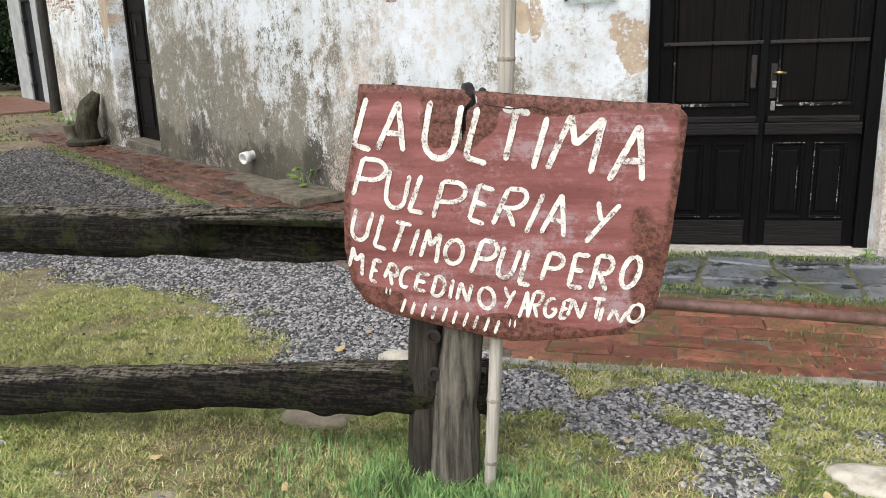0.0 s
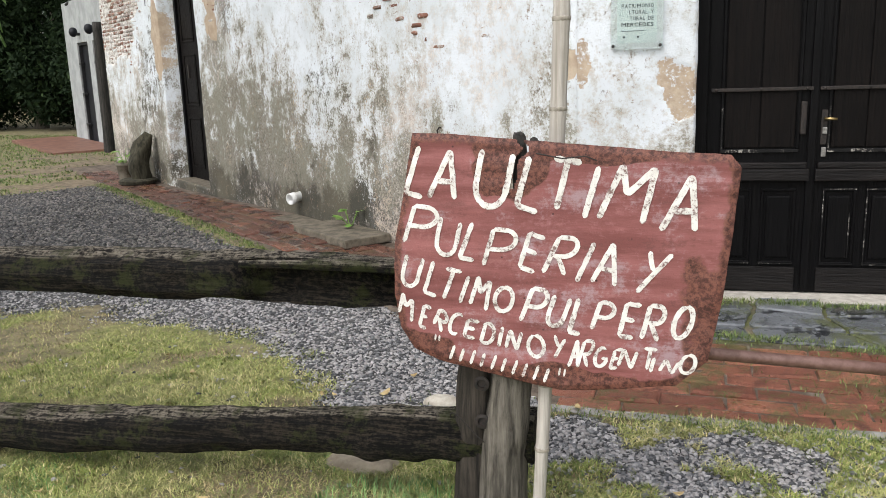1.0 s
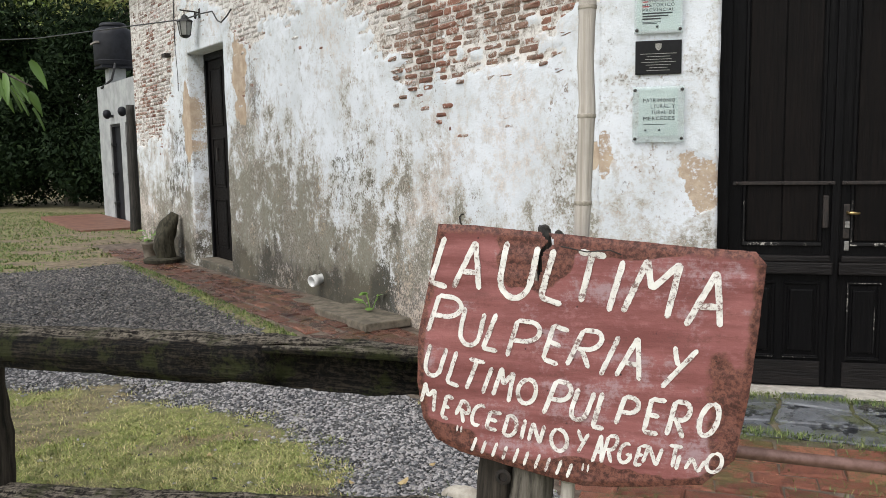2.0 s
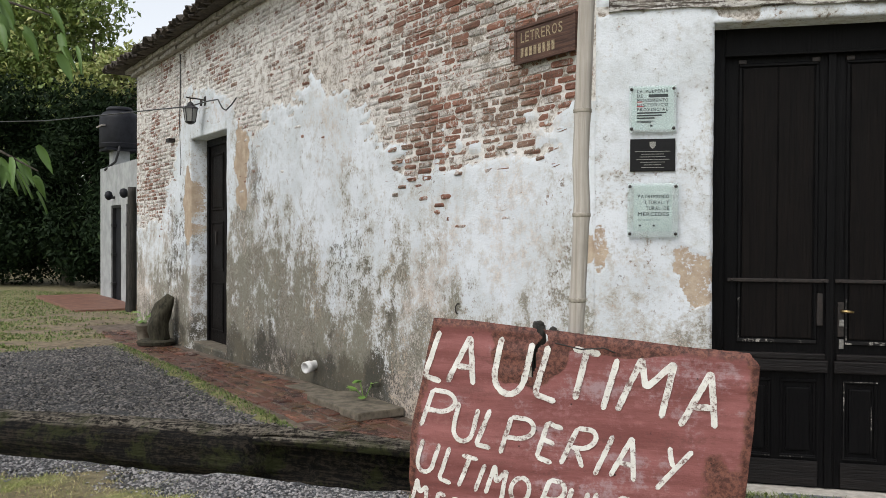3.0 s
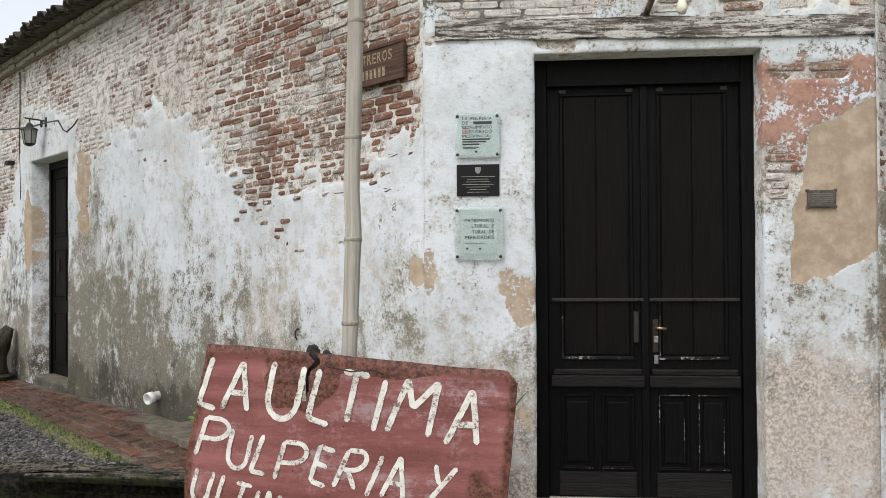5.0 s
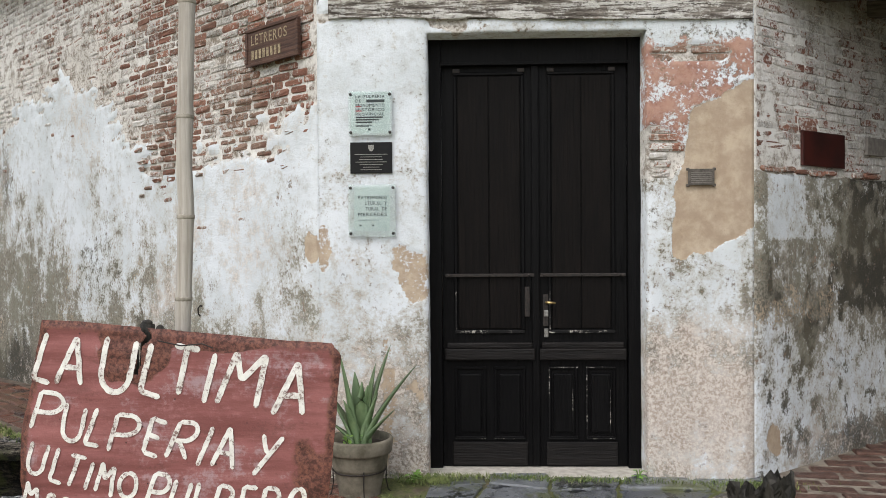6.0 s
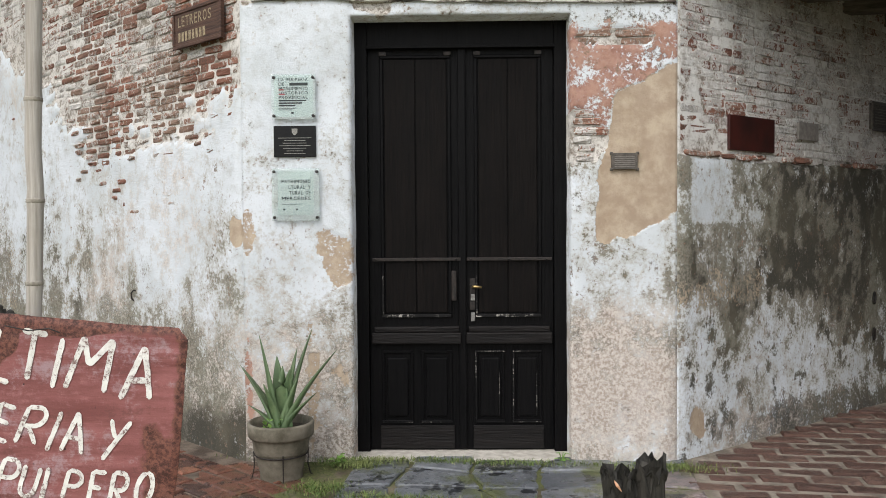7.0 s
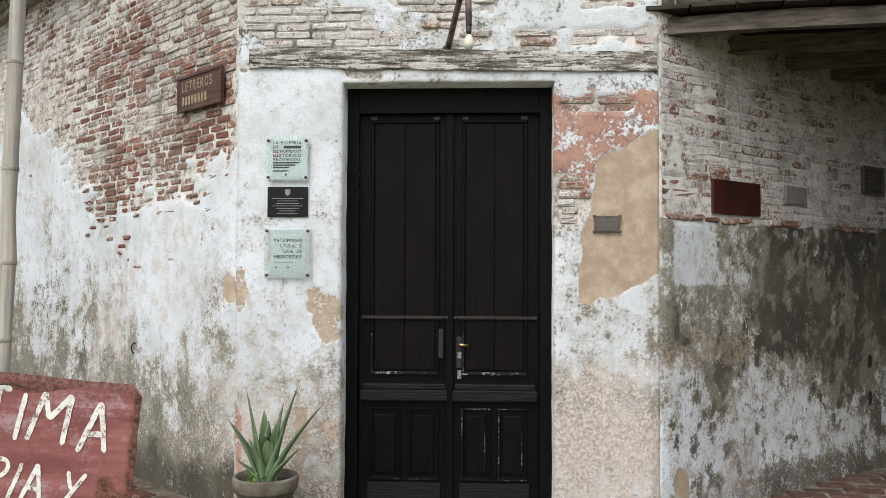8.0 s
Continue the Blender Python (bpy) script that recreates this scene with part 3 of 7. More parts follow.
def worn_brick(length, height, out, seed):
    """Vertices and quads of a brick face with worn, rounded edges, standing out to -y."""
    rnd = random.Random(seed)
    j = lambda a: (rnd.random() - 0.5) * a
    l, h = length / 2, height / 2
    c, d = min(0.016, l * 0.4), h * 0.5
    outline = [(-l + c, -h), (l - c, -h), (l, -h + d), (l, h - d), (l - c, h), (-l + c, h), (-l, h - d), (-l, -h + d)]
    ring0 = [(x, 0.02, z) for x, z in outline]
    ring1 = [(x + j(0.012), -out * 0.5 + j(0.003), z + j(0.006)) for x, z in outline]
    ring2 = [(x * (1 - 0.012 / l) + j(0.016), -out + j(0.009), z * (1 - 0.007 / h) + j(0.008)) for x, z in outline]
    faces = [(8 * r + a, 8 * r + (a + 1) % 8, 8 * r + 8 + (a + 1) % 8, 8 * r + 8 + a) for r in (0, 1) for a in range(8)] + [(16, 17, 18, 19), (16, 19, 20, 23), (20, 21, 22, 23)]
    return np.array(ring0 + ring1 + ring2), np.array(faces)


def brick_mesh(name, material, length, height, out, seed):
    v, f = worn_brick(length, height, out, seed)
    me = bpy.data.meshes.new(name)
    me.from_pydata(v.tolist(), [], f.tolist())
    me.materials.append(material)
    return me


def lay_bricks(parent, x0, x1, z0, z1, fields, pick, near, out=0.013, course=0.053, length=0.215, seed=1, fringe=0.0, opening=None, gap=0.05):
    """Courses of bricks wherever the plaster has gone; pick(x, z) says which finish; near(x, z) which become pieces of their own."""
    rnd = random.Random(seed)
    mats = {"red": (M_BRICK_RED, M_BRICK_RED_FAR), "limed": (M_BRICK_LIMED, M_BRICK_LIMED_FAR), "white": (M_BRICK_WHITE, M_BRICK_WHITE_FAR)}
    shared, rest, singles = {}, {}, []
    spots, row, z = [], 0, z0
    while z < z1:
        x = x0 - (row % 2) * length / 2 - rnd.random() * 0.06
        while x < x1:
            l = length * (0.5 if rnd.random() < 0.16 else 1.0) * rnd.uniform(0.93, 1.05)
            a, b = max(x, x0 + 0.012), min(x + l, x1 - 0.012)
            if opening and z + course > opening[2] and z < opening[3] + 0.02:
                if a < opening[0] < b:
                    b = opening[0] - 0.012
                elif a < opening[1] < b:
                    a = opening[1] + 0.012
                elif opening[0] <= a <= opening[1]:
                    b = a
            if b - a > 0.06:
                spots.append(((a + b) / 2, z + course / 2 + 0.02 * (float(value_noise(x * 0.8, row * 0.15, 9)) - 0.5) + rnd.uniform(-0.005, 0.005), b - a - rnd.uniform(0.008, gap), course - 0.006 - 0.14 * gap + rnd.uniform(-0.24 * gap, 0.08 * gap)))
            x += l
        z += course
        row += 1
    S = np.array(spots)
    found = fields(S[:, 0], S[:, 1])
    for (x, z, l, h), c, e in zip(spots, found["plaster"], found.get("edge", np.full(len(S), 99.0))):
        if rnd.random() < 0.03:
            continue
        edge = 1.0
        if c > 0.55:
            if e > 2.2 or rnd.random() > fringe * math.exp(-max(0.0, e) / 0.9):
                continue
            edge = 1.9
            l, h = l * rnd.uniform(0.3, 0.9), h * rnd.uniform(0.55, 0.95)
        elif fringe and e > -0.8:
            l, h = l * rnd.uniform(0.7, 0.98), h * rnd.uniform(0.72, 0.98)
        kind = pick(x, z, rnd)
        tilt = rnd.uniform(-0.03, 0.03)
        proud = out * rnd.uniform(0.35, 1.2) * edge
        if near(x, z) and len(singles) < 300:
            key = (kind, rnd.randrange(5))
            if key not in shared:
                shared[key] = brick_mesh("brick", mats[kind][0], 0.25, 0.05, 0.013, 7 * key[1] + 3)
            ob = new("brick", shared[key])
            ob.parent = parent
            ob.matrix_basis = Matrix.LocRotScale((x, 0, z), Euler((0, tilt, 0)), (l / 0.25, proud / 0.013, h / 0.05))
            singles.append(ob)
        else:
            v, f = worn_brick(l, h, proud, rnd.randrange(9999))
            v = v @ np.array(Euler((0, tilt, 0)).to_matrix()).T + np.array([x, 0, z])
            rest.setdefault(kind, []).append((v, f))
    for kind, made in rest.items():
        verts = np.concatenate([v for v, f in made])
        faces = np.concatenate([f + 24 * k for k, (v, f) in enumerate(made)])
        ob = raw_mesh("brick_courses", verts, faces, mats[kind][1])
        ob.parent = parent
        tagged(ob, kind="stuff")


def left_pick(x, z, rnd):
    s = -x
    red = 0.70 - 0.70 * float(step(2.2, 3.8, s)) - 0.45 * float(step(3.0, 3.7, z)) + 0.25 * float(step(2.7, 2.3, z)) + 1.6 * (float(fbm(s * 1.1, z * 1.6, 64, 3)) - 0.5)
    red += 0.9 * math.exp(-((s - 6.2) / 0.9) ** 2 - ((z - 3.55) / 0.3) ** 2)
    white = 0.36 + 2.2 * (float(fbm(s * 0.9 + 4, z * 1.4, 66, 3)) - 0.5) + 0.3 * float(step(3.5, 5.0, s))
    return "red" if red + rnd.uniform(-0.25, 0.25) > 0.45 else ("white" if white + rnd.uniform(-0.3, 0.3) > 0.55 else "limed")


def corner_pick(x, z, rnd):
    if z > 2.85:
        return "white" if rnd.random() < 0.8 else "limed"
    return "red" if rnd.random() < 0.7 else "limed"


def right_pick(x, z, rnd):
    if z < 2.3 and x < 0.8:
        return "limed" if rnd.random() < 0.7 else "white"
    return "white"


lay_bricks(wall_west, -LEFT_LONG, -0.01, 1.2, WALL_TOP, left_fields, left_pick, lambda x, z: x > -2.35 and 1.9 < z < 3.4, 0.0095, seed=11, fringe=0.9, opening=SIDE_OPEN, gap=0.020)
lay_bricks(wall_corner, 0.01, CORNER_LONG - 0.01, 1.6, WALL_TOP, corner_fields, corner_pick, lambda x, z: z < 3.6, 0.010, length=0.24, seed=12, opening=DOOR_OPEN, gap=0.025)
lay_bricks(wall_east, 0.01, RIGHT_LONG, 1.93, WALL_TOP, right_fields, right_pick, lambda x, z: x < 2.7 and z < 3.3, 0.0035, 0.056, 0.25, seed=13, gap=0.014)

# ---- ground ----
PATH_AWAY = np.array([-0.616, -0.788])


def off_left(x, y):
    """Distance out from the west wall's face, and along it from the corner."""
    dx, dy = np.asarray(x) + 0.70, np.asarray(y) - 4.988
    return dx * -0.616 + dy * -0.788, dx * -0.788 + dy * 0.616


def ground_level(x, y):
    x, y = np.asarray(x, float), np.asarray(y, float)
    off, s = off_left(x, y)
    bank = 0.068 * np.exp(-((s - 3.6) / 2.2) ** 2) * step(1.3, 0.4, off)
    return 0.105 + bank - 0.011 * np.clip(y - 5, 0, 12) + 0.018 * (fbm(x * 0.9 + 40, y * 0.9 + 40, 101, 3) - 0.5)


def ground_fields(x, y):
    x, y = np.asarray(x, float), np.asarray(y, float)
    off, s = off_left(x, y)
    n1, n2 = fbm(x * 1.6 + 50, y * 1.6 + 50, 103, 4), fbm(x * 6 + 50, y * 6 + 50, 105, 4)
    # paved: from the apron's edge to the walls, and a strip along the west wall
    diag = (x + 0.60) * 0.732 + (y - 3.27) * 0.681
    strip = np.interp(s, [0, 2, 6, 10, 11], [1.0, 0.92, 0.74, 0.66, 0.6])
    apron = step(-0.02, 0.02, y - 3.27) * step(-0.02, 0.02, diag)
    paved = np.maximum(apron * (s < 3.5), step(0.03, -0.03, off - strip) * (s > -0.5) * (s < 11.5))
    # lawn behind the rails, gravel drive beyond it
    far = np.interp(x, [-9, -3.8, -2.6, -1.95, -1.4, -0.9, -0.62, -0.45], [4.2, 4.06, 3.95, 3.6, 3.12, 2.95, 3.05, 9.0])
    drive = step(-0.22, 0.22, y - far + 0.7 * (n1 - 0.5) + 0.5 * (n2 - 0.5)) * step(0.5, -0.1, (s - 8.2) + 0.06 * (off - 1) + 0.5 * (n1 - 0.5)) * step(-14.5, -13.5, x)
    verge = step(strip + 0.22, strip + 0.10, off + 0.2 * (n2 - 0.5)) * step(2.0, 2.8, s)
    front = blob(x, y, 0.12, 2.84, 0.50, 0.24, 107, 1.0) * step(0.42, 0.56, n2 + 0.06)
    front = np.maximum(front, blob(x, y, -0.45, 2.95, 0.25, 0.2, 108, 0.7))
    front = np.maximum(front, 0.8 * blob(x, y, 0.30, 2.52, 0.12, 0.2, 109, 1.0))
    gravel = np.maximum(drive * (1 - verge), front) * (1 - paved)
    bare = step(0.46, 0.56, fbm(x * 2.6 + 20, y * 2.6 + 20, 111, 5)) * step(16, 9, np.abs(y))
    worn = step(5.5, 8, s) * step(3.0, 1.0, off) * 0.7
    grass = np.clip((1 - gravel) * (1 - paved) * (1 - 0.75 * bare - worn), 0, 1)
    return dict(grass=grass, gravel=gravel, mortar=paved, pale=paved * (x > 1.93), moss=paved * step(4.15, 4.35, y) * (x < 2.0) * (x > -0.35))


def build_ground():
    xs = np.concatenate([-np.geomspace(600, 13, 24), np.arange(-12.5, 6.5, 0.06), np.geomspace(7, 600, 24)])
    ys = np.concatenate([-np.geomspace(600, 2.5, 24), np.arange(-2, 15.5, 0.06), np.geomspace(16, 900, 26)])
    X, Y = np.meshgrid(xs, ys)
    f = ground_fields(X, Y)
    Z = ground_level(X, Y) - 0.013 * f["mortar"] + 0.02 * (fbm(X * 7 + 9, Y * 7 + 9, 113, 3) - 0.5) * (1 - f["mortar"])
    rows, cols = X.shape
    i = np.arange(rows * cols).reshape(rows, cols)
    quads = np.stack([i[:-1, :-1], i[:-1, 1:], i[1:, 1:], i[1:, :-1]], -1).reshape(-1, 4)
    ob = raw_mesh("ground", np.stack([X, Y, Z], -1).reshape(-1, 3), quads, M_GROUND, True)
    for key, values in f.items():
        set_field(ob.data, key, values)
    return tagged(ob, "damp earth with worn grass and grey gravel", "ground", kind="structure")


ground = build_ground()


# broken brick ledge where the east wall's plaster begins
rnd = random.Random(95)
ledge_mesh = [brick_mesh("ledge_brick", M_BRICK_RED if k else M_BRICK_LIMED, 0.24, 0.045, 0.034, 60 + k) for k in range(3)]
x = 0.05
while x < 4.2:
    l = rnd.uniform(0.12, 0.27)
    if rnd.random() < 0.8:
        ob = new("ledge_brick", rnd.choice(ledge_mesh))
        ob.parent = wall_east
        ob.matrix_basis = Matrix.LocRotScale((x + l / 2, 0, 1.965 + rnd.uniform(-0.012, 0.012)), Euler((0, rnd.uniform(-0.03, 0.03), 0)), (l / 0.25, rnd.uniform(0.6, 1.1), rnd.uniform(0.6, 1.0)))
    x += l + rnd.uniform(0.004, 0.05)

# ---- door in the cut corner ----
def chipped_material():
    """Black paint knocked off along the mouldings."""
    g = Graph("chipped_black_paint")
    n, big = g.noise(55, 5, 0.7), g.noise(6, 4, 0.6, g.stretch(1, 1, 0.5))
    worn = g.calc("MULTIPLY", g.span(n, 0.50, 0.60), g.span(big, 0.47, 0.58))
    return g.finish(g.mix(worn, (0.0045, 0.0042, 0.0044), (0.34, 0.32, 0.29)), 0.55, n, 0.2, 0.003, spec=0.2)


M_CHIPPED = chipped_material()
M_SILL = wood_material("rubbed_door_wood", (0.0034, 0.0030, 0.0030), (0.011, 0.0088, 0.0082), 1.0, 0.5, (3, 3, 40), 4.3, spec=0.2)


def panel_frame(bm, x0, x1, z0, z1, y, w, deep):
    """A raised moulding round a panel."""
    for r in ((x0, x1, z0, z0 + w), (x0, x1, z1 - w, z1), (x0, x0 + w, z0 + w, z1 - w), (x1 - w, x1, z0 + w, z1 - w)):
        box(bm, r[0], r[1], y - deep, y, r[2], r[3], bevel=min(w, deep) * 0.35, segments=1)


def double_door():
    x0, x1, z0, z1 = DOOR_OPEN
    y = 0.20
    door = thing("door_1", CORNER, "tall black-painted double panelled wooden door, closed, paint worn", "door", kind="structure")
    part("door_frame", boxes((x0 - 0.03, x0 + 0.075, y - 0.035, y + 0.08, z0, z1 + 0.02), (x1 - 0.075, x1 + 0.03, y - 0.035, y + 0.08, z0, z1 + 0.02),
                             (x0 + 0.075, x1 - 0.075, y - 0.035, y + 0.08, z1 - 0.15, z1 + 0.02), bevel=0.006), M_DOOR, door)
    part("cornice_strip", boxes((x0 + 0.07, x1 - 0.07, y - 0.05, y - 0.036, z1 - 0.165, z1 - 0.145), bevel=0.004), M_DOOR, door)
    middle = (x0 + x1) / 2 + 0.012
    for k, (a, b) in enumerate(((x0 + 0.077, middle - 0.002), (middle + 0.002, x1 - 0.077))):
        leaf = part("door_leaf", boxes((a, b, y, y + 0.05, z0 + 0.012, z1 - 0.152), bevel=0.004), M_DOOR, door)
        l, r = (a + 0.075, b - 0.07) if k == 0 else (a + 0.07, b - 0.075)
        bm = bmesh.new()
        panel_frame(bm, l, r, 0.955, 2.60, y, 0.022, 0.014)
        part("moulding", bm, M_DOOR, leaf)
        part("worn_bead", boxes((l + 0.004, r - 0.004, y - 0.019, y - 0.013, 0.957, 0.975), (l + 0.006, l + 0.016, y - 0.019, y - 0.013, 0.975, 1.22), bevel=0.002), M_CHIPPED, leaf, "bead with its black paint chipped off")
        box_panel = boxes((l + 0.028, (l + r) / 2 - 0.003, y - 0.010, y + 0.004, 0.985, 2.572), ((l + r) / 2 + 0.003, r - 0.028, y - 0.010, y + 0.004, 0.985, 2.572), bevel=0.005)
        part("shutter_boards", box_panel, M_DOOR_WORN, leaf)
        part("sill_rail", boxes((a + 0.015, b - 0.012, y - 0.045, y, 0.79, 0.862), (a + 0.03, b - 0.025, y - 0.03, y, 0.862, 0.90), bevel=0.008), M_SILL, leaf)
        mid = (l + r) / 2
        for u, v in ((l, mid - 0.025), (mid + 0.025, r)):
            bm = bmesh.new()
            panel_frame(bm, u, v, 0.285, 0.745, y, 0.018, 0.013)
            part("panel_moulding", bm, M_DOOR, leaf)
            bead = [(u + 0.002, v - 0.002, y - 0.016, y - 0.012, 0.287, 0.293)]
            if k:
                bead += [(u + 0.002, u + 0.008, y - 0.016, y - 0.012, 0.293, 0.743), (u + 0.010, v - 0.002, y - 0.016, y - 0.012, 0.737, 0.743), (v - 0.036, v - 0.031, y - 0.015, y - 0.011, 0.33, 0.60)]
            part("worn_bead", boxes(*bead), M_CHIPPED, leaf, "bead with its black paint chipped off")
            part("lower_panel", boxes((u + 0.032, v - 0.032, y - 0.012, y + 0.003, 0.325, 0.70), bevel=0.01), M_DOOR, leaf)
        part("kick_board", boxes((l - 0.012, r + 0.012, y - 0.012, y + 0.002, z0 + 0.02, 0.268), bevel=0.004), M_SILL, leaf)
        bar = bmesh.new()
        box(bar, a + 0.02, b - 0.012, y - 0.030, y - 0.014, 1.312, 1.333, bevel=0.004)
        for u in (a + 0.045, (a + b) / 2, b - 0.045):
            lathe([(0.011, -0.006), (0.009, 0.0), (0.003, 0.004)], 8, True, bar, pose(u, y - 0.030, 1.3225, 90))
        part("iron_bar", bar, M_IRON, leaf, "flat iron bar with round bolts")
        for u in (l + 0.02, r - 0.02):
            part("hinge_clip", boxes((u - 0.022, u + 0.022, y - 0.022, y, 2.595, 2.62), bevel=0.004), M_IRON, leaf)
    bm = bmesh.new()
    box(bm, middle - 0.028, middle + 0.020, y - 0.022, y, z0 + 0.02, z1 - 0.16, bevel=0.009)
    part("meeting_strip", bm, M_DOOR, door)
    # lock, lever and pull on the meeting stiles
    lock = part("lock_plate", boxes((middle + 0.040, middle + 0.078, y - 0.010, y, 1.00, 1.20), bevel=0.003), M_IRON, door)
    lever = tube([(middle + 0.060, y - 0.008, 1.150), (middle + 0.060, y - 0.055, 1.150), (middle + 0.075, y - 0.060, 1.152), (middle + 0.115, y - 0.055, 1.148)], [0.009, 0.009, 0.010, 0.007], 10)
    part("lever_handle", lever, M_BRASS, lock, "worn brass lever handle", True)
    part("keyhole_plate", boxes((middle + 0.047, middle + 0.073, y - 0.016, y - 0.006, 0.93, 0.985), bevel=0.003), M_STEEL, door)
    part("keyhole_plate", boxes((middle + 0.047, middle + 0.073, y - 0.018, y - 0.010, 1.06, 1.10), bevel=0.003), M_STEEL, door)
    part("pull_plate", boxes((middle - 0.075, middle - 0.042, y - 0.028, y, 1.06, 1.25), bevel=0.008), M_IRON, door)
    part("threshold", boxes((x0 - 0.02, x1 + 0.02, -0.02, 0.24, -0.05, z0 + 0.008), bevel=0.01), M_STONE, door, "pale worn threshold")
    return door


M_STONE = plain_material("pale_mortar", (0.34, 0.31, 0.27), (0.52, 0.49, 0.44), 18, 0.85, 0, 0.5)
double_door()

# timber lintel across the cut corner, above the door
def weather_board(name, x0, x1, y0, y1, z0, z1, m, material, label, category, steps=60, seed=1, rag=0.012):
    bm = boxes((x0, x1, y0, y1, z0, z1))
    bmesh.ops.bisect_edges(bm, edges=[e for e in bm.edges if abs(e.verts[0].co.x - e.verts[1].co.x) > 0.1], cuts=steps)
    verts = sorted(bm.verts, key=lambda v: v.co.x)
    for v in verts:
        up = 1 if v.co.z > (z0 + z1) / 2 else -1
        n = float(fbm(v.co.x * 9, 3.0 + up, seed, 3)) - 0.5
        v.co.z += n * rag * 2
        v.co.y += (float(fbm(v.co.x * 6, 8.0 + up, seed + 4, 3)) - 0.5) * rag
    bmesh.ops.holes_fill(bm, edges=bm.edges[:])
    ob = mesh_object(name, bm, material)
    ob.matrix_world = m
    return tagged(ob, label, category, kind="structure")


weather_board("lintel", 0.02, CORNER_LONG - 0.07, -0.030, 0.20, 2.835, 2.955, CORNER @ pose(0, 0, 0.065, 0, 1.1, 0), M_BEAM, "cracked whitewashed timber lintel over the door", "lintel")


# ---- painted board on the rail fence ----
SIGN_Y = 2.205


def sign_material():
    """Red paint on sheet iron: brushed in bands, faded to grey in patches, rusted through in spots."""
    g = Graph("red_painted_sheet")
    fine, mid, big = g.noise(70, 7, 0.75), g.noise(15, 6, 0.7), g.noise(3.6, 5, 0.65)
    lines = g.noise(4.0, 7, 0.72, g.stretch(0.45, 1, 3.6))
    thin = g.noise(11, 7, 0.75, g.stretch(0.5, 1, 1.9))
    soft = lambda x, k: g.calc("MULTIPLY", g.calc("SUBTRACT", x, 0.5), k)
    red = g.mix(g.span(lines, 0.36, 0.62), (0.165, 0.055, 0.051), (0.255, 0.096, 0.091))
    red = g.mix(g.span(g.calc("ADD", thin, soft(fine, 0.5)), 0.52, 0.70, 0, 0.45), red, (0.35, 0.165, 0.16))
    red = g.mix(g.span(g.calc("ADD", thin, soft(fine, 0.6)), 0.45, 0.33, 0, 0.5), red, (0.115, 0.045, 0.040))
    faded = g.calc("ADD", big, g.calc("ADD", soft(lines, 0.9), g.calc("ADD", soft(mid, 0.7), soft(fine, 0.5))))
    red = g.mix(g.span(faded, 0.52, 0.74, 0, 0.72), red, (0.34, 0.255, 0.275))
    rust = g.calc("ADD", g.field("rust"), g.calc("ADD", soft(mid, 1.2), soft(fine, 0.8)))
    colour = g.mix(g.span(rust, 0.40, 0.70, 0, 0.92), red, g.mix(g.span(fine, 0.38, 0.62), (0.035, 0.014, 0.010), (0.17, 0.068, 0.048)))
    specks = g.calc("MULTIPLY", g.span(g.cells(30), 0.05, 0.13, 1, 0), g.span(mid, 0.50, 0.60))
    colour = g.mix(specks, colour, (0.018, 0.010, 0.008))
    return g.finish(colour, 0.6, g.calc("ADD", thin, g.calc("ADD", fine, mid)), 0.4, 0.004, 0.0, 0.0, 0.3)


def lettering_material():
    g = Graph("white_brush_paint")
    fine, mid = g.noise(120, 6, 0.75), g.noise(24, 5, 0.7)
    colour = g.mix(g.span(mid, 0.35, 0.65), (0.70, 0.69, 0.65), (0.55, 0.52, 0.49))
    colour = g.mix(g.span(g.calc("ADD", fine, g.calc("MULTIPLY", mid, 0.8)), 0.93, 1.06, 0, 0.9), colour, (0.13, 0.06, 0.05))
    return g.finish(colour, 0.6, fine, 0.3, 0.002)


M_SIGN, M_LETTER = sign_material(), lettering_material()


def glyphs(text, bold=0.03):
    """One flat mesh per character from the built-in font, scaled into a unit box: (vertices, faces, width to height)."""
    made = {}
    for ch in sorted(set(text)):
        curve = bpy.data.curves.new("glyph", "FONT")
        curve.body, curve.resolution_u = ch, 3
        made[ch] = new("glyph", curve)
    view = bpy.context.evaluated_depsgraph_get()
    out = {}
    for ch, ob in made.items():
        me = bpy.data.meshes.new_from_object(ob.evaluated_get(view))
        v = np.array([p.co[:] for p in me.vertices])
        f = [tuple(p.vertices) for p in me.polygons]
        lo, hi = v.min(0), v.max(0)
        v = (v - lo) / np.maximum(hi - lo, 1e-6)
        # a broader stroke: the same shape laid over itself a little aside
        shifts = [(dx, dz) for dx in (-1, 1) for dz in (-1, 1)]
        many = np.concatenate([v * (1 - 2 * bold) + (bold + dx * bold, bold + dz * bold, 0.0) + np.array((0, 0, 0.15 * k)) for k, (dx, dz) in enumerate(shifts)])
        faces = [tuple(len(v) * k + q for q in face) for k in range(4) for face in f]
        out[ch] = (many, faces, (hi - lo)[0] / (hi - lo)[1])
        curve = ob.data
        bpy.data.objects.remove(ob)
        bpy.data.curves.remove(curve)
        bpy.data.meshes.remove(me)
    return out


def sign_bulge(x, z):
    """How far the sheet's face stands off its flat plane."""
    ridge = 0.0012 * np.sin(np.asarray(z) * 2 * math.pi / 0.062) * step(0.35, 0.7, fbm(np.asarray(x) * 4, np.asarray(z) * 4, 130, 2))
    return ridge + 0.020 * (fbm(np.asarray(x) * 3 + 30, np.asarray(z) * 3, 131, 3) - 0.5)


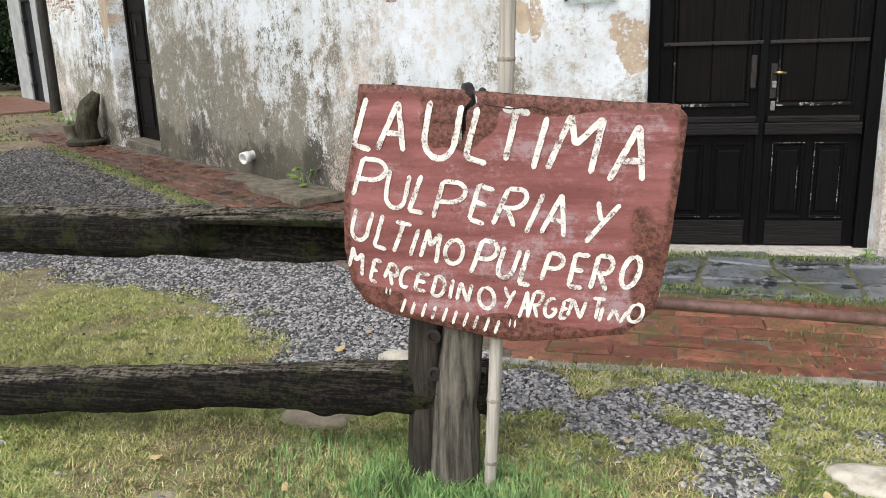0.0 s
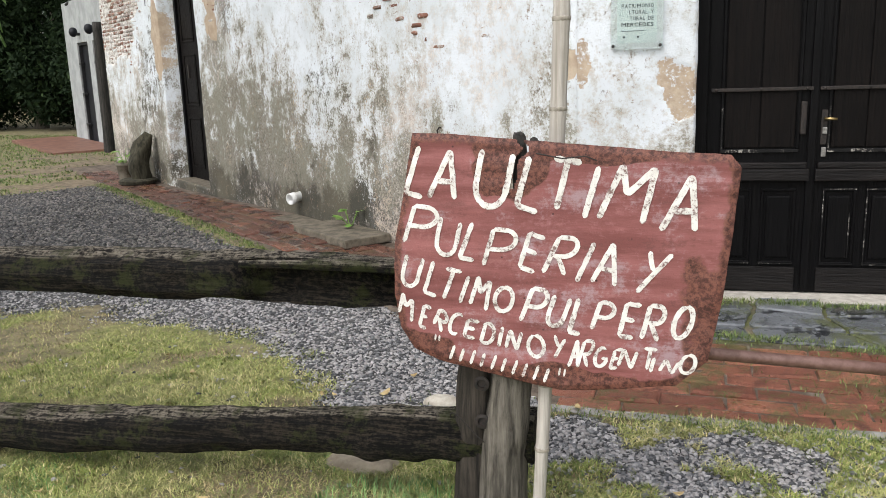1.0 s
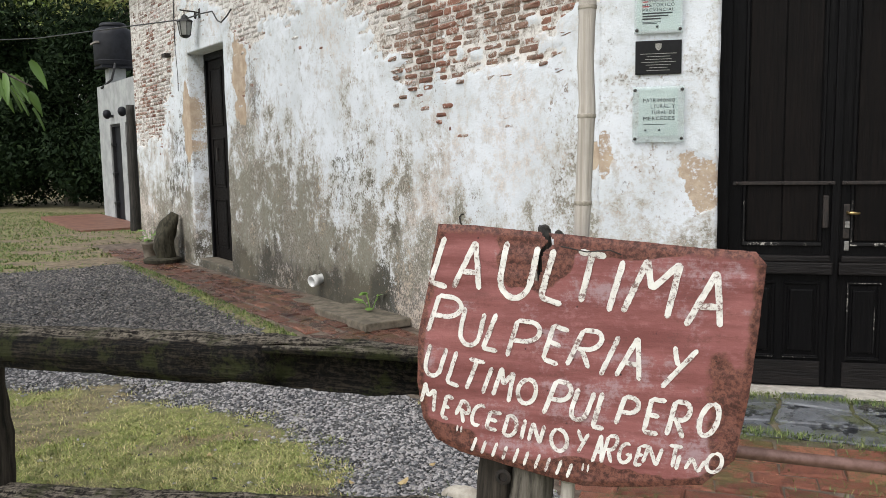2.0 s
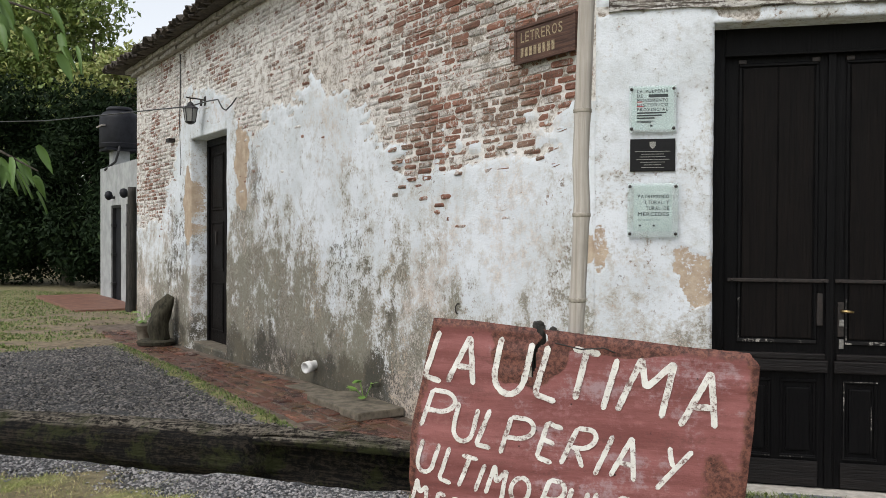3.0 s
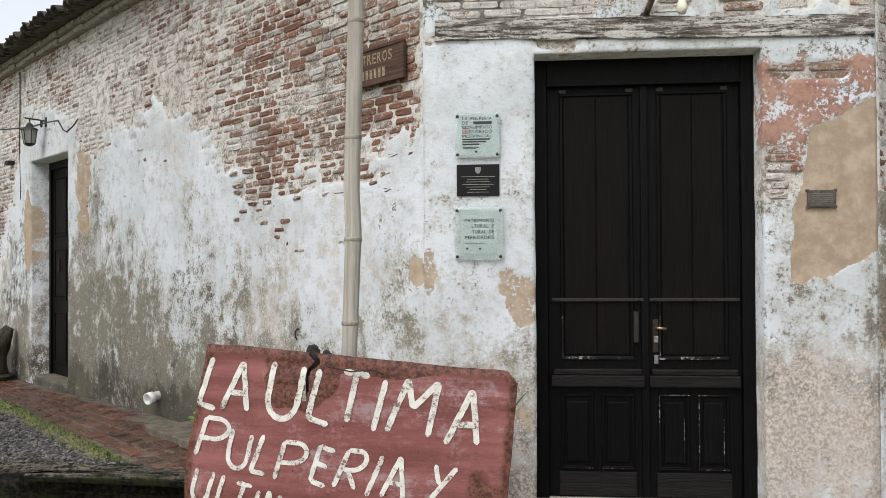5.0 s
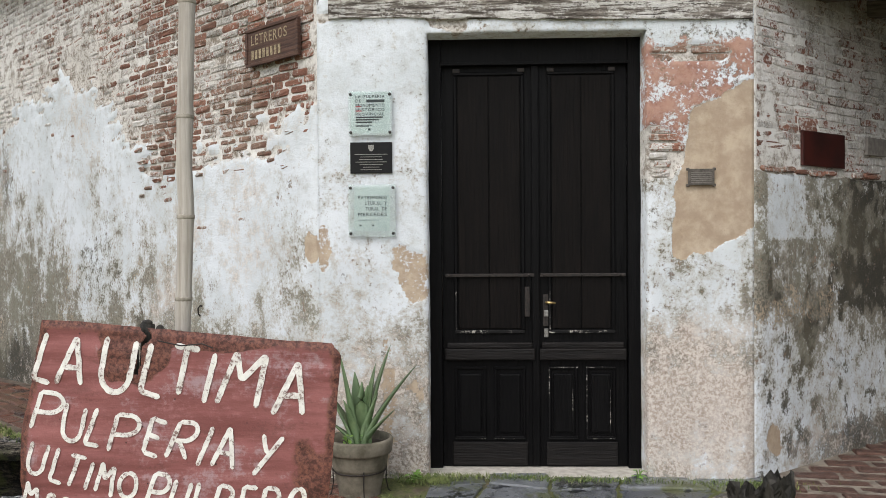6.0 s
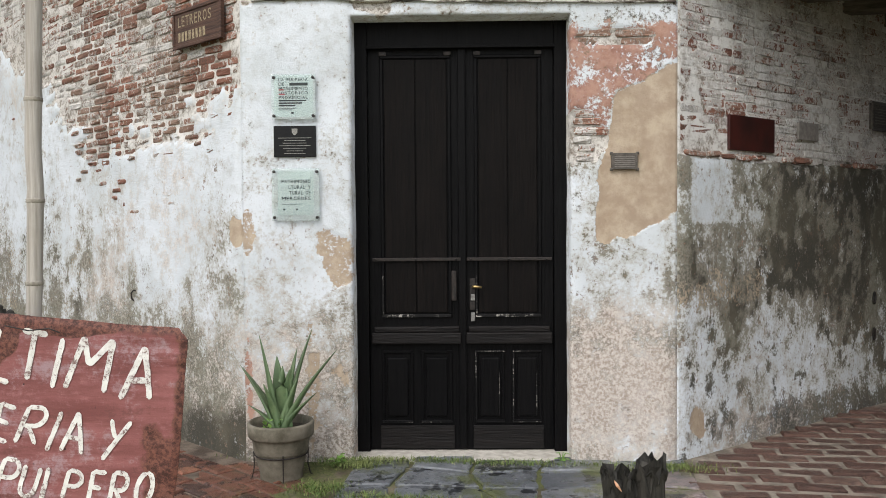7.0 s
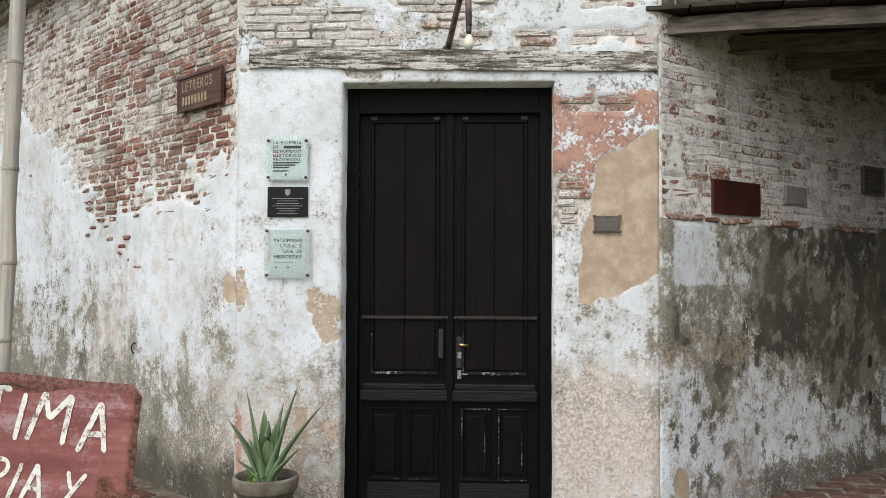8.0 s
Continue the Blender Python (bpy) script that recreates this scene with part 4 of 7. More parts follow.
SIGN_EDGE = [(-0.778, 1.341), (-0.674, 1.338), (-0.472, 1.321), (-0.22, 1.300), (-0.077, 1.288), (0.062, 1.279), (0.087, 1.247), (0.077, 1.115), (0.055, 0.905), (0.025, 0.731),
             (-0.055, 0.655), (-0.216, 0.630), (-0.367, 0.617), (-0.605, 0.656), (-0.723, 0.678), (-0.799, 0.712), (-0.838, 0.773), (-0.853, 0.875), (-0.845, 1.025), (-0.809, 1.185)]


def inside(px, pz, poly):
    hit = np.zeros(px.shape, bool)
    for (x0, z0), (x1, z1) in zip(poly, poly[1:] + poly[:1]):
        cross = ((z0 > pz) != (z1 > pz)) & (px < (x1 - x0) * (pz - z0) / ((z1 - z0) or 1e-9) + x0)
        hit ^= cross
    return hit


def edge_distance(px, pz, poly):
    best, near = np.full(px.shape, 9.0), np.zeros((2, *px.shape))
    for (x0, z0), (x1, z1) in zip(poly, poly[1:] + poly[:1]):
        dx, dz = x1 - x0, z1 - z0
        u = np.clip(((px - x0) * dx + (pz - z0) * dz) / (dx * dx + dz * dz), 0, 1)
        gap = np.hypot(px - x0 - u * dx, pz - z0 - u * dz)
        near = np.where(gap < best, np.stack([x0 + u * dx, z0 + u * dz]), near)
        best = np.minimum(best, gap)
    return best, near


# strokes of brush-written capitals in a unit box
def arc(cx, cy, rx, ry, a, b, n=9):
    return [(cx + rx * math.cos(radians(a + (b - a) * k / (n - 1))), cy + ry * math.sin(radians(a + (b - a) * k / (n - 1)))) for k in range(n)]


BRUSH = {
    "A": [[(0, 0), (0.26, 0.52), (0.5, 1)], [(0.5, 1), (0.76, 0.5), (1, 0)], [(0.22, 0.36), (0.86, 0.36)]],
    "C": [arc(0.55, 0.5, 0.52, 0.5, 55, 305, 13)],
    "D": [[(0, 0), (0, 1)], [(0, 1)] + arc(0.3, 0.5, 0.7, 0.5, 80, -80, 9) + [(0, 0)]],
    "E": [[(0, 1), (0, 0)], [(0, 1), (0.5, 0.97), (1, 0.98)], [(0, 0.52), (0.8, 0.5)], [(0, 0), (1, 0)]],
    "G": [arc(0.55, 0.5, 0.52, 0.5, 60, 340, 13) + [(1.0, 0.45), (0.6, 0.42)]],
    "I": [[(0, 0), (0, 0.5), (0, 1)]],
    "L": [[(0, 1), (0, 0.5), (0, 0.06), (0.12, 0), (1, 0)]],
    "M": [[(0, 0), (0.09, 1)], [(0.09, 1), (0.42, 0.48)], [(0.42, 0.48), (0.82, 1)], [(0.82, 1), (1, 0)]],
    "N": [[(0, 0), (0.05, 1)], [(0.05, 1), (0.95, 0)], [(0.95, 0), (1, 1)]],
    "O": [arc(0.5, 0.5, 0.5, 0.5, 100, 470, 17)],
    "P": [[(0, 0), (0, 1)], [(0, 1)] + arc(0.45, 0.74, 0.5, 0.27, 80, -95, 9) + [(0, 0.46)]],
    "R": [[(0, 0), (0, 1)], [(0, 1)] + arc(0.5, 0.75, 0.45, 0.26, 80, -95, 9) + [(0.1, 0.48)], [(0.3, 0.48), (0.95, 0)]],
    "T": [[(0, 1), (1, 1)], [(0.5, 1), (0.5, 0.5), (0.5, 0)]],
    "U": [[(0, 1), (-0.02, 0.4)] + arc(0.48, 0.32, 0.48, 0.32, 185, 355, 9) + [(1, 1)]],
    "Y": [[(0, 1), (0.22, 0.75), (0.44, 0.55)], [(1, 1), (0.5, 0.5), (0.02, 0)]],
}


def brush_stroke(line, width, seed, verts, faces, lift):
    """A painted stroke along line: uneven width, rounded ends, lying on the sheet."""
    pts = [np.array(line[0])]
    for p, q in zip(line, line[1:]):
        p, q = np.array(p), np.array(q)
        n = max(1, int(np.hypot(*(q - p)) / 0.005))
        pts += [p + (q - p) * (k + 1) / n for k in range(n)]
    pts = np.array(pts)
    run = np.concatenate([[0], np.cumsum(np.hypot(*np.diff(pts, axis=0).T))])
    way = np.gradient(pts, axis=0)
    way /= np.maximum(np.hypot(way[:, 0], way[:, 1]), 1e-9)[:, None]
    side = np.stack([-way[:, 1], way[:, 0]], -1)
    ends = np.minimum(run, run[-1] - run)
    swell = np.sqrt(np.clip(1 - (1 - np.clip(ends / (0.5 * width), 0, 1)) ** 2, 0.06, 1))
    left = width * 0.5 * swell * (0.86 + 0.42 * (fbm(run * 60, run * 0 + seed, 501, 3) - 0.3))
    right = width * 0.5 * swell * (0.86 + 0.42 * (fbm(run * 60 + 9, run * 0 + seed, 503, 3) - 0.3))
    n = len(verts)
    for c, d, a, b in zip(pts, side, left, right):
        for x, z in (c + d * a, c, c - d * b):
            verts.append((x, -float(sign_bulge(x, z)) - 0.0022 - lift, z))
    for k in range(len(pts) - 1):
        i = n + 3 * k
        faces += [(i, i + 3, i + 4, i + 1), (i + 1, i + 4, i + 5, i + 2)]


def paint_word(sign, width, letters):
    """Letters as (character, foot x, foot z, across x, across z, upward x, upward z) in the sheet's plane."""
    verts, faces = [], []
    for k, (ch, x, z, ax, az, ux, uz) in enumerate(letters):
        for j, line in enumerate(BRUSH[ch]):
            brush_stroke([(x + ax * u + ux * v, z + az * u + uz * v) for u, v in line], width, k + 0.37 * j, verts, faces, 0.00012 * (j + 5 * (k % 2)))
    me = bpy.data.meshes.new("lettering")
    me.from_pydata(verts, [], faces)
    me.materials.append(M_LETTER)
    ob = new("lettering", me)
    ob.parent = sign
    tagged(ob, "white brush-painted words")


def painted_sign():
    sign = thing("painted_sign", pose(0, SIGN_Y, 0), "weathered red sheet-metal sign with white hand-painted lettering, rusted edges", "sign")
    gap = 0.004
    xs, zs = np.arange(-0.875, 0.105, gap), np.arange(0.60, 1.36, gap)
    X, Z = np.meshgrid(xs, zs)
    rag = 0.010 * (fbm(X * 14 + 5, Z * 14 + 5, 133, 3) - 0.5)
    gap_to, near = edge_distance(X, Z, SIGN_EDGE)
    away = gap_to * np.where(inside(X, Z, SIGN_EDGE), 1, -1)
    tear = (np.abs(X - (-0.477 + 0.05 * (fbm(Z * 20, Z * 0, 134, 2) - 0.5))) < 0.0035 + 0.003 * (Z > 1.28)) & (Z > 1.19)
    out = away < 0
    keep = (away > -gap * 1.01) & ~tear
    # the outer points lie on the outline, with a little raggedness
    X, Z = np.where(out, near[0] + 0.5 * rag, X), np.where(out, near[1] + 0.5 * rag, Z)
    Y = -sign_bulge(X, Z) + 0.005 * step(0.02, 0.0, away)
    i = np.arange(X.size).reshape(X.shape)
    q = np.stack([i[:-1, :-1], i[:-1, 1:], i[1:, 1:], i[1:, :-1]], -1)
    k = keep[:-1, :-1] & keep[:-1, 1:] & keep[1:, 1:] & keep[1:, :-1]
    k &= ~(out[:-1, :-1] & out[:-1, 1:] & out[1:, 1:] & out[1:, :-1])
    sheet = raw_mesh("sheet", np.stack([X, Y, Z], -1).reshape(-1, 3), q[k], M_SIGN, True)
    rust = 0.12 + 0.75 * step(0.05, 0.0, away) + 1.3 * blob(X, Z, -0.50, 1.27, 0.10, 0.09, 135, 0.8) + 1.0 * blob(X, Z, -0.35, 0.65, 0.25, 0.05, 136, 0.8)
    rust = rust + 0.9 * blob(X, Z, -0.30, 1.29, 0.22, 0.035, 137, 0.8) + 0.6 * blob(X, Z, 0.02, 0.75, 0.10, 0.2, 138, 0.8) + 0.9 * blob(X, Z, -0.76, 0.72, 0.12, 0.06, 139, 0.8)
    set_field(sheet.data, "rust", rust)
    solid = sheet.modifiers.new("thickness", "SOLIDIFY")
    solid.thickness, solid.offset = 0.0025, -1
    sheet.parent = sign
    paint_word(sign, 0.0162, [("L", -0.803, 1.174, 0.049, -0.011, 0.047, 0.131), ("A", -0.735, 1.161, 0.075, -0.003, 0.030, 0.134)])
    paint_word(sign, 0.0174, [("U", -0.606, 1.146, 0.085, -0.013, 0.029, 0.149), ("L", -0.486, 1.143, 0.056, -0.018, 0.037, 0.133), ("T", -0.415, 1.139, 0.073, -0.012, 0.032, 0.132), ("I", -0.304, 1.111, 0.015, -0.003, 0.039, 0.139), ("M", -0.266, 1.111, 0.113, -0.011, 0.054, 0.144), ("A", -0.105, 1.083, 0.085, 0.001, 0.033, 0.144)])
    paint_word(sign, 0.014, [("P", -0.814, 1.033, 0.078, -0.010, 0.037, 0.105), ("U", -0.722, 1.007, 0.056, -0.015, 0.022, 0.100), ("L", -0.650, 0.993, 0.041, -0.006, 0.040, 0.100), ("P", -0.582, 0.973, 0.072, -0.008, 0.033, 0.104), ("E", -0.481, 0.971, 0.042, -0.013, 0.031, 0.097), ("R", -0.415, 0.957, 0.062, -0.005, 0.045, 0.100), ("I", -0.324, 0.935, 0.015, -0.001, 0.049, 0.110), ("A", -0.283, 0.936, 0.061, -0.009, 0.027, 0.113)])
    paint_word(sign, 0.014, [("Y", -0.165, 0.913, 0.057, -0.006, 0.035, 0.114)])
    paint_word(sign, 0.0129, [("U", -0.829, 0.907, 0.047, -0.009, 0.023, 0.088), ("L", -0.758, 0.888, 0.035, -0.011, 0.030, 0.090), ("T", -0.725, 0.874, 0.047, -0.008, 0.034, 0.085), ("I", -0.654, 0.860, 0.015, -0.003, 0.030, 0.080), ("M", -0.624, 0.857, 0.044, -0.017, 0.025, 0.085), ("O", -0.560, 0.846, 0.049, -0.011, 0.019, 0.070)])
    paint_word(sign, 0.014, [("P", -0.480, 0.816, 0.051, -0.009, 0.037, 0.096), ("U", -0.409, 0.811, 0.043, -0.008, 0.027, 0.084), ("L", -0.344, 0.791, 0.030, -0.004, 0.027, 0.097), ("P", -0.283, 0.802, 0.043, -0.008, 0.026, 0.080), ("E", -0.209, 0.787, 0.038, -0.002, 0.022, 0.094), ("R", -0.149, 0.783, 0.044, -0.004, 0.023, 0.095), ("O", -0.076, 0.795, 0.042, -0.008, 0.026, 0.088)])
    paint_word(sign, 0.0118, [("M", -0.840, 0.821, 0.038, -0.026, 0.013, 0.062), ("E", -0.778, 0.784, 0.020, -0.008, 0.019, 0.064), ("R", -0.735, 0.791, 0.024, -0.023, 0.023, 0.047), ("C", -0.695, 0.770, 0.035, -0.007, 0.021, 0.060), ("E", -0.645, 0.761, 0.032, -0.005, 0.015, 0.050), ("D", -0.595, 0.746, 0.030, -0.009, 0.015, 0.058), ("I", -0.544, 0.735, 0.013, -0.001, 0.013, 0.059), ("N", -0.523, 0.733, 0.033, -0.005, 0.013, 0.054), ("O", -0.461, 0.717, 0.045, -0.008, 0.005, 0.062)])
    paint_word(sign, 0.0106, [("Y", -0.385, 0.713, 0.029, -0.010, 0.002, 0.067)])
    paint_word(sign, 0.0106, [("A", -0.345, 0.691, 0.025, 0.005, 0.013, 0.076), ("R", -0.321, 0.691, 0.029, 0.003, 0.021, 0.076), ("G", -0.279, 0.698, 0.031, -0.002, 0.013, 0.054), ("E", -0.232, 0.692, 0.020, 0.006, 0.015, 0.055), ("N", -0.210, 0.702, 0.036, -0.006, 0.015, 0.050), ("T", -0.151, 0.697, 0.035, -0.001, 0.010, 0.059), ("I", -0.124, 0.690, 0.012, -0.001, 0.011, 0.042), ("N", -0.101, 0.695, 0.035, -0.005, 0.017, 0.034), ("O", -0.051, 0.694, 0.037, -0.001, 0.012, 0.052)])
    # a name kept as plain painted bars, and its quotation marks
    marks = [(-0.690 + 0.0615 * k, 0.686 - 0.0105 * k, 0.016, 0.044) for k in range(5)]
    marks += [(-0.660 + 0.0615 * k, 0.681 - 0.0105 * k, 0.014, 0.042) for k in range(5)]
    marks += [(-0.732, 0.742, 0.003, 0.020), (-0.720, 0.740, 0.003, 0.020), (-0.372, 0.662, 0.004, 0.024), (-0.358, 0.660, 0.004, 0.024)]
    for n, (x, z, lean, tall) in enumerate(marks):
        verts, faces = [], []
        brush_stroke([(x, z), (x + lean, z + tall)], 0.0095 if tall > 0.03 else 0.006, n, verts, faces, 0.0)
        me = bpy.data.meshes.new("painted_bar")
        me.from_pydata(verts, [], faces)
        me.materials.append(M_LETTER)
        ob = new("painted_bar", me)
        ob.parent = sign
    return sign


painted_sign()


# ---- rail fence ----
def log(bm, points, radii, sides=18, seed=0, rough=0.10, flat=1.0, cuts=10):
    """A split log: a tube with lengthwise furrows and knobs."""
    pts, rad = [], []
    for (p, q), (r0, r1) in zip(zip(points, points[1:]), zip(radii, radii[1:])):
        for k in range(cuts):
            u = k / cuts
            pts.append(Vector(p).lerp(Vector(q), u))
            rad.append(r0 + (r1 - r0) * u)
    pts.append(Vector(points[-1]))
    rad.append(radii[-1])
    start = len(bm.verts)
    tube(pts, rad, sides, bm, 0, seed, flat)
    bm.verts.ensure_lookup_table()
    for n, v in enumerate(bm.verts[start:]):
        ring, k = divmod(n, sides)
        c = pts[min(ring, len(pts) - 1)]
        a = k * 0.9
        f = 1 + rough * 2.4 * (float(fbm(ring * 0.23 + seed, a, seed + 200, 3)) - 0.5) + rough * 0.9 * (float(fbm(ring * 0.05, a * 3, seed + 210, 2)) - 0.5)
        v.co = c + (v.co - c) * f
    return bm


def rail(points, radii, label, seed, notch=None):
    bm = log(bmesh.new(), points, radii, 24, seed, 0.20, 1.0, 26)
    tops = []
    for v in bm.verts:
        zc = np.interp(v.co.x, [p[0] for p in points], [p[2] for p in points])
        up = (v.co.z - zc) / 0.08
        # weight of the light painted into the rail's upper side
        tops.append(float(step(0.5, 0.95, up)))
        if notch and v.co.x > notch[0] and v.co.y < 2.36:
            # hollowed out below the upper edge
            w = float(step(notch[0], notch[0] + 0.06, v.co.x)) * float(step(-1.1, -0.5, up)) * float(step(0.80, 0.55, up))
            v.co.y += w * notch[1] * (0.7 + 0.9 * float(fbm(v.co.x * 12, up * 2, 221, 3)))
    whole = thing("fence_rail", pose(0, 0, 0), label, "fence rail", "rails of the fence")
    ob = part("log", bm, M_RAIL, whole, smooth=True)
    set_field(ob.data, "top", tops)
    return whole


def rail_piece(name, whole, points, radii, seed, label, top=0.3):
    bm = log(bmesh.new(), points, radii, 14, seed, 0.22, 1.0, 14)
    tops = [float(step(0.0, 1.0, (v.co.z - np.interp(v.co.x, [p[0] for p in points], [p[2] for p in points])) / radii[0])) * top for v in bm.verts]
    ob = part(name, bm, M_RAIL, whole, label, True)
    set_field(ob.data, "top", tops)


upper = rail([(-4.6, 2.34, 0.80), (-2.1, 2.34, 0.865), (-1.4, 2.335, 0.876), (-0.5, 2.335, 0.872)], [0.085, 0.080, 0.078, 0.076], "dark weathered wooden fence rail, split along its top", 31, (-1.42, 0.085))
rail_piece("split_lip", upper, [(-1.40, 2.285, 0.925), (-1.1, 2.280, 0.934), (-0.8, 2.280, 0.932), (-0.5, 2.285, 0.928)], [0.012, 0.017, 0.016, 0.014], 33, "silvered splinter lip along the split, top light painted in", 1.0)
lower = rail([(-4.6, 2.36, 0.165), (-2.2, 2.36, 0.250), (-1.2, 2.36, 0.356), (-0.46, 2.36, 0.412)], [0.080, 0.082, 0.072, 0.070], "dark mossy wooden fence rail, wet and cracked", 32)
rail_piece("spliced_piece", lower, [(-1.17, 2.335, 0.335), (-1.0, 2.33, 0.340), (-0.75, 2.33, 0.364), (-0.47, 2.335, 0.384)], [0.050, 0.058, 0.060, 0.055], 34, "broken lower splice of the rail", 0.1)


def fence_post():
    post = thing("fence_post", pose(-0.578, 2.33, 0.08), "split weathered wooden fence post with two grey halves", "fence post")
    part("post_half", log(bmesh.new(), [(-0.085, 0.01, -0.1), (-0.075, 0.01, 0.3), (-0.045, 0.0, 0.7), (-0.030, 0.0, 1.16)], [0.075, 0.068, 0.062, 0.05], 16, 41, 0.15), M_POST_DARK, post, "dark rotted half with a bolt hole", True)
    part("post_half", log(bmesh.new(), [(0.015, -0.035, -0.1), (0.025, -0.035, 0.3), (0.055, -0.035, 0.55), (0.08, -0.03, 0.78)], [0.078, 0.07, 0.062, 0.05], 16, 43, 0.15), M_POST, post, "grey cracked half", True)
    for z in (0.52, 0.40):
        part("bolt", lathe([(0.022, 0), (0.024, 0.006), (0.014, 0.008), (0.012, -0.004)], 12, True, None, pose(-0.03, -0.074, z, 90)), M_IRON, post, "rusty bolt head")
    loop = [(0.10 * math.cos(a) - 0.05, 0.088 * math.sin(a), 0.36 + 0.05 * math.sin(a * 2)) for a in np.linspace(0, 2 * math.pi, 26)]
    part("wire", tube(loop, 0.0018, 6), M_IRON, post, "loop of thin wire")
    return post


fence_post()
second_post = log(bmesh.new(), [(-2.67, 2.37, 0.0), (-2.65, 2.37, 0.5), (-2.65, 2.37, 0.80)], [0.085, 0.08, 0.07], 16, 47, 0.15)
tagged(mesh_object("fence_post", second_post, M_POST_DARK, True), "dark weathered fence post beneath the top rail", "fence post")


def bamboo_cane():
    foot, head = Vector((-0.452, 2.262, 0.06)), Vector((-0.338, 2.262, 3.15))
    cane = thing("bamboo_cane", pose(0, 0, 0), "tall dry bamboo cane standing beside the fence post", "bamboo cane")
    nodes = [0.0, 0.045, 0.112, 0.178, 0.25, 0.34, 0.4325, 0.508, 0.60, 0.705, 0.81, 0.91, 1.0]
    bm, rings = bmesh.new(), bmesh.new()
    pts, rad = [], []
    for a, b in zip(nodes, nodes[1:]):
        for u in (0.03, 0.12, 0.5, 0.88, 0.97):
            w = a + (b - a) * u
            p = foot.lerp(head, w)
            p.x += 0.022 * math.sin(w * math.pi) * (1 if w < 0.55 else 0.6)
            pts.append(p)
            rad.append((0.0185 + 0.0040 * min(1, w * 2.0)) * (1.06 if u in (0.03, 0.97) else 1.0))
    tube(pts, rad, 14, bm)
    part("culm", bm, M_BAMBOO, cane, smooth=True)
    for w in nodes[1:-1]:
        p = foot.lerp(head, w)
        p.x += 0.022 * math.sin(w * math.pi) * (1 if w < 0.55 else 0.6)
        r = 0.0185 + 0.0040 * min(1, w * 2.0)
        ring = lathe([(r * 1.02, -0.006), (r * 1.16, -0.002), (r * 1.10, 0.001), (r * 1.17, 0.004), (r * 1.02, 0.008)], 14, True, None, Matrix.Translation(p))
        part("node_ring", ring, M_BAMBOO_NODE, cane, smooth=True)
    return cane


bamboo_cane()


def steel_pipe():
    bm = tube([(-0.45, 2.40, 0.700), (0.45, 2.64, 0.592), (1.36, 2.885, 0.475)], 0.019, 14)
    return tagged(mesh_object("rail_pipe", bm, M_PIPE, True), "rusty brown iron pipe rail running from post to stump", "pipe")


M_PIPE = plain_material("rusty_pipe", (0.10, 0.05, 0.038), (0.20, 0.115, 0.095), 30, 0.5, 0.2, 0.2)
steel_pipe()

# ---- roof edge over the west wall ----
M_TILE = plain_material("mossy_roof_tile", (0.022, 0.019, 0.016), (0.085, 0.068, 0.052), 14, 0.9, 0, 0.6)
M_CORBEL = plain_material("grey_corbel", (0.20, 0.185, 0.16), (0.42, 0.40, 0.37), 16, 0.9, 0, 0.6)


def roof_edge():
    roof = thing("roof_edge", LEFT, "overhanging roof edge of dark mossy clay tiles", "roof", kind="structure")
    bm = bmesh.new()
    for k in range(38):
        x = -10.55 + k * 0.278
        box(bm, x, x + 0.262, -0.075 - 0.012 * (k % 3), 0.1, WALL_TOP - 0.035, WALL_TOP + 0.022, 0.006, 1)
        box(bm, x - 0.13, x + 0.125, -0.135 - 0.010 * (k % 2), 0.1, WALL_TOP + 0.026, WALL_TOP + 0.085, 0.006, 1)
    part("corbel_course", bm, M_CORBEL, roof, "stepped grey brick corbel")
    bm = boxes((-11.1, 0.4, -0.30, 3.6, WALL_TOP + 0.088, WALL_TOP + 0.125))
    part("roof_deck", bm, M_TILE, roof)
    rnd = random.Random(71)
    shared = []
    for seed in range(3):
        sub = bmesh.new()
        r = random.Random(seed)
        loops = []
        for y, rad in ((-0.40, 0.098), (-0.30, 0.096), (0.0, 0.09), (0.5, 0.085)):
            outer = [sub.verts.new((rad * math.cos(a) + r.uniform(-0.006, 0.006), y + (r.uniform(-0.02, 0.02) if y < -0.35 else 0), rad * 0.85 * math.sin(a) + r.uniform(-0.005, 0.005))) for a in np.linspace(0, math.pi, 8)]
            inner = [sub.verts.new((v.co.x * 0.82, v.co.y, v.co.z * 0.80)) for v in reversed(outer)]
            loops.append(outer + inner)
        for a, b in zip(loops, loops[1:]):
            for q in range(16):
                sub.faces.new((a[q], a[(q + 1) % 16], b[(q + 1) % 16], b[q]))
        for q in range(7):
            sub.faces.new((loops[0][q], loops[0][15 - q], loops[0][14 - q], loops[0][q + 1]))
        me = bpy.data.meshes.new("roof_tile")
        sub.to_mesh(me)
        sub.free()
        me.materials.append(M_TILE)
        shared.append(me)
    for k in range(56):
        ob = new("roof_tile", rnd.choice(shared))
        ob.parent = roof
        ob.matrix_basis = pose(-11.0 + k * 0.205 + rnd.uniform(-0.012, 0.012), rnd.uniform(-0.03, 0.03), WALL_TOP + 0.125 + rnd.uniform(-0.01, 0.012), 9 + rnd.uniform(-3, 3), rnd.uniform(-5, 5), rnd.uniform(-3, 3))
    return roof


roof_edge()


# ---- rest of the house: back walls and flat roof, which close it ----
M_INNER = plain_material("rough_inner_plaster", (0.45, 0.43, 0.40), (0.6, 0.58, 0.55), 6, 0.9, 0, 0.4)


def closing_box(name, m, x0, x1, y0, y1, z0, z1, material, label, category):
    ob = mesh_object(name, boxes((x0, x1, y0, y1, z0, z1)), material)
    ob.matrix_world = m
    return tagged(ob, label, category, kind="structure")


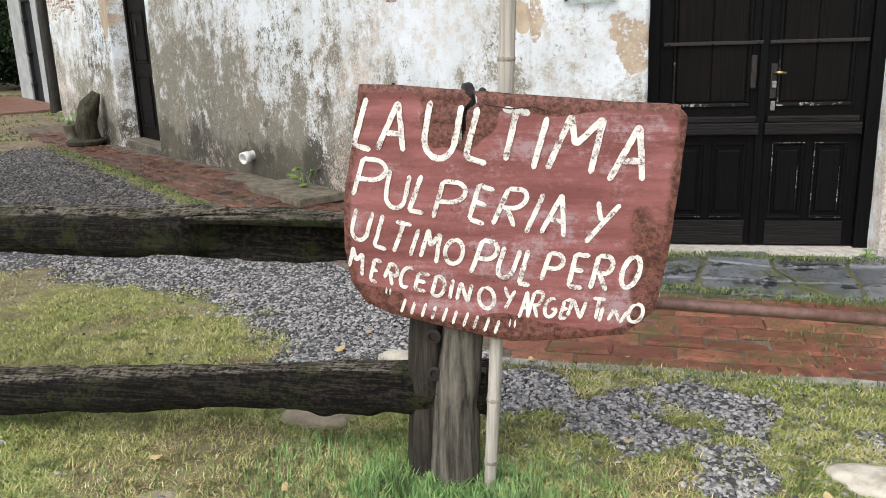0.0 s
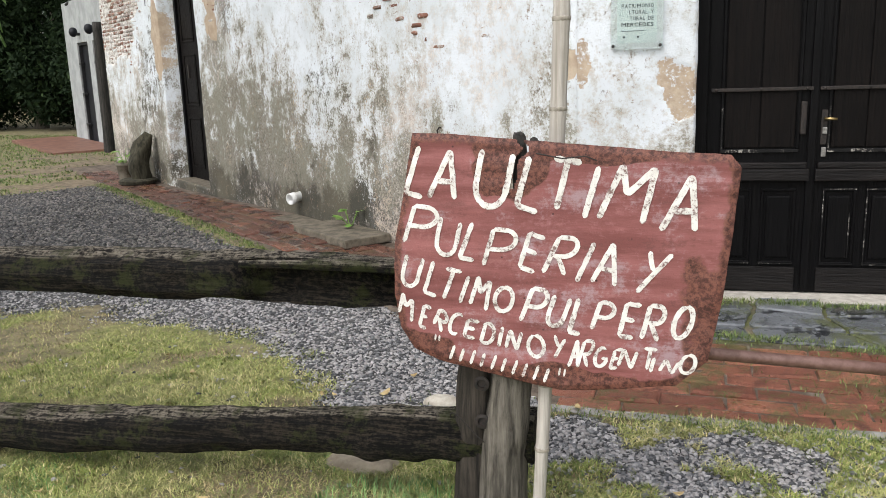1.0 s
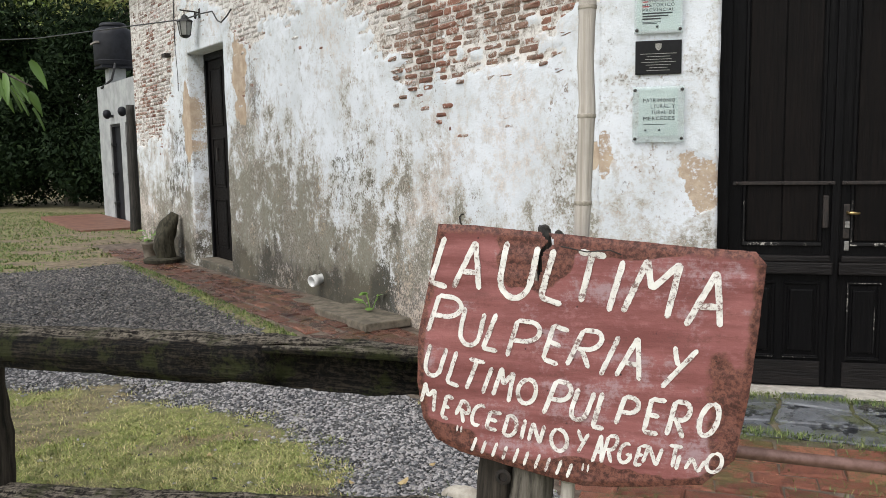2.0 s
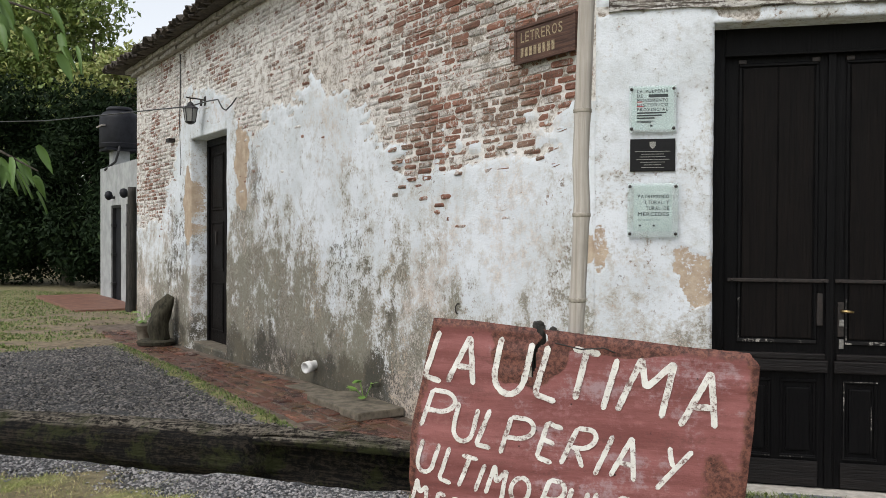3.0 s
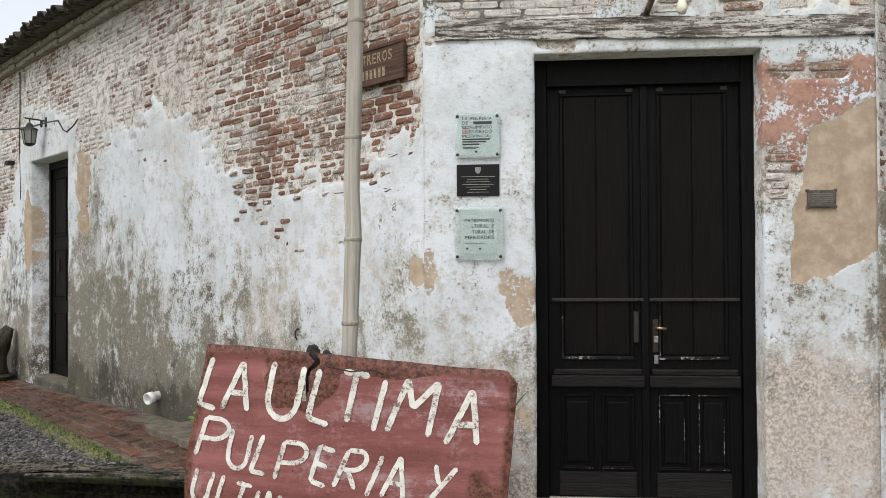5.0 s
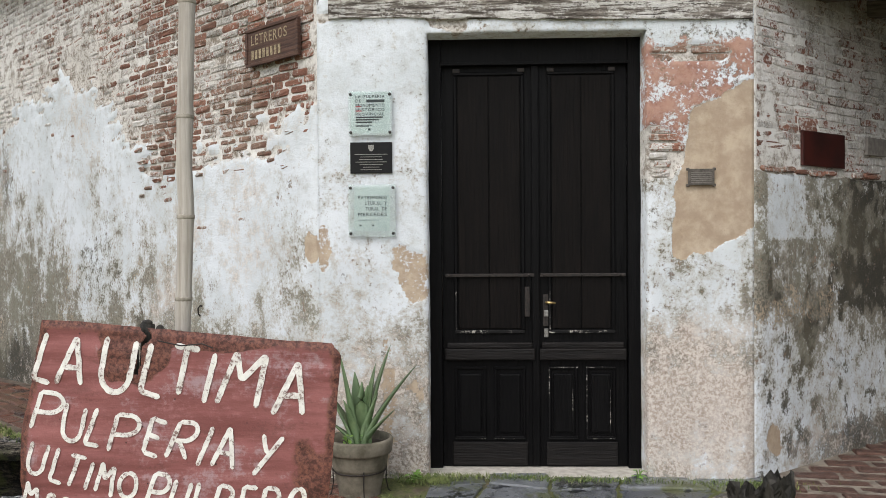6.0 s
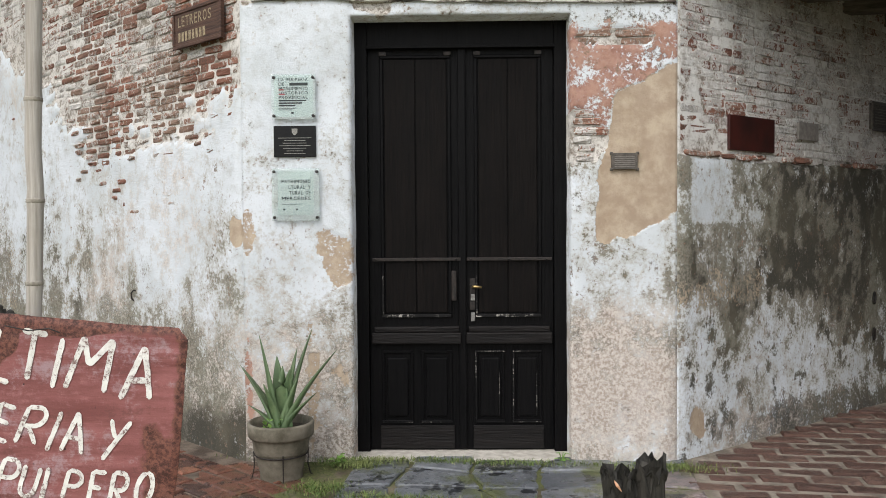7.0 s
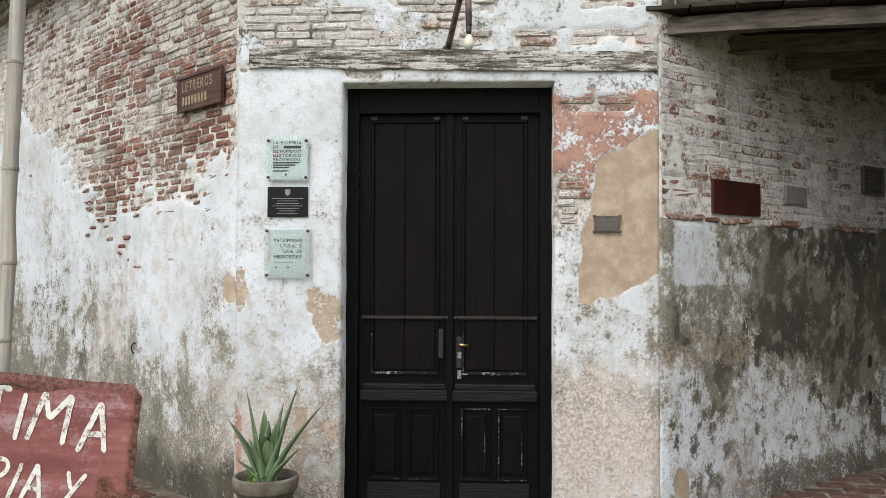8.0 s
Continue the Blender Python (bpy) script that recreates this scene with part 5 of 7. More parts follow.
closing_box("wall_north", LEFT, -10.45, -10.02, 0.45, 6.0, -0.15, WALL_TOP, M_INNER, "plain end wall of the old house", "wall")
closing_box("ceiling", pose(0, 0, 0), -4.6, 5.6, 8.6, 13.5, WALL_TOP - 0.12, WALL_TOP, M_INNER, "plain plaster ceiling of the closed house", "ceiling")


M_CONCRETE = plain_material("old_concrete", (0.065, 0.055, 0.038), (0.175, 0.148, 0.11), 12, 0.85, 0, 0.6)


# ---- side door in the west wall ----
def side_door():
    x0, x1, z0, z1 = SIDE_OPEN
    y = 0.20
    door = thing("door_2", LEFT, "dark brown panelled wooden side door, closed, deep in its opening", "door", kind="structure")
    part("door_frame", boxes((x0 - 0.02, x0 + 0.06, y, y + 0.10, z0, z1 + 0.01), (x1 - 0.06, x1 + 0.02, y, y + 0.10, z0, z1 + 0.01), (x0 + 0.06, x1 - 0.06, y, y + 0.10, z1 - 0.09, z1 + 0.01), bevel=0.005), M_DOOR, door)
    mid = (x0 + x1) / 2
    for a, b in ((x0 + 0.062, mid - 0.002), (mid + 0.002, x1 - 0.062)):
        leaf = part("door_leaf", boxes((a, b, y + 0.03, y + 0.08, z0 + 0.01, z1 - 0.092), bevel=0.004), M_DOOR_WORN, door)
        for c, d in ((0.30, 0.95), (1.10, 1.75), (1.90, 2.65)):
            bm = bmesh.new()
            panel_frame(bm, a + 0.09, b - 0.09, c, d, y + 0.03, 0.022, 0.014)
            box(bm, a + 0.13, b - 0.13, y + 0.02, y + 0.034, c + 0.04, d - 0.04, bevel=0.008)
            part("panel", bm, M_DOOR_WORN, leaf)
        part("latch", boxes(((a + b) / 2 - 0.05, (a + b) / 2 - 0.01, y + 0.0, y + 0.03, 1.45, 1.62), bevel=0.005), M_IRON, leaf)
    part("step_stone", boxes((x0 + 0.004, x1 - 0.004, 0.010, 0.3, -0.02, z0 + 0.006), bevel=0.006), M_CONCRETE, door, "worn stone door sill")


side_door()


# ---- porch roof over the east wall ----
M_OLD_TIMBER = wood_material("old_grey_timber", (0.045, 0.038, 0.032), (0.17, 0.145, 0.12), 1.0, 0.85, (2, 22, 22), -6, spec=0.25)
M_BOARDS = wood_material("dark_roof_boards", (0.018, 0.016, 0.013), (0.06, 0.05, 0.04), 1.0, 0.9, (2, 22, 22), -6, spec=0.2)


def porch():
    roof = thing("porch_roof", pose(0, 0, 0), "old porch roof with dark boards on rough timber beams", "porch roof", kind="structure")
    for k in range(5):
        s = 0.14 + 0.655 * k
        x, y = 1.925 + s * math.cos(radians(44)), 5.186 + s * math.sin(radians(44))
        bm = boxes((-0.10, 2.50 - 0.47 * k, -0.045, 0.045, 0.0, 0.105))
        bmesh.ops.bisect_edges(bm, edges=[e for e in bm.edges if abs(e.verts[0].co.x - e.verts[1].co.x) > 0.3], cuts=16)
        for v in bm.verts:
            v.co.z += 0.03 * (float(fbm(v.co.x * 1.5 + 7 * k, 2.0, 151, 3)) - 0.5)
            v.co.y += 0.03 * (float(fbm(v.co.x * 1.5 + 7 * k, 5.0, 152, 3)) - 0.5)
        beam = part("beam", bm, M_OLD_TIMBER, roof)
        beam.matrix_basis = pose(x, y, 3.105 - 0.006 * k, 0, 0, -5.5)
    for k in range(10):
        # boards run across the beams
        x0 = 1.86 + 0.27 * k
        bm = boxes((0.0, 0.255, -0.16 - 0.0 * k, 5.2, 0.0, 0.028), bevel=0.004)
        b = part("roof_board", bm, M_BOARDS, roof)
        b.matrix_basis = pose(x0, 5.30 - 0.096 * (x0 - 2.04), 3.232 + 0.004 * (k % 3), 0, 0, -5.5)
    rnd = random.Random(81)
    for k in range(14):
        bm = boxes((0, 0.19, -0.06, 0.34, 0.0, 0.05 + rnd.uniform(0, 0.02)), bevel=0.018)
        t = part("roof_tile", bm, M_TILE, roof)
        x0 = 1.84 + 0.2 * k
        t.matrix_basis = pose(x0, 5.26 - 0.096 * (x0 - 2.04) + rnd.uniform(-0.03, 0.03), 3.268, rnd.uniform(-2, 6), rnd.uniform(-5, 5), -5.5)
    bm = boxes((1.9, 4.9, 5.45, 10.6, 3.345, 3.365))
    part("roof_sheet", bm, M_TILE, roof)


porch()
# added out of view: a dark wall that keeps side light off the east wall
closing_box("wall_light_block", pose(4.62, 2.0, 0, 0, 0, 89), 0, 5.6, -0.25, 0.0, -0.1, 3.36, M_BOARDS, "unseen plain dark wall added to block light from the porch", "wall")

# ---- plaques ----
M_NAIL = plain_material("dark_stud", (0.03, 0.028, 0.026), (0.09, 0.085, 0.08), 60, 0.4, 0.7)
M_INK = plain_material("dark_engraving", (0.012, 0.02, 0.02), (0.03, 0.04, 0.04), 60, 0.6)
M_INK_RED = plain_material("red_engraving", (0.35, 0.05, 0.06), (0.45, 0.09, 0.09), 60, 0.6)
M_INK_PALE = plain_material("pale_engraving", (0.10, 0.098, 0.088), (0.34, 0.33, 0.30), 220, 0.5)
M_PLATE_BLACK = plain_material("polished_black_plate", (0.003, 0.003, 0.0035), (0.006, 0.006, 0.0065), 40, 0.4, spec=0.2)
M_FROST = plain_material("frosted_backing", (0.50, 0.60, 0.585), (0.60, 0.70, 0.68), 9, 0.5)
M_BRONZE = plain_material("dull_bronze", (0.055, 0.048, 0.042), (0.12, 0.105, 0.09), 50, 0.5, 0.5)
M_RED_PLATE = plain_material("dark_red_plate", (0.022, 0.009, 0.008), (0.055, 0.014, 0.011), 5, 0.3)
M_GREY_PLATE = plain_material("grey_stone_plate", (0.15, 0.135, 0.12), (0.23, 0.21, 0.19), 30, 0.7)


def glass_material():
    g = Graph("greenish_plate_glass")
    g.bsdf.inputs["Transmission Weight"].default_value = 0.85
    g.bsdf.inputs["IOR"].default_value = 1.45
    return g.finish((0.90, 0.97, 0.955), 0.08)


M_GLASS = glass_material()
TEXT_SHAPES = glyphs("LAPULERIMONTHSCVDEYTUZJQXKGFB", 0.012)


def written(name, text, x, z, width, height, y, material, parent, spread_out=0.22):
    """A line of capitals from the built-in font, fitted into width and height, on the plane y."""
    wide = {"I": 0.28, "L": 0.6, "E": 0.62, "T": 0.72, "M": 1.05, "P": 0.66, "R": 0.75, "S": 0.65, " ": 0.55}
    adv = [wide.get(c, 0.82) for c in text]
    total = sum(adv) + spread_out * (len(text) - 1)
    verts, faces, at = [], [], 0.0
    for ch, w in zip(text, adv):
        if ch != " ":
            v, f, _ = TEXT_SHAPES[ch]
            ww = 0.16 if ch == "I" else w
            n = len(verts)
            verts += [(x + (at + (w - ww) / 2 + p[0] * ww) / total * width, y - 0.0001 * p[2], z + p[1] * height) for p in v]
            faces += [tuple(n + q for q in face) for face in f]
        at += w + spread_out
    me = bpy.data.meshes.new(name)
    me.from_pydata(verts, [], faces)
    me.materials.append(material)
    ob = new(name, me)
    ob.parent = parent
    return ob


def bars(parent, rows, y, material):
    for x, z, w, h in rows:
        part("engraved_line", boxes((x, x + w, y - 0.0006, y, z, z + h)), material, parent)


def glass_plaque(x0, x1, z0, z1, margin):
    p = thing("wall_plaque", CORNER, "greenish glass plaque with dark engraved lettering, held by four studs", "plaque", "plaques beside the door")
    part("glass_sheet", boxes((x0, x1, -0.046, -0.040, z0, z1), bevel=0.0015), M_GLASS, p, "clear greenish glass")
    part("backing", boxes((x0 + margin, x1 - margin, -0.0385, -0.036, z0 + margin, z1 - margin * 0.4), bevel=0.001), M_FROST, p, "frosted grey-green backing")
    for x in (x0 + 0.014, x1 - 0.014):
        for z in (z0 + 0.02, z1 - 0.02):
            part("stud", lathe([(0.006, -0.04), (0.0095, 0.0), (0.0095, 0.006), (0.006, 0.010)], 12, True, None, pose(x, -0.047, z, 90)), M_NAIL, p, smooth=True)
    return p


top_plaque = glass_plaque(0.196, 0.461, 2.181, 2.450, 0.014)
for text, row, ink in (("LA PULPERIA", 0, M_INK), ("MONUMENTO", 2, M_INK), ("HISTORICO", 3, M_INK), ("PROVINCIAL", 4, M_INK)):
    written("inscription", text, 0.240, 2.408 - 0.0265 * row, 0.175, 0.018, -0.047, ink, top_plaque)
written("inscription", "DE", 0.240, 2.3815, 0.034, 0.018, -0.047, M_INK, top_plaque)
bars(top_plaque, [(0.306, 2.3815, 0.109, 0.017)], -0.047, M_INK)
bars(top_plaque, [(0.240, 2.288, 0.165, 0.008), (0.240, 2.273, 0.140, 0.008), (0.240, 2.258, 0.100, 0.008), (0.240, 2.242, 0.100, 0.003), (0.240, 2.235, 0.080, 0.003), (0.315, 2.212, 0.014, 0.012)], -0.047, M_INK)
bars(top_plaque, [(0.240, 2.353, 0.030, 0.006), (0.240, 2.327, 0.036, 0.006)], -0.0476, M_INK_RED)

low_plaque = glass_plaque(0.191, 0.477, 1.571, 1.886, 0.034)
for text, x, row, w in (("PATRIMONIO", 0.250, 0, 0.175), ("LTURAL Y", 0.292, 1, 0.133), ("TURAL DE", 0.296, 2, 0.129), ("MERCEDES", 0.250, 3, 0.175)):
    written("inscription", text, x, 1.797 - 0.034 * row, w, 0.021, -0.047, M_INK, low_plaque)
bars(low_plaque, [(0.250, 1.670, 0.125, 0.003), (0.258, 1.634, 0.012, 0.010), (0.335, 1.634, 0.012, 0.010)], -0.047, M_INK)

black_plaque = thing("wall_plaque", CORNER, "polished black plaque with small pale engraved lines and a shield", "plaque", "plaques beside the door")
part("plate", boxes((0.203, 0.458, -0.034, -0.022, 1.955, 2.143), bevel=0.002), M_PLATE_BLACK, black_plaque)
shield = bmesh.new()
shield.faces.new([shield.verts.new((0.3305 + x, -0.0348, 2.112 + z)) for x, z in ((-0.017, 0.014), (-0.017, -0.008), (-0.008, -0.022), (0.0, -0.026), (0.008, -0.022), (0.017, -0.008), (0.017, 0.014))])
part("shield", shield, M_INK_PALE, black_plaque, "pale engraved shield")
bars(black_plaque, [(0.3305 - w / 2, 2.068 - 0.0155 * k, w, 0.0032) for k, w in enumerate((0.20, 0.13, 0.145, 0.19, 0.14, 0.10, 0.13))], -0.0345, M_INK_PALE)

bronze = thing("wall_plaque", CORNER, "small dull bronze plaque with four ears on the ochre plaster", "plaque")
part("plate", boxes((2.232, 2.388, -0.034, -0.022, 1.865, 1.963), bevel=0.003), M_BRONZE, bronze)
for x in (2.222, 2.378):
    for z in (1.856, 1.952):
        part("ear", boxes((x, x + 0.020, -0.032, -0.022, z, z + 0.018), bevel=0.004), M_BRONZE, bronze)
bars(bronze, [(2.25, 1.94 - 0.012 * k, 0.12, 0.003) for k in range(6)], -0.0345, M_GREY_PLATE)

for x0, x1, z0, z1, mat, label in ((0.517, 1.05, 2.005, 2.230, M_RED_PLATE, "dark red plate hung on the limewashed brick"), (1.37, 1.64, 2.115, 2.240, M_GREY_PLATE, "small grey stone plaque on the brick wall"),
                                   (2.46, 2.77, 2.255, 2.46, M_BRONZE, "framed dark bronze plaque on the brick wall")):
    p = thing("wall_plaque", RIGHT, label, "plaque", "plaques under the porch")
    part("plate", boxes((x0, x1, -0.024, -0.004, z0, z1), bevel=0.003), mat, p)
    if mat is M_BRONZE:
        rim = bmesh.new()
        panel_frame(rim, x0 - 0.012, x1 + 0.012, z0 - 0.012, z1 + 0.012, -0.028, 0.024, 0.012)
        part("rim", rim, M_BRONZE, p)
        bars(p, [(x0 + 0.04, z1 - 0.05 - 0.022 * k, 0.21, 0.005) for k in range(6)], -0.0328, M_GREY_PLATE)

# iron rings in the east wall
for z in (0.93, 0.645):
    ring = [(2.53 + 0.018 * math.sin(a), -0.028, z + 0.045 * math.cos(a)) for a in np.linspace(0, 2 * math.pi, 20)]
    ob = mesh_object("hitching_ring", tube(ring, 0.007, 8), M_IRON, True)
    ob.matrix_world = RIGHT
    tagged(ob, "oval iron hitching ring on the stained wall", "iron ring", "rings on the east wall")


M_INK_DULL = plain_material("faded_paint", (0.14, 0.105, 0.06), (0.38, 0.31, 0.19), 60, 0.6)


# wooden name board on the brick
def name_board():
    b = thing("name_board", LEFT, "dark brown carved wooden board with pale lettering on bare brick", "sign")
    m = wood_material("brown_board", (0.035, 0.018, 0.013), (0.105, 0.055, 0.038), 1.0, 0.6, (3, 3, 40), -38, spec=0.3)
    part("board", boxes((-0.700, -0.130, -0.048, -0.022, 2.700, 2.935), bevel=0.004), m, b)
    rim = bmesh.new()
    panel_frame(rim, -0.706, -0.124, 2.694, 2.941, -0.047, 0.022, 0.008)
    part("rim", rim, m, b)
    written("inscription", "LETREROS", -0.640, 2.832, 0.40, 0.066, -0.0495, M_INK_DULL, b)
    for k in range(8):
        part("painted_bar", boxes((-0.640 + 0.043 * k, -0.640 + 0.043 * k + 0.026, -0.050, -0.0482, 2.738, 2.796)), M_INK_DULL, b)


name_board()


# ---- bent lamp arm over the door ----
def lamp_arm():
    lamp = thing("wall_lamp", CORNER, "bent rusty pipe lamp with a bare white bulb above the door", "lamp")
    pts = [(1.320, 0.02, 3.0), (1.345, -0.06, 3.06), (1.385, -0.20, 3.17), (1.412, -0.29, 3.235), (1.432, -0.335, 3.25), (1.452, -0.37, 3.235), (1.462, -0.385, 3.19), (1.466, -0.39, 3.04)]
    part("arm", tube(pts, 0.019, 12), M_LAMP_PIPE, lamp, smooth=True)
    part("socket", lathe([(0.013, 0.0), (0.016, 0.02), (0.016, 0.05), (0.010, 0.056)], 14, True, None, pose(1.466, -0.39, 2.985)), M_BLACK, lamp, "black bulb socket", True)
    part("bulb", lathe([(0.004, -0.085), (0.020, -0.078), (0.029, -0.060), (0.030, -0.04), (0.022, -0.014), (0.015, 0.0)], 18, True, None, pose(1.466, -0.39, 2.985)), M_BULB, lamp, "unlit white glass bulb", True)
    part("wall_flange", lathe([(0.03, 0), (0.03, 0.012), (0.014, 0.016)], 14, True, None, pose(1.322, -0.004, 3.002, 90)), M_IRON, lamp)


M_LAMP_PIPE = plain_material("brown_lamp_pipe", (0.07, 0.045, 0.04), (0.19, 0.135, 0.125), 25, 0.5, 0.3)
M_BULB = plain_material("milk_glass", (0.62, 0.60, 0.47), (0.7, 0.68, 0.56), 9, 0.2)
lamp_arm()


# ---- lantern, cable and small fittings on the west wall ----
def lantern():
    x, y = -7.08, -0.19
    lamp = thing("wall_lantern", LEFT @ pose(0, 0, -0.07), "black iron wall lantern with frosted panes on a scrolled bracket", "lantern")
    part("bracket", tube([(-7.03, -0.01, 3.37), (-7.06, -0.10, 3.385), (x, y, 3.39), (x - 0.02, y - 0.05, 3.40)], 0.009, 8), M_IRON, lamp)
    scroll = [(-7.02 + 0.04 * math.cos(a) * (1 - a / 16), -0.07, 3.33 + 0.05 * math.sin(a) * (1 - a / 16)) for a in np.linspace(0, 9, 30)]
    part("scroll", tube(scroll, 0.008, 6), M_IRON, lamp)
    part("wall_plate", boxes((-7.06, -6.98, -0.022, -0.004, 3.30, 3.42), bevel=0.004), M_IRON, lamp)
    part("hook", tube([(x, y, 3.39), (x, y, 3.345)], 0.006, 6), M_IRON, lamp)
    part("cap", lathe([(0.105, 3.255), (0.09, 3.272), (0.045, 3.295), (0.04, 3.32), (0.012, 3.345)], 6, True, None, Matrix.Translation((x, y, 0))), M_BLACK, lamp)
    part("panes", lathe([(0.062, 3.09), (0.086, 3.252)], 6, True, None, Matrix.Translation((x, y, 0))), M_PANE, lamp, "frosted grey panes")
    for k in range(6):
        a = 2 * math.pi * k / 6
        part("rib", tube([(x + 0.064 * math.cos(a), y + 0.064 * math.sin(a), 3.085), (x + 0.089 * math.cos(a), y + 0.089 * math.sin(a), 3.257)], 0.006, 6), M_BLACK, lamp)
    part("base", lathe([(0.025, 3.055), (0.058, 3.072), (0.068, 3.09)], 6, True, None, Matrix.Translation((x, y, 0))), M_BLACK, lamp)


M_PANE = plain_material("frosted_pane", (0.20, 0.20, 0.185), (0.30, 0.30, 0.28), 12, 0.4)
lantern()
cable = tube([(-5.92, -0.01, 3.19), (-5.97, -0.05, 3.11), (-6.05, -0.09, 3.05), (-6.14, -0.10, 3.08), (-6.25, -0.12, 3.20), (-6.6, -0.14, 3.22), (-7.08, -0.19, 3.215), (-8.6, -0.5, 3.30), (-12, -1.1, 3.50), (-17, -2.0, 3.95), (-24, -3.4, 4.6)], 0.009, 6)
ob = mesh_object("cable", cable, M_BLACK, True)
ob.matrix_world = LEFT
tagged(ob, "slack black cable strung from the wall past the lantern", "cable")
conduit = mesh_object("wall_wire", tube([(-8.08, -0.018, 4.08), (-8.06, -0.022, 3.6), (-8.09, -0.022, 3.1), (-8.03, -0.02, 2.6), (-8.05, -0.018, 2.4)], 0.008, 6), M_BLACK, True)
conduit.matrix_world = LEFT
tagged(conduit, "thin dark wire running down the brick wall", "wire")
stub = mesh_object("iron_bracket", boxes((-8.52, -8.36, -0.09, 0.0, 2.89, 2.94), bevel=0.006), M_IRON)
stub.matrix_world = LEFT
tagged(stub, "short dark iron bracket stub in the wall", "bracket")
hook = mesh_object("wall_hook", tube([(-1.370, 0.0, 1.075), (-1.370, -0.03, 1.08), (-1.372, -0.045, 1.06), (-1.374, -0.04, 1.02), (-1.372, -0.028, 1.005)], 0.006, 8), M_IRON, True)
hook.matrix_world = LEFT
tagged(hook, "small rusty iron hook in the plaster", "hook")


def drain_stub():
    pipe = thing("drain_pipe", LEFT @ pose(-3.76, -0.01, 0.33, 0, 0, 14), "short white plastic drain pipe sticking out of the wall", "drain pipe")
    sub = lathe([(0.045, 0.0), (0.045, 0.10), (0.056, 0.105), (0.056, 0.17), (0.046, 0.17), (0.046, 0.02)], 22, False, None, pose(0, 0.03, 0.0, 97))
    part("pipe", sub, M_PVC, pipe, smooth=True)
    part("inner_plug", lathe([(0.044, 0.02), (0.044, 0.03)], 18, True, None, pose(0, 0.03, 0.0, 97)), M_BLACK, pipe)


M_PVC = plain_material("white_plastic", (0.62, 0.62, 0.60), (0.78, 0.78, 0.76), 20, 0.4)
drain_stub()

# concrete drain cover with a small weed
SLAB = (-3.03, -2.10, -0.45, -0.03)
slab = boxes((SLAB[0], SLAB[1], SLAB[2], SLAB[3], 0.13, 0.198), bevel=0.010)
ob = mesh_object("drain_cover", slab, M_CONCRETE)
ob.matrix_world = LEFT
tagged(ob, "grey-brown concrete drain cover slab lying on the brick path", "drain cover")
slab = boxes((-3.80, -3.20, -0.33, -0.05, 0.10, 0.152), bevel=0.01)
ob = mesh_object("drain_cover", slab, M_CONCRETE)
ob.matrix_world = LEFT
tagged(ob, "small sunken concrete drain cover beside the wall", "drain cover")


# ---- potted aloe ----
def blade(points, widths, thick, bm):
    """A fleshy leaf: a keeled section along points."""
    pts = [Vector(p) for p in points]
    loops = []
    for i, p in enumerate(pts):
        way = (pts[min(i + 1, len(pts) - 1)] - pts[max(i - 1, 0)]).normalized()
        side = way.cross(Vector((0, 0, 1)))
        side = side.normalized() if side.length > 0.05 else Vector((1, 0, 0))
        up = side.cross(way).normalized()
        w = widths[i]
        loops.append([bm.verts.new(p + side * (w * a) + up * (thick * w * b)) for a, b in ((-1, 0.5), (-0.5, 0.12), (0, 0.0), (0.5, 0.12), (1, 0.5), (0.6, -0.45), (0, -0.75), (-0.6, -0.45))])
    for a, b in zip(loops, loops[1:]):
        for k in range(8):
            bm.faces.new((a[k], a[(k + 1) % 8], b[(k + 1) % 8], b[k]))
    bm.faces.new(loops[-1])
    return bm


def aloe_material():
    g = Graph("aloe_leaf")
    n = g.noise(18, 4, 0.6)
    colour = g.mix(g.span(n, 0.35, 0.7), (0.075, 0.125, 0.055), (0.145, 0.20, 0.095))
    colour = g.mix(g.chance(), colour, (0.10, 0.155, 0.07))
    colour = g.mix(g.span(g.noise(5, 4, 0.6), 0.55, 0.68, 0, 0.6), colour, (0.055, 0.045, 0.03))
    return g.finish(colour, 0.45, n, 0.15, 0.004)


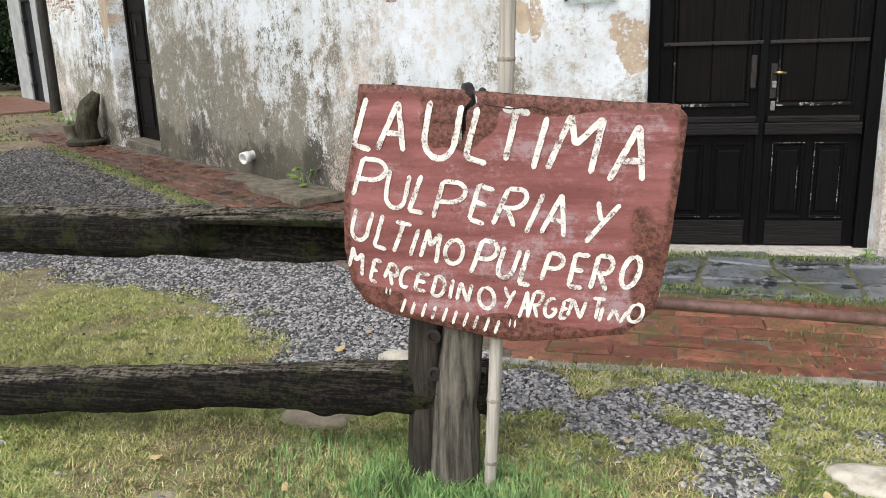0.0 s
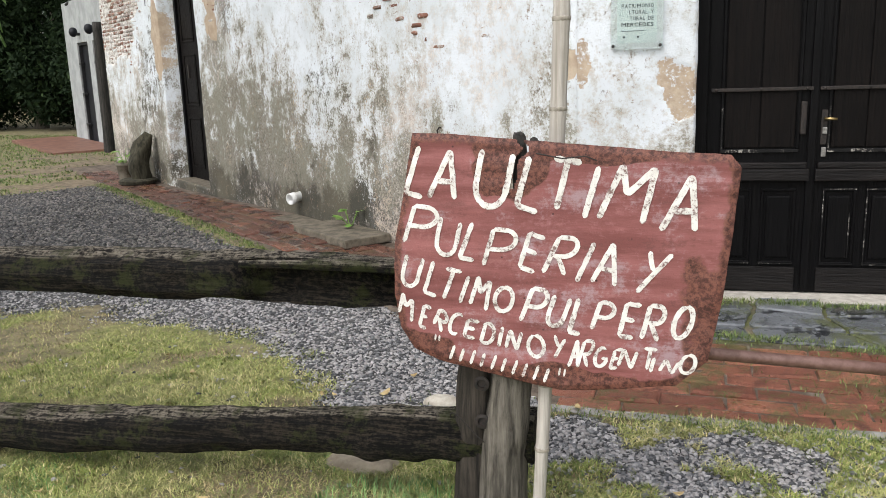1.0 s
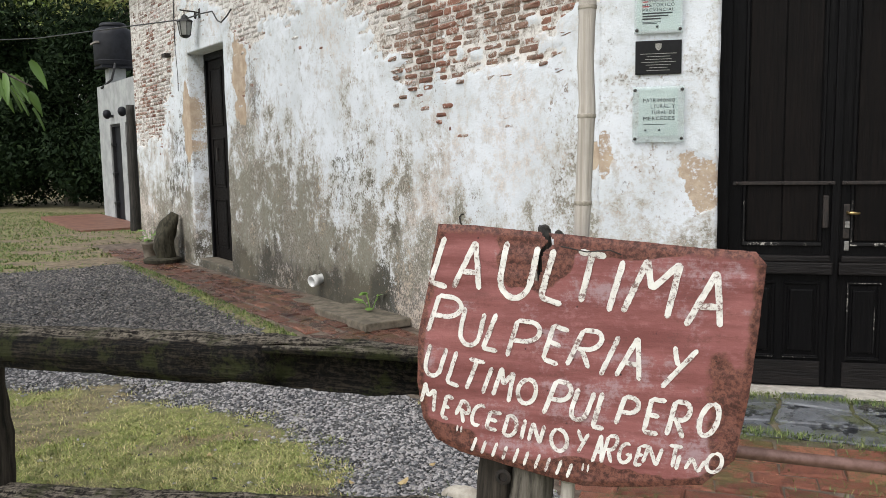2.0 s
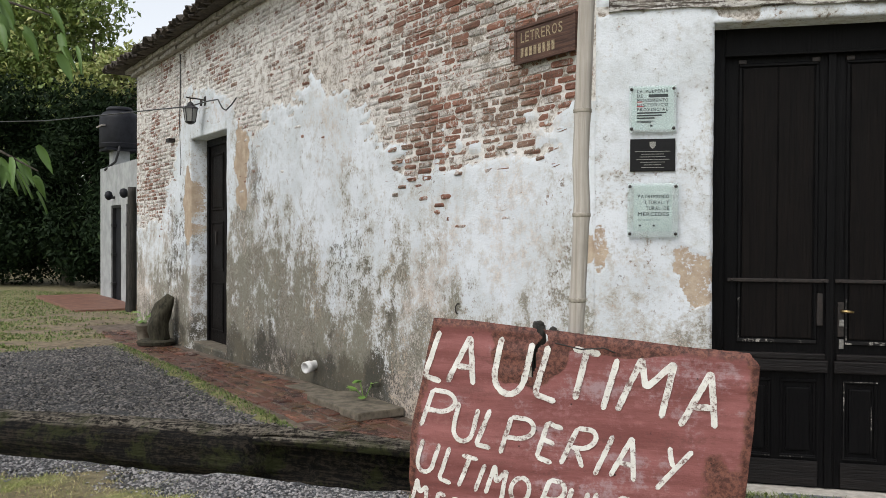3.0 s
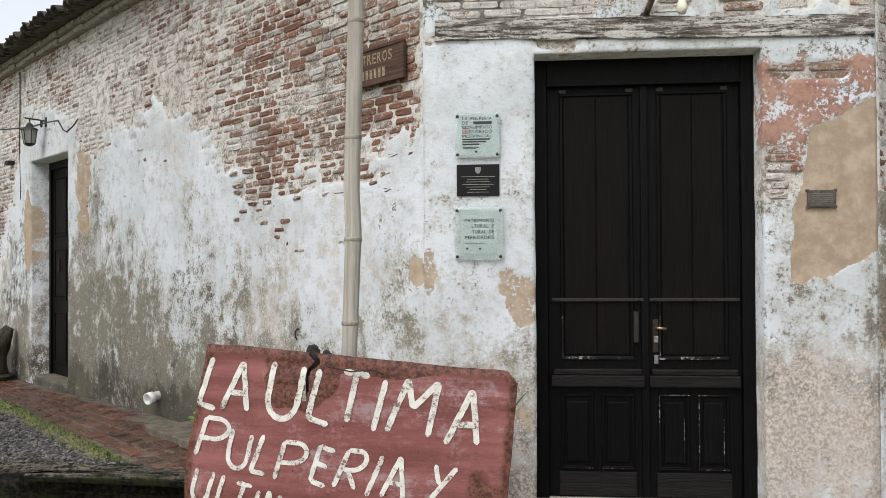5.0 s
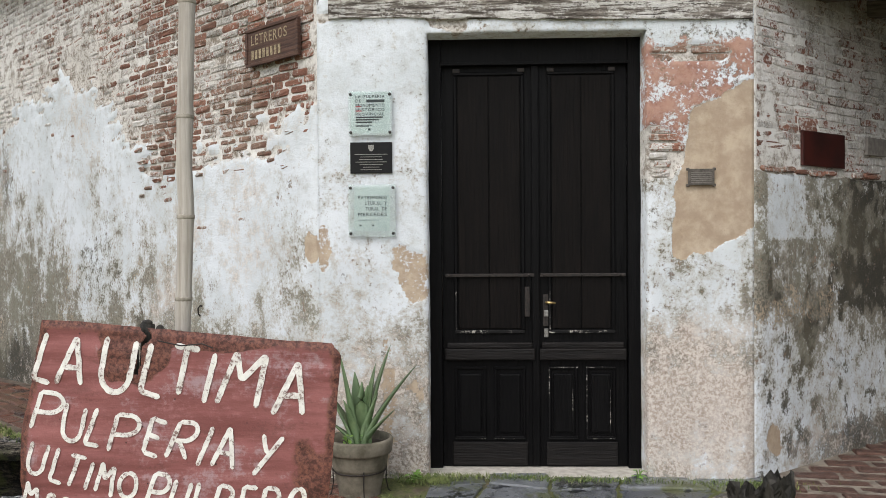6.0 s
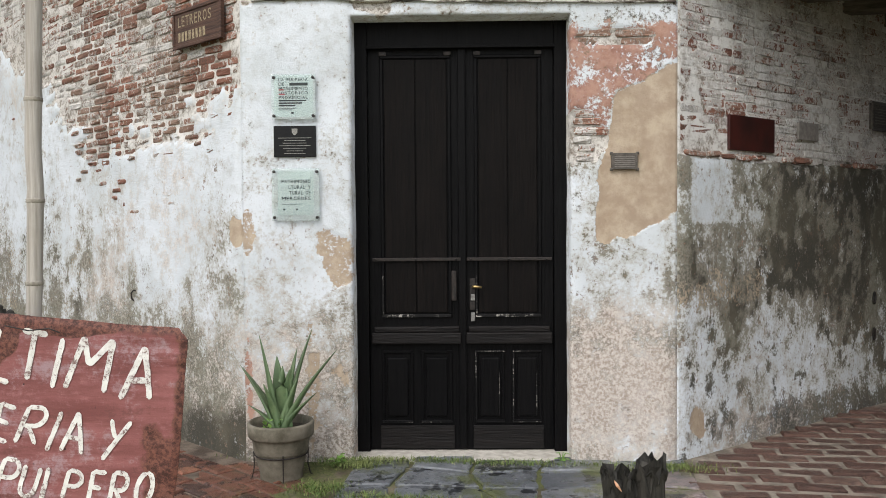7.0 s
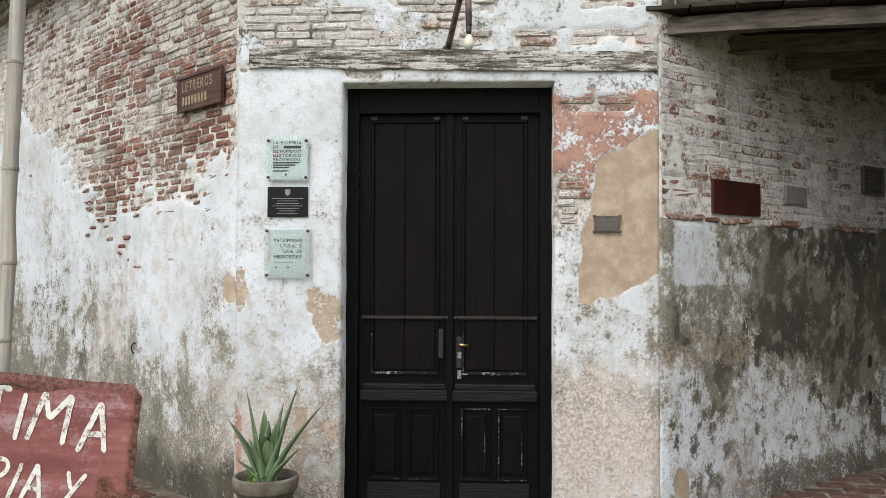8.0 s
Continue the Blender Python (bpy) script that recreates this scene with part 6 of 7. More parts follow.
def potted_aloe():
    pot = thing("potted_aloe", pose(-0.395, 4.70, 0.085), "grey clay pot with a spiky green aloe, standing by the door", "potted plant")
    clay = M_POT
    rim = lathe([(0.120, 0.03), (0.142, 0.13), (0.150, 0.16), (0.153, 0.163), (0.155, 0.17), (0.166, 0.245), (0.168, 0.25), (0.182, 0.252), (0.188, 0.262), (0.192, 0.325), (0.186, 0.335), (0.174, 0.335), (0.170, 0.30), (0.165, 0.285)], 40, False)
    part("pot", rim, clay, pot, smooth=True)
    part("soil", lathe([(0.168, 0.286), (0.10, 0.294), (0.01, 0.298)], 24, True), M_SOIL, pot, "dark potting soil")
    part("pot_base", lathe([(0.105, 0.005), (0.12, 0.008), (0.121, 0.031)], 32, True), clay, pot)
    rnd = random.Random(9)
    # leaf: direction, height of the tip, reach
    leaves = [(-150, 0.60, 0.10), (25, 0.62, 0.17), (70, 0.36, 0.08), (-178, 0.40, 0.21), (8, 0.50, 0.31), (-60, 0.40, 0.02), (-20, 0.34, 0.10), (160, 0.26, 0.13), (-10, 0.24, 0.20), (110, 0.44, 0.10), (-120, 0.30, 0.12), (200, 0.16, 0.16), (40, 0.5, 0.09)]
    for a, h, reach in leaves:
        c, s = math.cos(radians(a)), math.sin(radians(a))
        pts, wid = [], []
        for k in range(9):
            u = k / 8
            r = 0.025 + reach * u ** 1.25
            pts.append((c * r, s * r * 0.7, 0.285 + 0.93 * h * (u ** 0.92)))
            wid.append((0.056 * (1 - u) ** 0.8 + 0.002) * (0.8 + 0.5 * min(1, h / 0.5)))
        part("leaf", blade(pts, wid, 0.45, bmesh.new()), M_ALOE, pot, smooth=True)
    for k in range(9):
        a = rnd.uniform(0, 6.28)
        for q in range(4):
            bm = bmesh.new()
            b = a + rnd.uniform(-0.8, 0.8)
            p = Vector((-0.015 + 0.035 * math.cos(a), -0.12 + 0.02 * math.sin(a), 0.31 + rnd.uniform(0, 0.06)))
            d = Vector((math.cos(b), math.sin(b) - 0.4, rnd.uniform(0.1, 0.9))).normalized() * 0.03
            e = d.cross(Vector((0, 0, 1))).normalized() * 0.010
            bm.faces.new([bm.verts.new(v) for v in (p, p + d * 0.5 + e, p + d, p + d * 0.5 - e)])
            part("sprout", bm, M_SPROUT, pot)
    # wire stand
    ring = [(0.150 * math.cos(a), 0.150 * math.sin(a), 0.15) for a in np.linspace(0, 2 * math.pi, 30)]
    part("stand_ring", tube(ring, 0.004, 6), M_IRON, pot)
    for k in range(4):
        a = radians(20 + 90 * k)
        c, s = math.cos(a), math.sin(a)
        part("stand_leg", tube([(0.155 * c, 0.155 * s, 0.17), (0.152 * c, 0.152 * s, 0.08), (0.165 * c, 0.165 * s, 0.02), (0.185 * c, 0.185 * s, 0.004)], 0.004, 6), M_IRON, pot)


M_POT = plain_material("grey_clay", (0.070, 0.062, 0.040), (0.20, 0.178, 0.138), 7, 0.8, 0, 0.4)
M_SOIL = plain_material("potting_soil", (0.02, 0.014, 0.010), (0.05, 0.036, 0.026), 50, 0.95, 0, 0.8)
M_ALOE = aloe_material()
M_SPROUT = leaf_material("fresh_sprout", (0.12, 0.24, 0.04), (0.2, 0.33, 0.07), (0.25, 0.36, 0.1), False)
potted_aloe()


# ---- split stump post with the pipe's far end ----
def rotten(bm, top, seed):
    """Splinters the upper end of a log."""
    rnd = random.Random(seed)
    for v in bm.verts:
        if v.co.z > top:
            v.co += Vector((rnd.uniform(-0.012, 0.012), rnd.uniform(-0.012, 0.012), rnd.uniform(-0.055, 0.035)))
    return bm


def stump_post():
    post = thing("stump_post", pose(1.37, 2.89, 0.06), "short black split wooden post with a rotten top", "fence post")
    part("split_piece", rotten(log(bmesh.new(), [(0.055, 0, -0.08), (0.055, 0, 0.3), (0.058, 0, 0.63), (0.056, 0, 0.685)], [0.052, 0.052, 0.050, 0.040], 16, 51, 0.22, cuts=8), 0.63, 1), M_POST_BLACK, post)
    part("split_piece", rotten(log(bmesh.new(), [(-0.02, 0.02, -0.08), (-0.02, 0.02, 0.3), (-0.018, 0.02, 0.60), (-0.018, 0.02, 0.64)], [0.046, 0.045, 0.042, 0.032], 16, 53, 0.24, cuts=8), 0.57, 2), M_POST_BLACK, post)
    part("split_piece", rotten(log(bmesh.new(), [(-0.070, -0.01, -0.08), (-0.070, -0.01, 0.3), (-0.070, -0.01, 0.62), (-0.072, -0.01, 0.655)], [0.042, 0.040, 0.038, 0.026], 14, 55, 0.24, cuts=8), 0.59, 3), M_POST_BLACK, post)
    chip = tube([(-0.072, -0.045, 0.632), (-0.060, -0.050, 0.612), (-0.046, -0.046, 0.592)], [0.002, 0.006, 0.002], 6)
    part("splinter", chip, M_SPLINTER, post, "fresh orange splinter")


M_POST_BLACK = wood_material("black_wet_post", (0.006, 0.006, 0.005), (0.045, 0.04, 0.033), 1.0, 0.7, (28, 28, 2.2), spec=0.3)
M_SPLINTER = plain_material("fresh_wood", (0.45, 0.2, 0.1), (0.6, 0.38, 0.25), 60, 0.7)
stump_post()
# dark knob of rotten wood and a rusty nail on top of the sign
knob = log(bmesh.new(), [(-0.485, 2.25, 1.10), (-0.485, 2.25, 1.325), (-0.478, 2.25, 1.336)], [0.024, 0.018, 0.006], 12, 61, 0.45, cuts=9)
tagged(mesh_object("post_top", knob, M_POST_BLACK, True), "rotten black post end sticking up behind the sign", "post end")
knob = log(bmesh.new(), [(-0.43, 2.245, 1.28), (-0.445, 2.245, 1.312), (-0.44, 2.245, 1.322)], [0.018, 0.014, 0.006], 10, 63, 0.3, cuts=3)
tagged(mesh_object("post_top", knob, M_POST_BLACK, True), "splintered black post end beside the cane", "post end")
wire = tube([(-0.43, 2.196, 1.285), (-0.36, 2.192, 1.272), (-0.30, 2.192, 1.278), (-0.27, 2.196, 1.266)], 0.002, 5)
tagged(mesh_object("sign_wire", wire, M_IRON), "thin rusty wire holding the sign to the cane", "wire")

# ---- white outbuilding, water tank and far post ----
M_WHITEWASH = plain_material("whitewash", (0.23, 0.24, 0.237), (0.34, 0.352, 0.348), 3, 0.85, 0, 0.3)
M_TANK = plain_material("dark_plastic", (0.006, 0.0065, 0.009), (0.013, 0.014, 0.018), 8, 0.5, spec=0.2)


def outbuilding():
    house = thing("outbuilding", LEFT @ pose(0, 1.2, 0), "low whitewashed outbuilding with two narrow dark doors", "house")
    x0, x1, top = -18.75, -11.6, 3.22
    holes = ((-17.62, -16.62), (-16.18, -15.18))
    bm = boxes((x0, holes[0][0], 0, 0.25, -0.3, top), (holes[0][1], holes[1][0], 0, 0.25, -0.3, top), (holes[1][1], x1, 0, 0.25, -0.3, top),
               (holes[0][0], holes[0][1], 0, 0.25, 2.27, top), (holes[1][0], holes[1][1], 0, 0.25, 2.27, top))
    part("wall", bm, M_WHITEWASH, house)
    part("end_wall", boxes((x0, x0 + 0.25, 0.25, 3.2, -0.3, top)), M_WHITEWASH, house)
    part("back_wall", boxes((x0 + 0.25, x1, 2.95, 3.2, -0.3, top)), M_WHITEWASH, house)
    part("roof", boxes((x0 + 0.05, x1, 0.1, 3.1, top - 0.12, top - 0.002)), M_WHITEWASH, house)
    for a, b in holes:
        door = part("door", boxes((a + 0.06, b - 0.06, 0.10, 0.15, 0.0, 2.21), bevel=0.005), M_TANK, house, "dark narrow door")
        part("frame", boxes((a, a + 0.06, 0.03, 0.18, -0.05, 2.27), (b - 0.06, b, 0.03, 0.18, -0.05, 2.27), (a + 0.06, b - 0.06, 0.03, 0.18, 2.21, 2.27)), M_BLACK, door)
        for z in (0.4, 1.1, 1.8):
            part("hinge", boxes((a - 0.05, a + 0.18, 0.0, 0.09, z - 0.03, z + 0.03), bevel=0.008), M_BLACK, door)
        lamp = part("globe_lamp", lathe([(0.03, -0.11), (0.075, -0.07), (0.095, 0.0), (0.075, 0.07), (0.03, 0.10)], 14, True, None, pose((a + b) / 2 - 0.1, -0.14, 2.50)), M_TANK, house, "round dark wall lamp", True)
        part("bracket", boxes(((a + b) / 2 - 0.13, (a + b) / 2 - 0.07, -0.12, 0.0, 2.42, 2.48)), M_BLACK, lamp)
    pillar = part("pillar", boxes((-18.45, -18.05, 0.15, 0.55, top - 0.01, 3.64), bevel=0.01), M_WHITEWASH, house)
    part("slab", boxes((-18.65, -17.85, -0.05, 0.75, 3.64, 3.70)), M_TANK, pillar)
    return house


outbuilding()


def water_tank():
    tank = thing("water_tank", LEFT @ pose(-18.25, 1.55, 3.70), "round black plastic water tank with a domed lid", "water tank")
    part("body", lathe([(0.46, 0.0), (0.475, 0.03), (0.475, 0.72), (0.46, 0.79), (0.40, 0.88), (0.30, 0.93)], 36, True), M_TANK, tank, smooth=True)
    for z in (0.10,):
        part("band", lathe([(0.474, z), (0.484, z + 0.015), (0.474, z + 0.03)], 36, False), M_TANK, tank, smooth=True)
    part("lid", lathe([(0.30, 0.93), (0.315, 0.94), (0.315, 0.99), (0.27, 1.03), (0.05, 1.04)], 30, True), M_TANK, tank, smooth=True)
    part("label_strip", boxes((-0.3, 0.3, -0.487, -0.40, 0.52, 0.56)), M_GREY_PLATE, tank, "pale unreadable lettering strip")
    part("outlet_pipe", tube([(0.42, -0.1, 0.05), (0.55, -0.15, -0.1), (0.45, -0.2, -0.35), (0.2, -0.4, -0.55)], 0.03, 8), M_BLACK, tank)


water_tank()
# dark posts beside the far end of the house
post = log(bmesh.new(), [(-11.40, 14.40, -0.1), (-11.39, 14.40, 1.2), (-11.37, 14.40, 2.55)], [0.11, 0.095, 0.085], 14, 65, 0.12)
tagged(mesh_object("porch_post", post, M_POST_BLACK, True), "dark rough wooden post at the end of the house", "post")


def stump():
    ob = thing("carved_stump", LEFT @ pose(-8.25, -0.30, 0.060), "weathered mossy tree stump leaning on the wall", "stump")
    part("trunk", log(bmesh.new(), [(0.0, 0.05, 0.03), (0.0, 0.02, 0.25), (0.02, 0.10, 0.50), (0.02, 0.20, 0.66)], [0.13, 0.14, 0.12, 0.06], 14, 67, 0.3, cuts=5), M_STUMP, ob, smooth=True)
    part("stone_foot", lathe([(0.25, 0.0), (0.26, 0.04), (0.22, 0.06)], 20, True), M_STUMP, ob)


small_pot = thing("plant_pot", LEFT @ pose(-8.85, -0.30, 0.050), "small dark flower pot beside the stump", "flower pot")
part("pot", lathe([(0.09, 0.0), (0.12, 0.20), (0.135, 0.205), (0.135, 0.25), (0.115, 0.25), (0.11, 0.2)], 20, False), M_POT, small_pot, smooth=True)
part("soil", lathe([(0.112, 0.215), (0.01, 0.225)], 16, True), M_SOIL, small_pot)
M_STUMP = wood_material("mossy_stump", (0.014, 0.013, 0.009), (0.075, 0.068, 0.046), 1.0, 0.9, (14, 14, 3), spec=0.2)
stump()


# ---- leaves: many small blades in one mesh ----
def leaf_cloud(name, centres, size, material, parent, seed, upright=0.3, label="", long=1.0):
    """Leaves at the centres, each a bent four-cornered blade turned at random."""
    r = np.random.RandomState(seed)
    n = len(centres)
    a, b = r.rand(n) * 2 * math.pi, (r.rand(n) - 0.5) * math.pi * (1 - upright)
    d = np.stack([np.cos(a) * np.cos(b), np.sin(a) * np.cos(b), np.sin(b) - 0.3], -1)
    d /= np.linalg.norm(d, axis=1, keepdims=True)
    side = np.cross(d, r.randn(n, 3))
    side /= np.linalg.norm(side, axis=1, keepdims=True)
    s = (size * (0.6 + 0.8 * r.rand(n)))[:, None]
    fold = np.cross(d, side) * s * 0.15
    c = np.asarray(centres)
    verts = np.stack([c - d * s * long, c + side * s * 0.42 + fold, c + d * s * long, c - side * s * 0.42 + fold], 1).reshape(-1, 3)
    faces = np.arange(4 * n).reshape(n, 4)
    ob = raw_mesh(name, verts, faces, material)
    if parent:
        ob.parent = parent
    return tagged(ob, label, kind="stuff")


def clump_points(clumps, per, seed, hollow=0.55):
    """Points in the outer shells of ellipsoid clumps (x, y, z, rx, ry, rz), uneven."""
    r = np.random.RandomState(seed)
    out = []
    for x, y, z, rx, ry, rz in clumps:
        d = r.randn(per, 3)
        d /= np.linalg.norm(d, axis=1, keepdims=True)
        reach = (hollow + (1 - hollow) * r.rand(per)) * (0.75 + 0.5 * fbm(d[:, 0] * 2.5 + x, d[:, 2] * 2.5 + y, seed + 3, 3))
        out.append(np.array([x, y, z]) + d * reach[:, None] * np.array([rx, ry, rz]))
    return np.concatenate(out)


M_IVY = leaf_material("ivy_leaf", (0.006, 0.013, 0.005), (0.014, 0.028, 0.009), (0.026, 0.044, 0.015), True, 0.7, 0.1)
M_LEAF = leaf_material("tree_leaf", (0.095, 0.145, 0.034), (0.23, 0.29, 0.072), (0.44, 0.44, 0.17))
M_LEAF_PALE = leaf_material("pale_leaf", (0.22, 0.27, 0.08), (0.36, 0.36, 0.13), (0.52, 0.47, 0.24))
M_LEAF_NEAR = leaf_material("broad_leaf", (0.055, 0.11, 0.022), (0.12, 0.20, 0.045), (0.20, 0.27, 0.075))
M_BARK = wood_material("grey_bark", (0.03, 0.026, 0.02), (0.10, 0.088, 0.07), 1.0, 0.9, (18, 18, 3), spec=0.2)


def tree(base, height, clumps, per, size, material, label, seed, radius=0.22):
    t = thing("tree", Matrix.Translation(base), label, "tree", "trees behind the house")
    b = Vector(base)
    rnd = random.Random(seed)
    trunk = log(bmesh.new(), [(0, 0, -0.3), (0.1, 0.05, height * 0.3), (0.0, 0.1, height * 0.6), (0.1, 0.0, height * 0.9)], [radius, radius * 0.8, radius * 0.5, radius * 0.15], 12, seed, 0.12)
    part("trunk", trunk, M_BARK, t, smooth=True)
    for k, (x, y, z, *_r) in enumerate(clumps[:7]):
        start = Vector((0.03, 0.05, min(height * 0.75, max(0.8, (z - b.z) * 0.6))))
        end = Vector((x, y, z)) - b
        mid = start.lerp(end, 0.5) + Vector((rnd.uniform(-0.3, 0.3), rnd.uniform(-0.3, 0.3), 0.4))
        part("limb", tube([start, mid, end], [radius * 0.4, radius * 0.25, 0.03], 8), M_BARK, t, smooth=True)
    pts = clump_points(clumps, per, seed) - np.array(base)
    leaf_cloud("crown", pts, size, material, t, seed + 1)
    return t


def clumps_in(x0, x1, y0, y1, z0, z1, n, r0, r1, seed):
    rnd = random.Random(seed)
    return [(rnd.uniform(x0, x1), rnd.uniform(y0, y1), rnd.uniform(z0, z1), rnd.uniform(r0, r1), rnd.uniform(r0, r1), rnd.uniform(r0, r1) * 0.8) for _ in range(n)]


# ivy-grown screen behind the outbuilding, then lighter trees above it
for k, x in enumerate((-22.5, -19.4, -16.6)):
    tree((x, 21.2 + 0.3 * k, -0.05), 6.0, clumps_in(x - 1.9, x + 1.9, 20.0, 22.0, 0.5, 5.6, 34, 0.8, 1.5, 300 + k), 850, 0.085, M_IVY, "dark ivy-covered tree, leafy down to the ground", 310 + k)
tree((-21.0, 24.5, -0.1), 9.5, clumps_in(-26.0, -21.2, 23.0, 26.0, 5.2, 12.0, 36, 0.8, 1.7, 320), 600, 0.11, M_LEAF, "tall green tree with an open sunlit crown", 321, 0.3)
tree((-18.4, 22.8, -0.1), 7.0, clumps_in(-20.6, -17.6, 22.0, 23.6, 4.8, 7.4, 16, 0.6, 1.1, 330), 700, 0.09, M_LEAF_PALE, "pale yellow-green flowering tree", 331, 0.2)
tree((-30.0, 33.0, -0.2), 12.0, clumps_in(-42.0, -31.0, 32.0, 36.0, 1.0, 13.0, 46, 1.6, 3.0, 340), 420, 0.22, M_LEAF, "tall green tree far behind the garden", 341, 0.35)
tree((-24.5, 36.0, -0.2), 9.0, clumps_in(-26.5, -21.5, 35.0, 37.0, 6.0, 10.2, 12, 0.7, 1.4, 350), 240, 0.16, M_LEAF, "distant tree with a thin crown above the roof", 351, 0.25)
tree((-44.0, 24.0, -0.2), 11.0, clumps_in(-50.0, -32.0, 22.0, 30.0, 0.5, 10.0, 40, 1.8, 3.2, 360), 350, 0.25, M_LEAF, "broad green tree beyond the lawn", 361, 0.35)


def near_branch():
    """A leafy twig that hangs into view from a tree standing aside, plus an unseen shading crown."""
    t = thing("tree", Matrix.Translation((-5.04, 3.4, 0.05)), "young broad-leaved tree with bright drooping leaves, unseen crown added for shade", "tree")
    part("trunk", log(bmesh.new(), [(0, 0, -0.2), (0.05, 0, 1.2), (0.1, 0.05, 2.4), (0.3, 0.05, 3.4)], [0.07, 0.06, 0.045, 0.02], 12, 371, 0.1), M_BARK, t, smooth=True)
    part("limb", tube([(0.1, 0.03, 2.2), (0.7, 0.05, 2.65), (1.3, 0.08, 2.80), (1.72, 0.10, 2.66)], [0.022, 0.016, 0.010, 0.004], 8), M_BARK, t)
    part("limb", tube([(0.08, 0.03, 1.7), (0.7, 0.0, 2.0), (1.3, 0.05, 2.02), (1.66, 0.08, 1.85)], [0.02, 0.014, 0.009, 0.004], 8), M_BARK, t)
    # large crown out of view, added only to shade the ground on the left
    crown = clumps_in(-3.6, -0.9, -3.0, 0.0, 3.0, 6.6, 26, 0.7, 1.2, 381)
    for x, y, z, *_r in crown[:6]:
        part("limb", tube([(0.1, 0.03, 2.3), ((0.1 + x) / 2, y / 2, (2.6 + z) / 2 + 0.3), (x, y, z)], [0.04, 0.025, 0.008], 8), M_BARK, t, smooth=True)
    leaf_cloud("crown", clump_points(crown, 330, 382), 0.085, M_LEAF_NEAR, t, 383)
    rnd = random.Random(377)
    spots = []
    for _ in range(26):
        u = rnd.random()
        spots.append((1.0 + 0.86 * u, 0.08 + rnd.uniform(-0.25, 0.2), 2.84 - 0.32 * u * u + rnd.uniform(-0.16, 0.08)))
    for _ in range(20):
        u = rnd.random()
        spots.append((1.0 + 0.68 * u, 0.06 + rnd.uniform(-0.25, 0.2), 2.05 - 0.22 * u * u + rnd.uniform(-0.16, 0.08)))
    for p in spots:
        bm = bmesh.new()
        l, w = rnd.uniform(0.08, 0.14), rnd.uniform(0.016, 0.028)
        a = rnd.uniform(-0.9, 0.9)
        way = Vector((math.cos(a) * 0.55, math.sin(a) * 0.55, -0.75)).normalized()
        side = way.cross(Vector((rnd.uniform(-1, 1), rnd.uniform(-1, 1), 0.5))).normalized()
        lift = way.cross(side) * 0.012
        rows = []
        for k in range(6):
            u = k / 5
            c = Vector(p) + way * (l * u) + Vector((0, 0, -0.05 * u * u))
            ww = w * math.sin(math.pi * min(1, 0.08 + 0.92 * u) ** 0.8) + 0.001
            rows.append([bm.verts.new(c - side * ww + lift), bm.verts.new(c), bm.verts.new(c + side * ww + lift)])
        for q, s in zip(rows, rows[1:]):
            bm.faces.new((q[0], q[1], s[1], s[0]))
            bm.faces.new((q[1], q[2], s[2], s[1]))
        part("leaf", bm, M_LEAF_NEAR, t, smooth=True)


near_branch()


# ---- loose stones ----
def stone_material(name, dark, light, warm):
    g = Graph(name)
    c = g.chance(True)
    n = g.noise(90, 4, 0.65)
    colour = g.mix(g.calc("POWER", c, 1.5), dark, light)
    colour = g.mix(g.span(c, 0.45, 0.5, 0, 0.5), colour, warm)
    colour = g.mix(g.span(n, 0.4, 0.7, 0, 0.4), colour, dark)
    return g.finish(colour, 0.6, n, 0.3, 0.003, spec=0.4)


def scatter(weights, n, x0, x1, y0, y1, seed, power=1.6):
    """Random places in a rectangle, kept by their weight and thinned with distance."""
    r = np.random.RandomState(seed)
    xs, ys = np.zeros(0), np.zeros(0)
    while len(xs) < n:
        x, y = x0 + (x1 - x0) * r.rand(n * 8), y0 + (y1 - y0) * r.rand(n * 8)
        d = np.hypot(x - 0.3, y) / 2.3
        keep = r.rand(n * 8) < weights(x, y) / np.maximum(d, 0.8) ** power
        xs, ys = np.concatenate([xs, x[keep]]), np.concatenate([ys, y[keep]])
    return xs[:n], ys[:n]


def gravel(name, n, seed, weight, area, low, high, material, label):
    r = np.random.RandomState(seed)
    t = (1 + 5 ** 0.5) / 2
    base = np.array([(-1, t, 0), (1, t, 0), (-1, -t, 0), (1, -t, 0), (0, -1, t), (0, 1, t), (0, -1, -t), (0, 1, -t), (t, 0, -1), (t, 0, 1), (-t, 0, -1), (-t, 0, 1)]) / 1.9
    tris = np.array([int(c, 16) for c in "0b5051017 07a 0ab 159 5b4 ba2 a76 718 394 342 326 368 389 495 24b 62a 867 981".replace(" ", "")]).reshape(-1, 3)
    x, y = scatter(weight, n, *area, seed)
    size = low + (high - low) * r.rand(n) ** 2
    spin = r.rand(n) * 2 * math.pi
    v = base[None] * (1 + 0.95 * (r.rand(n, 12, 3) - 0.5)) * np.stack([np.ones(n), 0.55 + 0.4 * r.rand(n), 0.30 + 0.35 * r.rand(n)], -1)[:, None, :] * size[:, None, None]
    tip = (r.rand(n) - 0.5)[:, None] * 0.8
    v[:, :, 2] += v[:, :, 0] * tip
    c, s = np.cos(spin)[:, None], np.sin(spin)[:, None]
    px, py = v[:, :, 0] * c - v[:, :, 1] * s, v[:, :, 0] * s + v[:, :, 1] * c
    verts = np.stack([px + x[:, None], py + y[:, None], v[:, :, 2] + (ground_level(x, y) + size * 0.22)[:, None]], -1).reshape(-1, 3)
    faces = (tris[None] + 12 * np.arange(n)[:, None, None]).reshape(-1, 3)
    ob = raw_mesh(name, verts, faces, material)
    return tagged(ob, label, "gravel", kind="stuff")


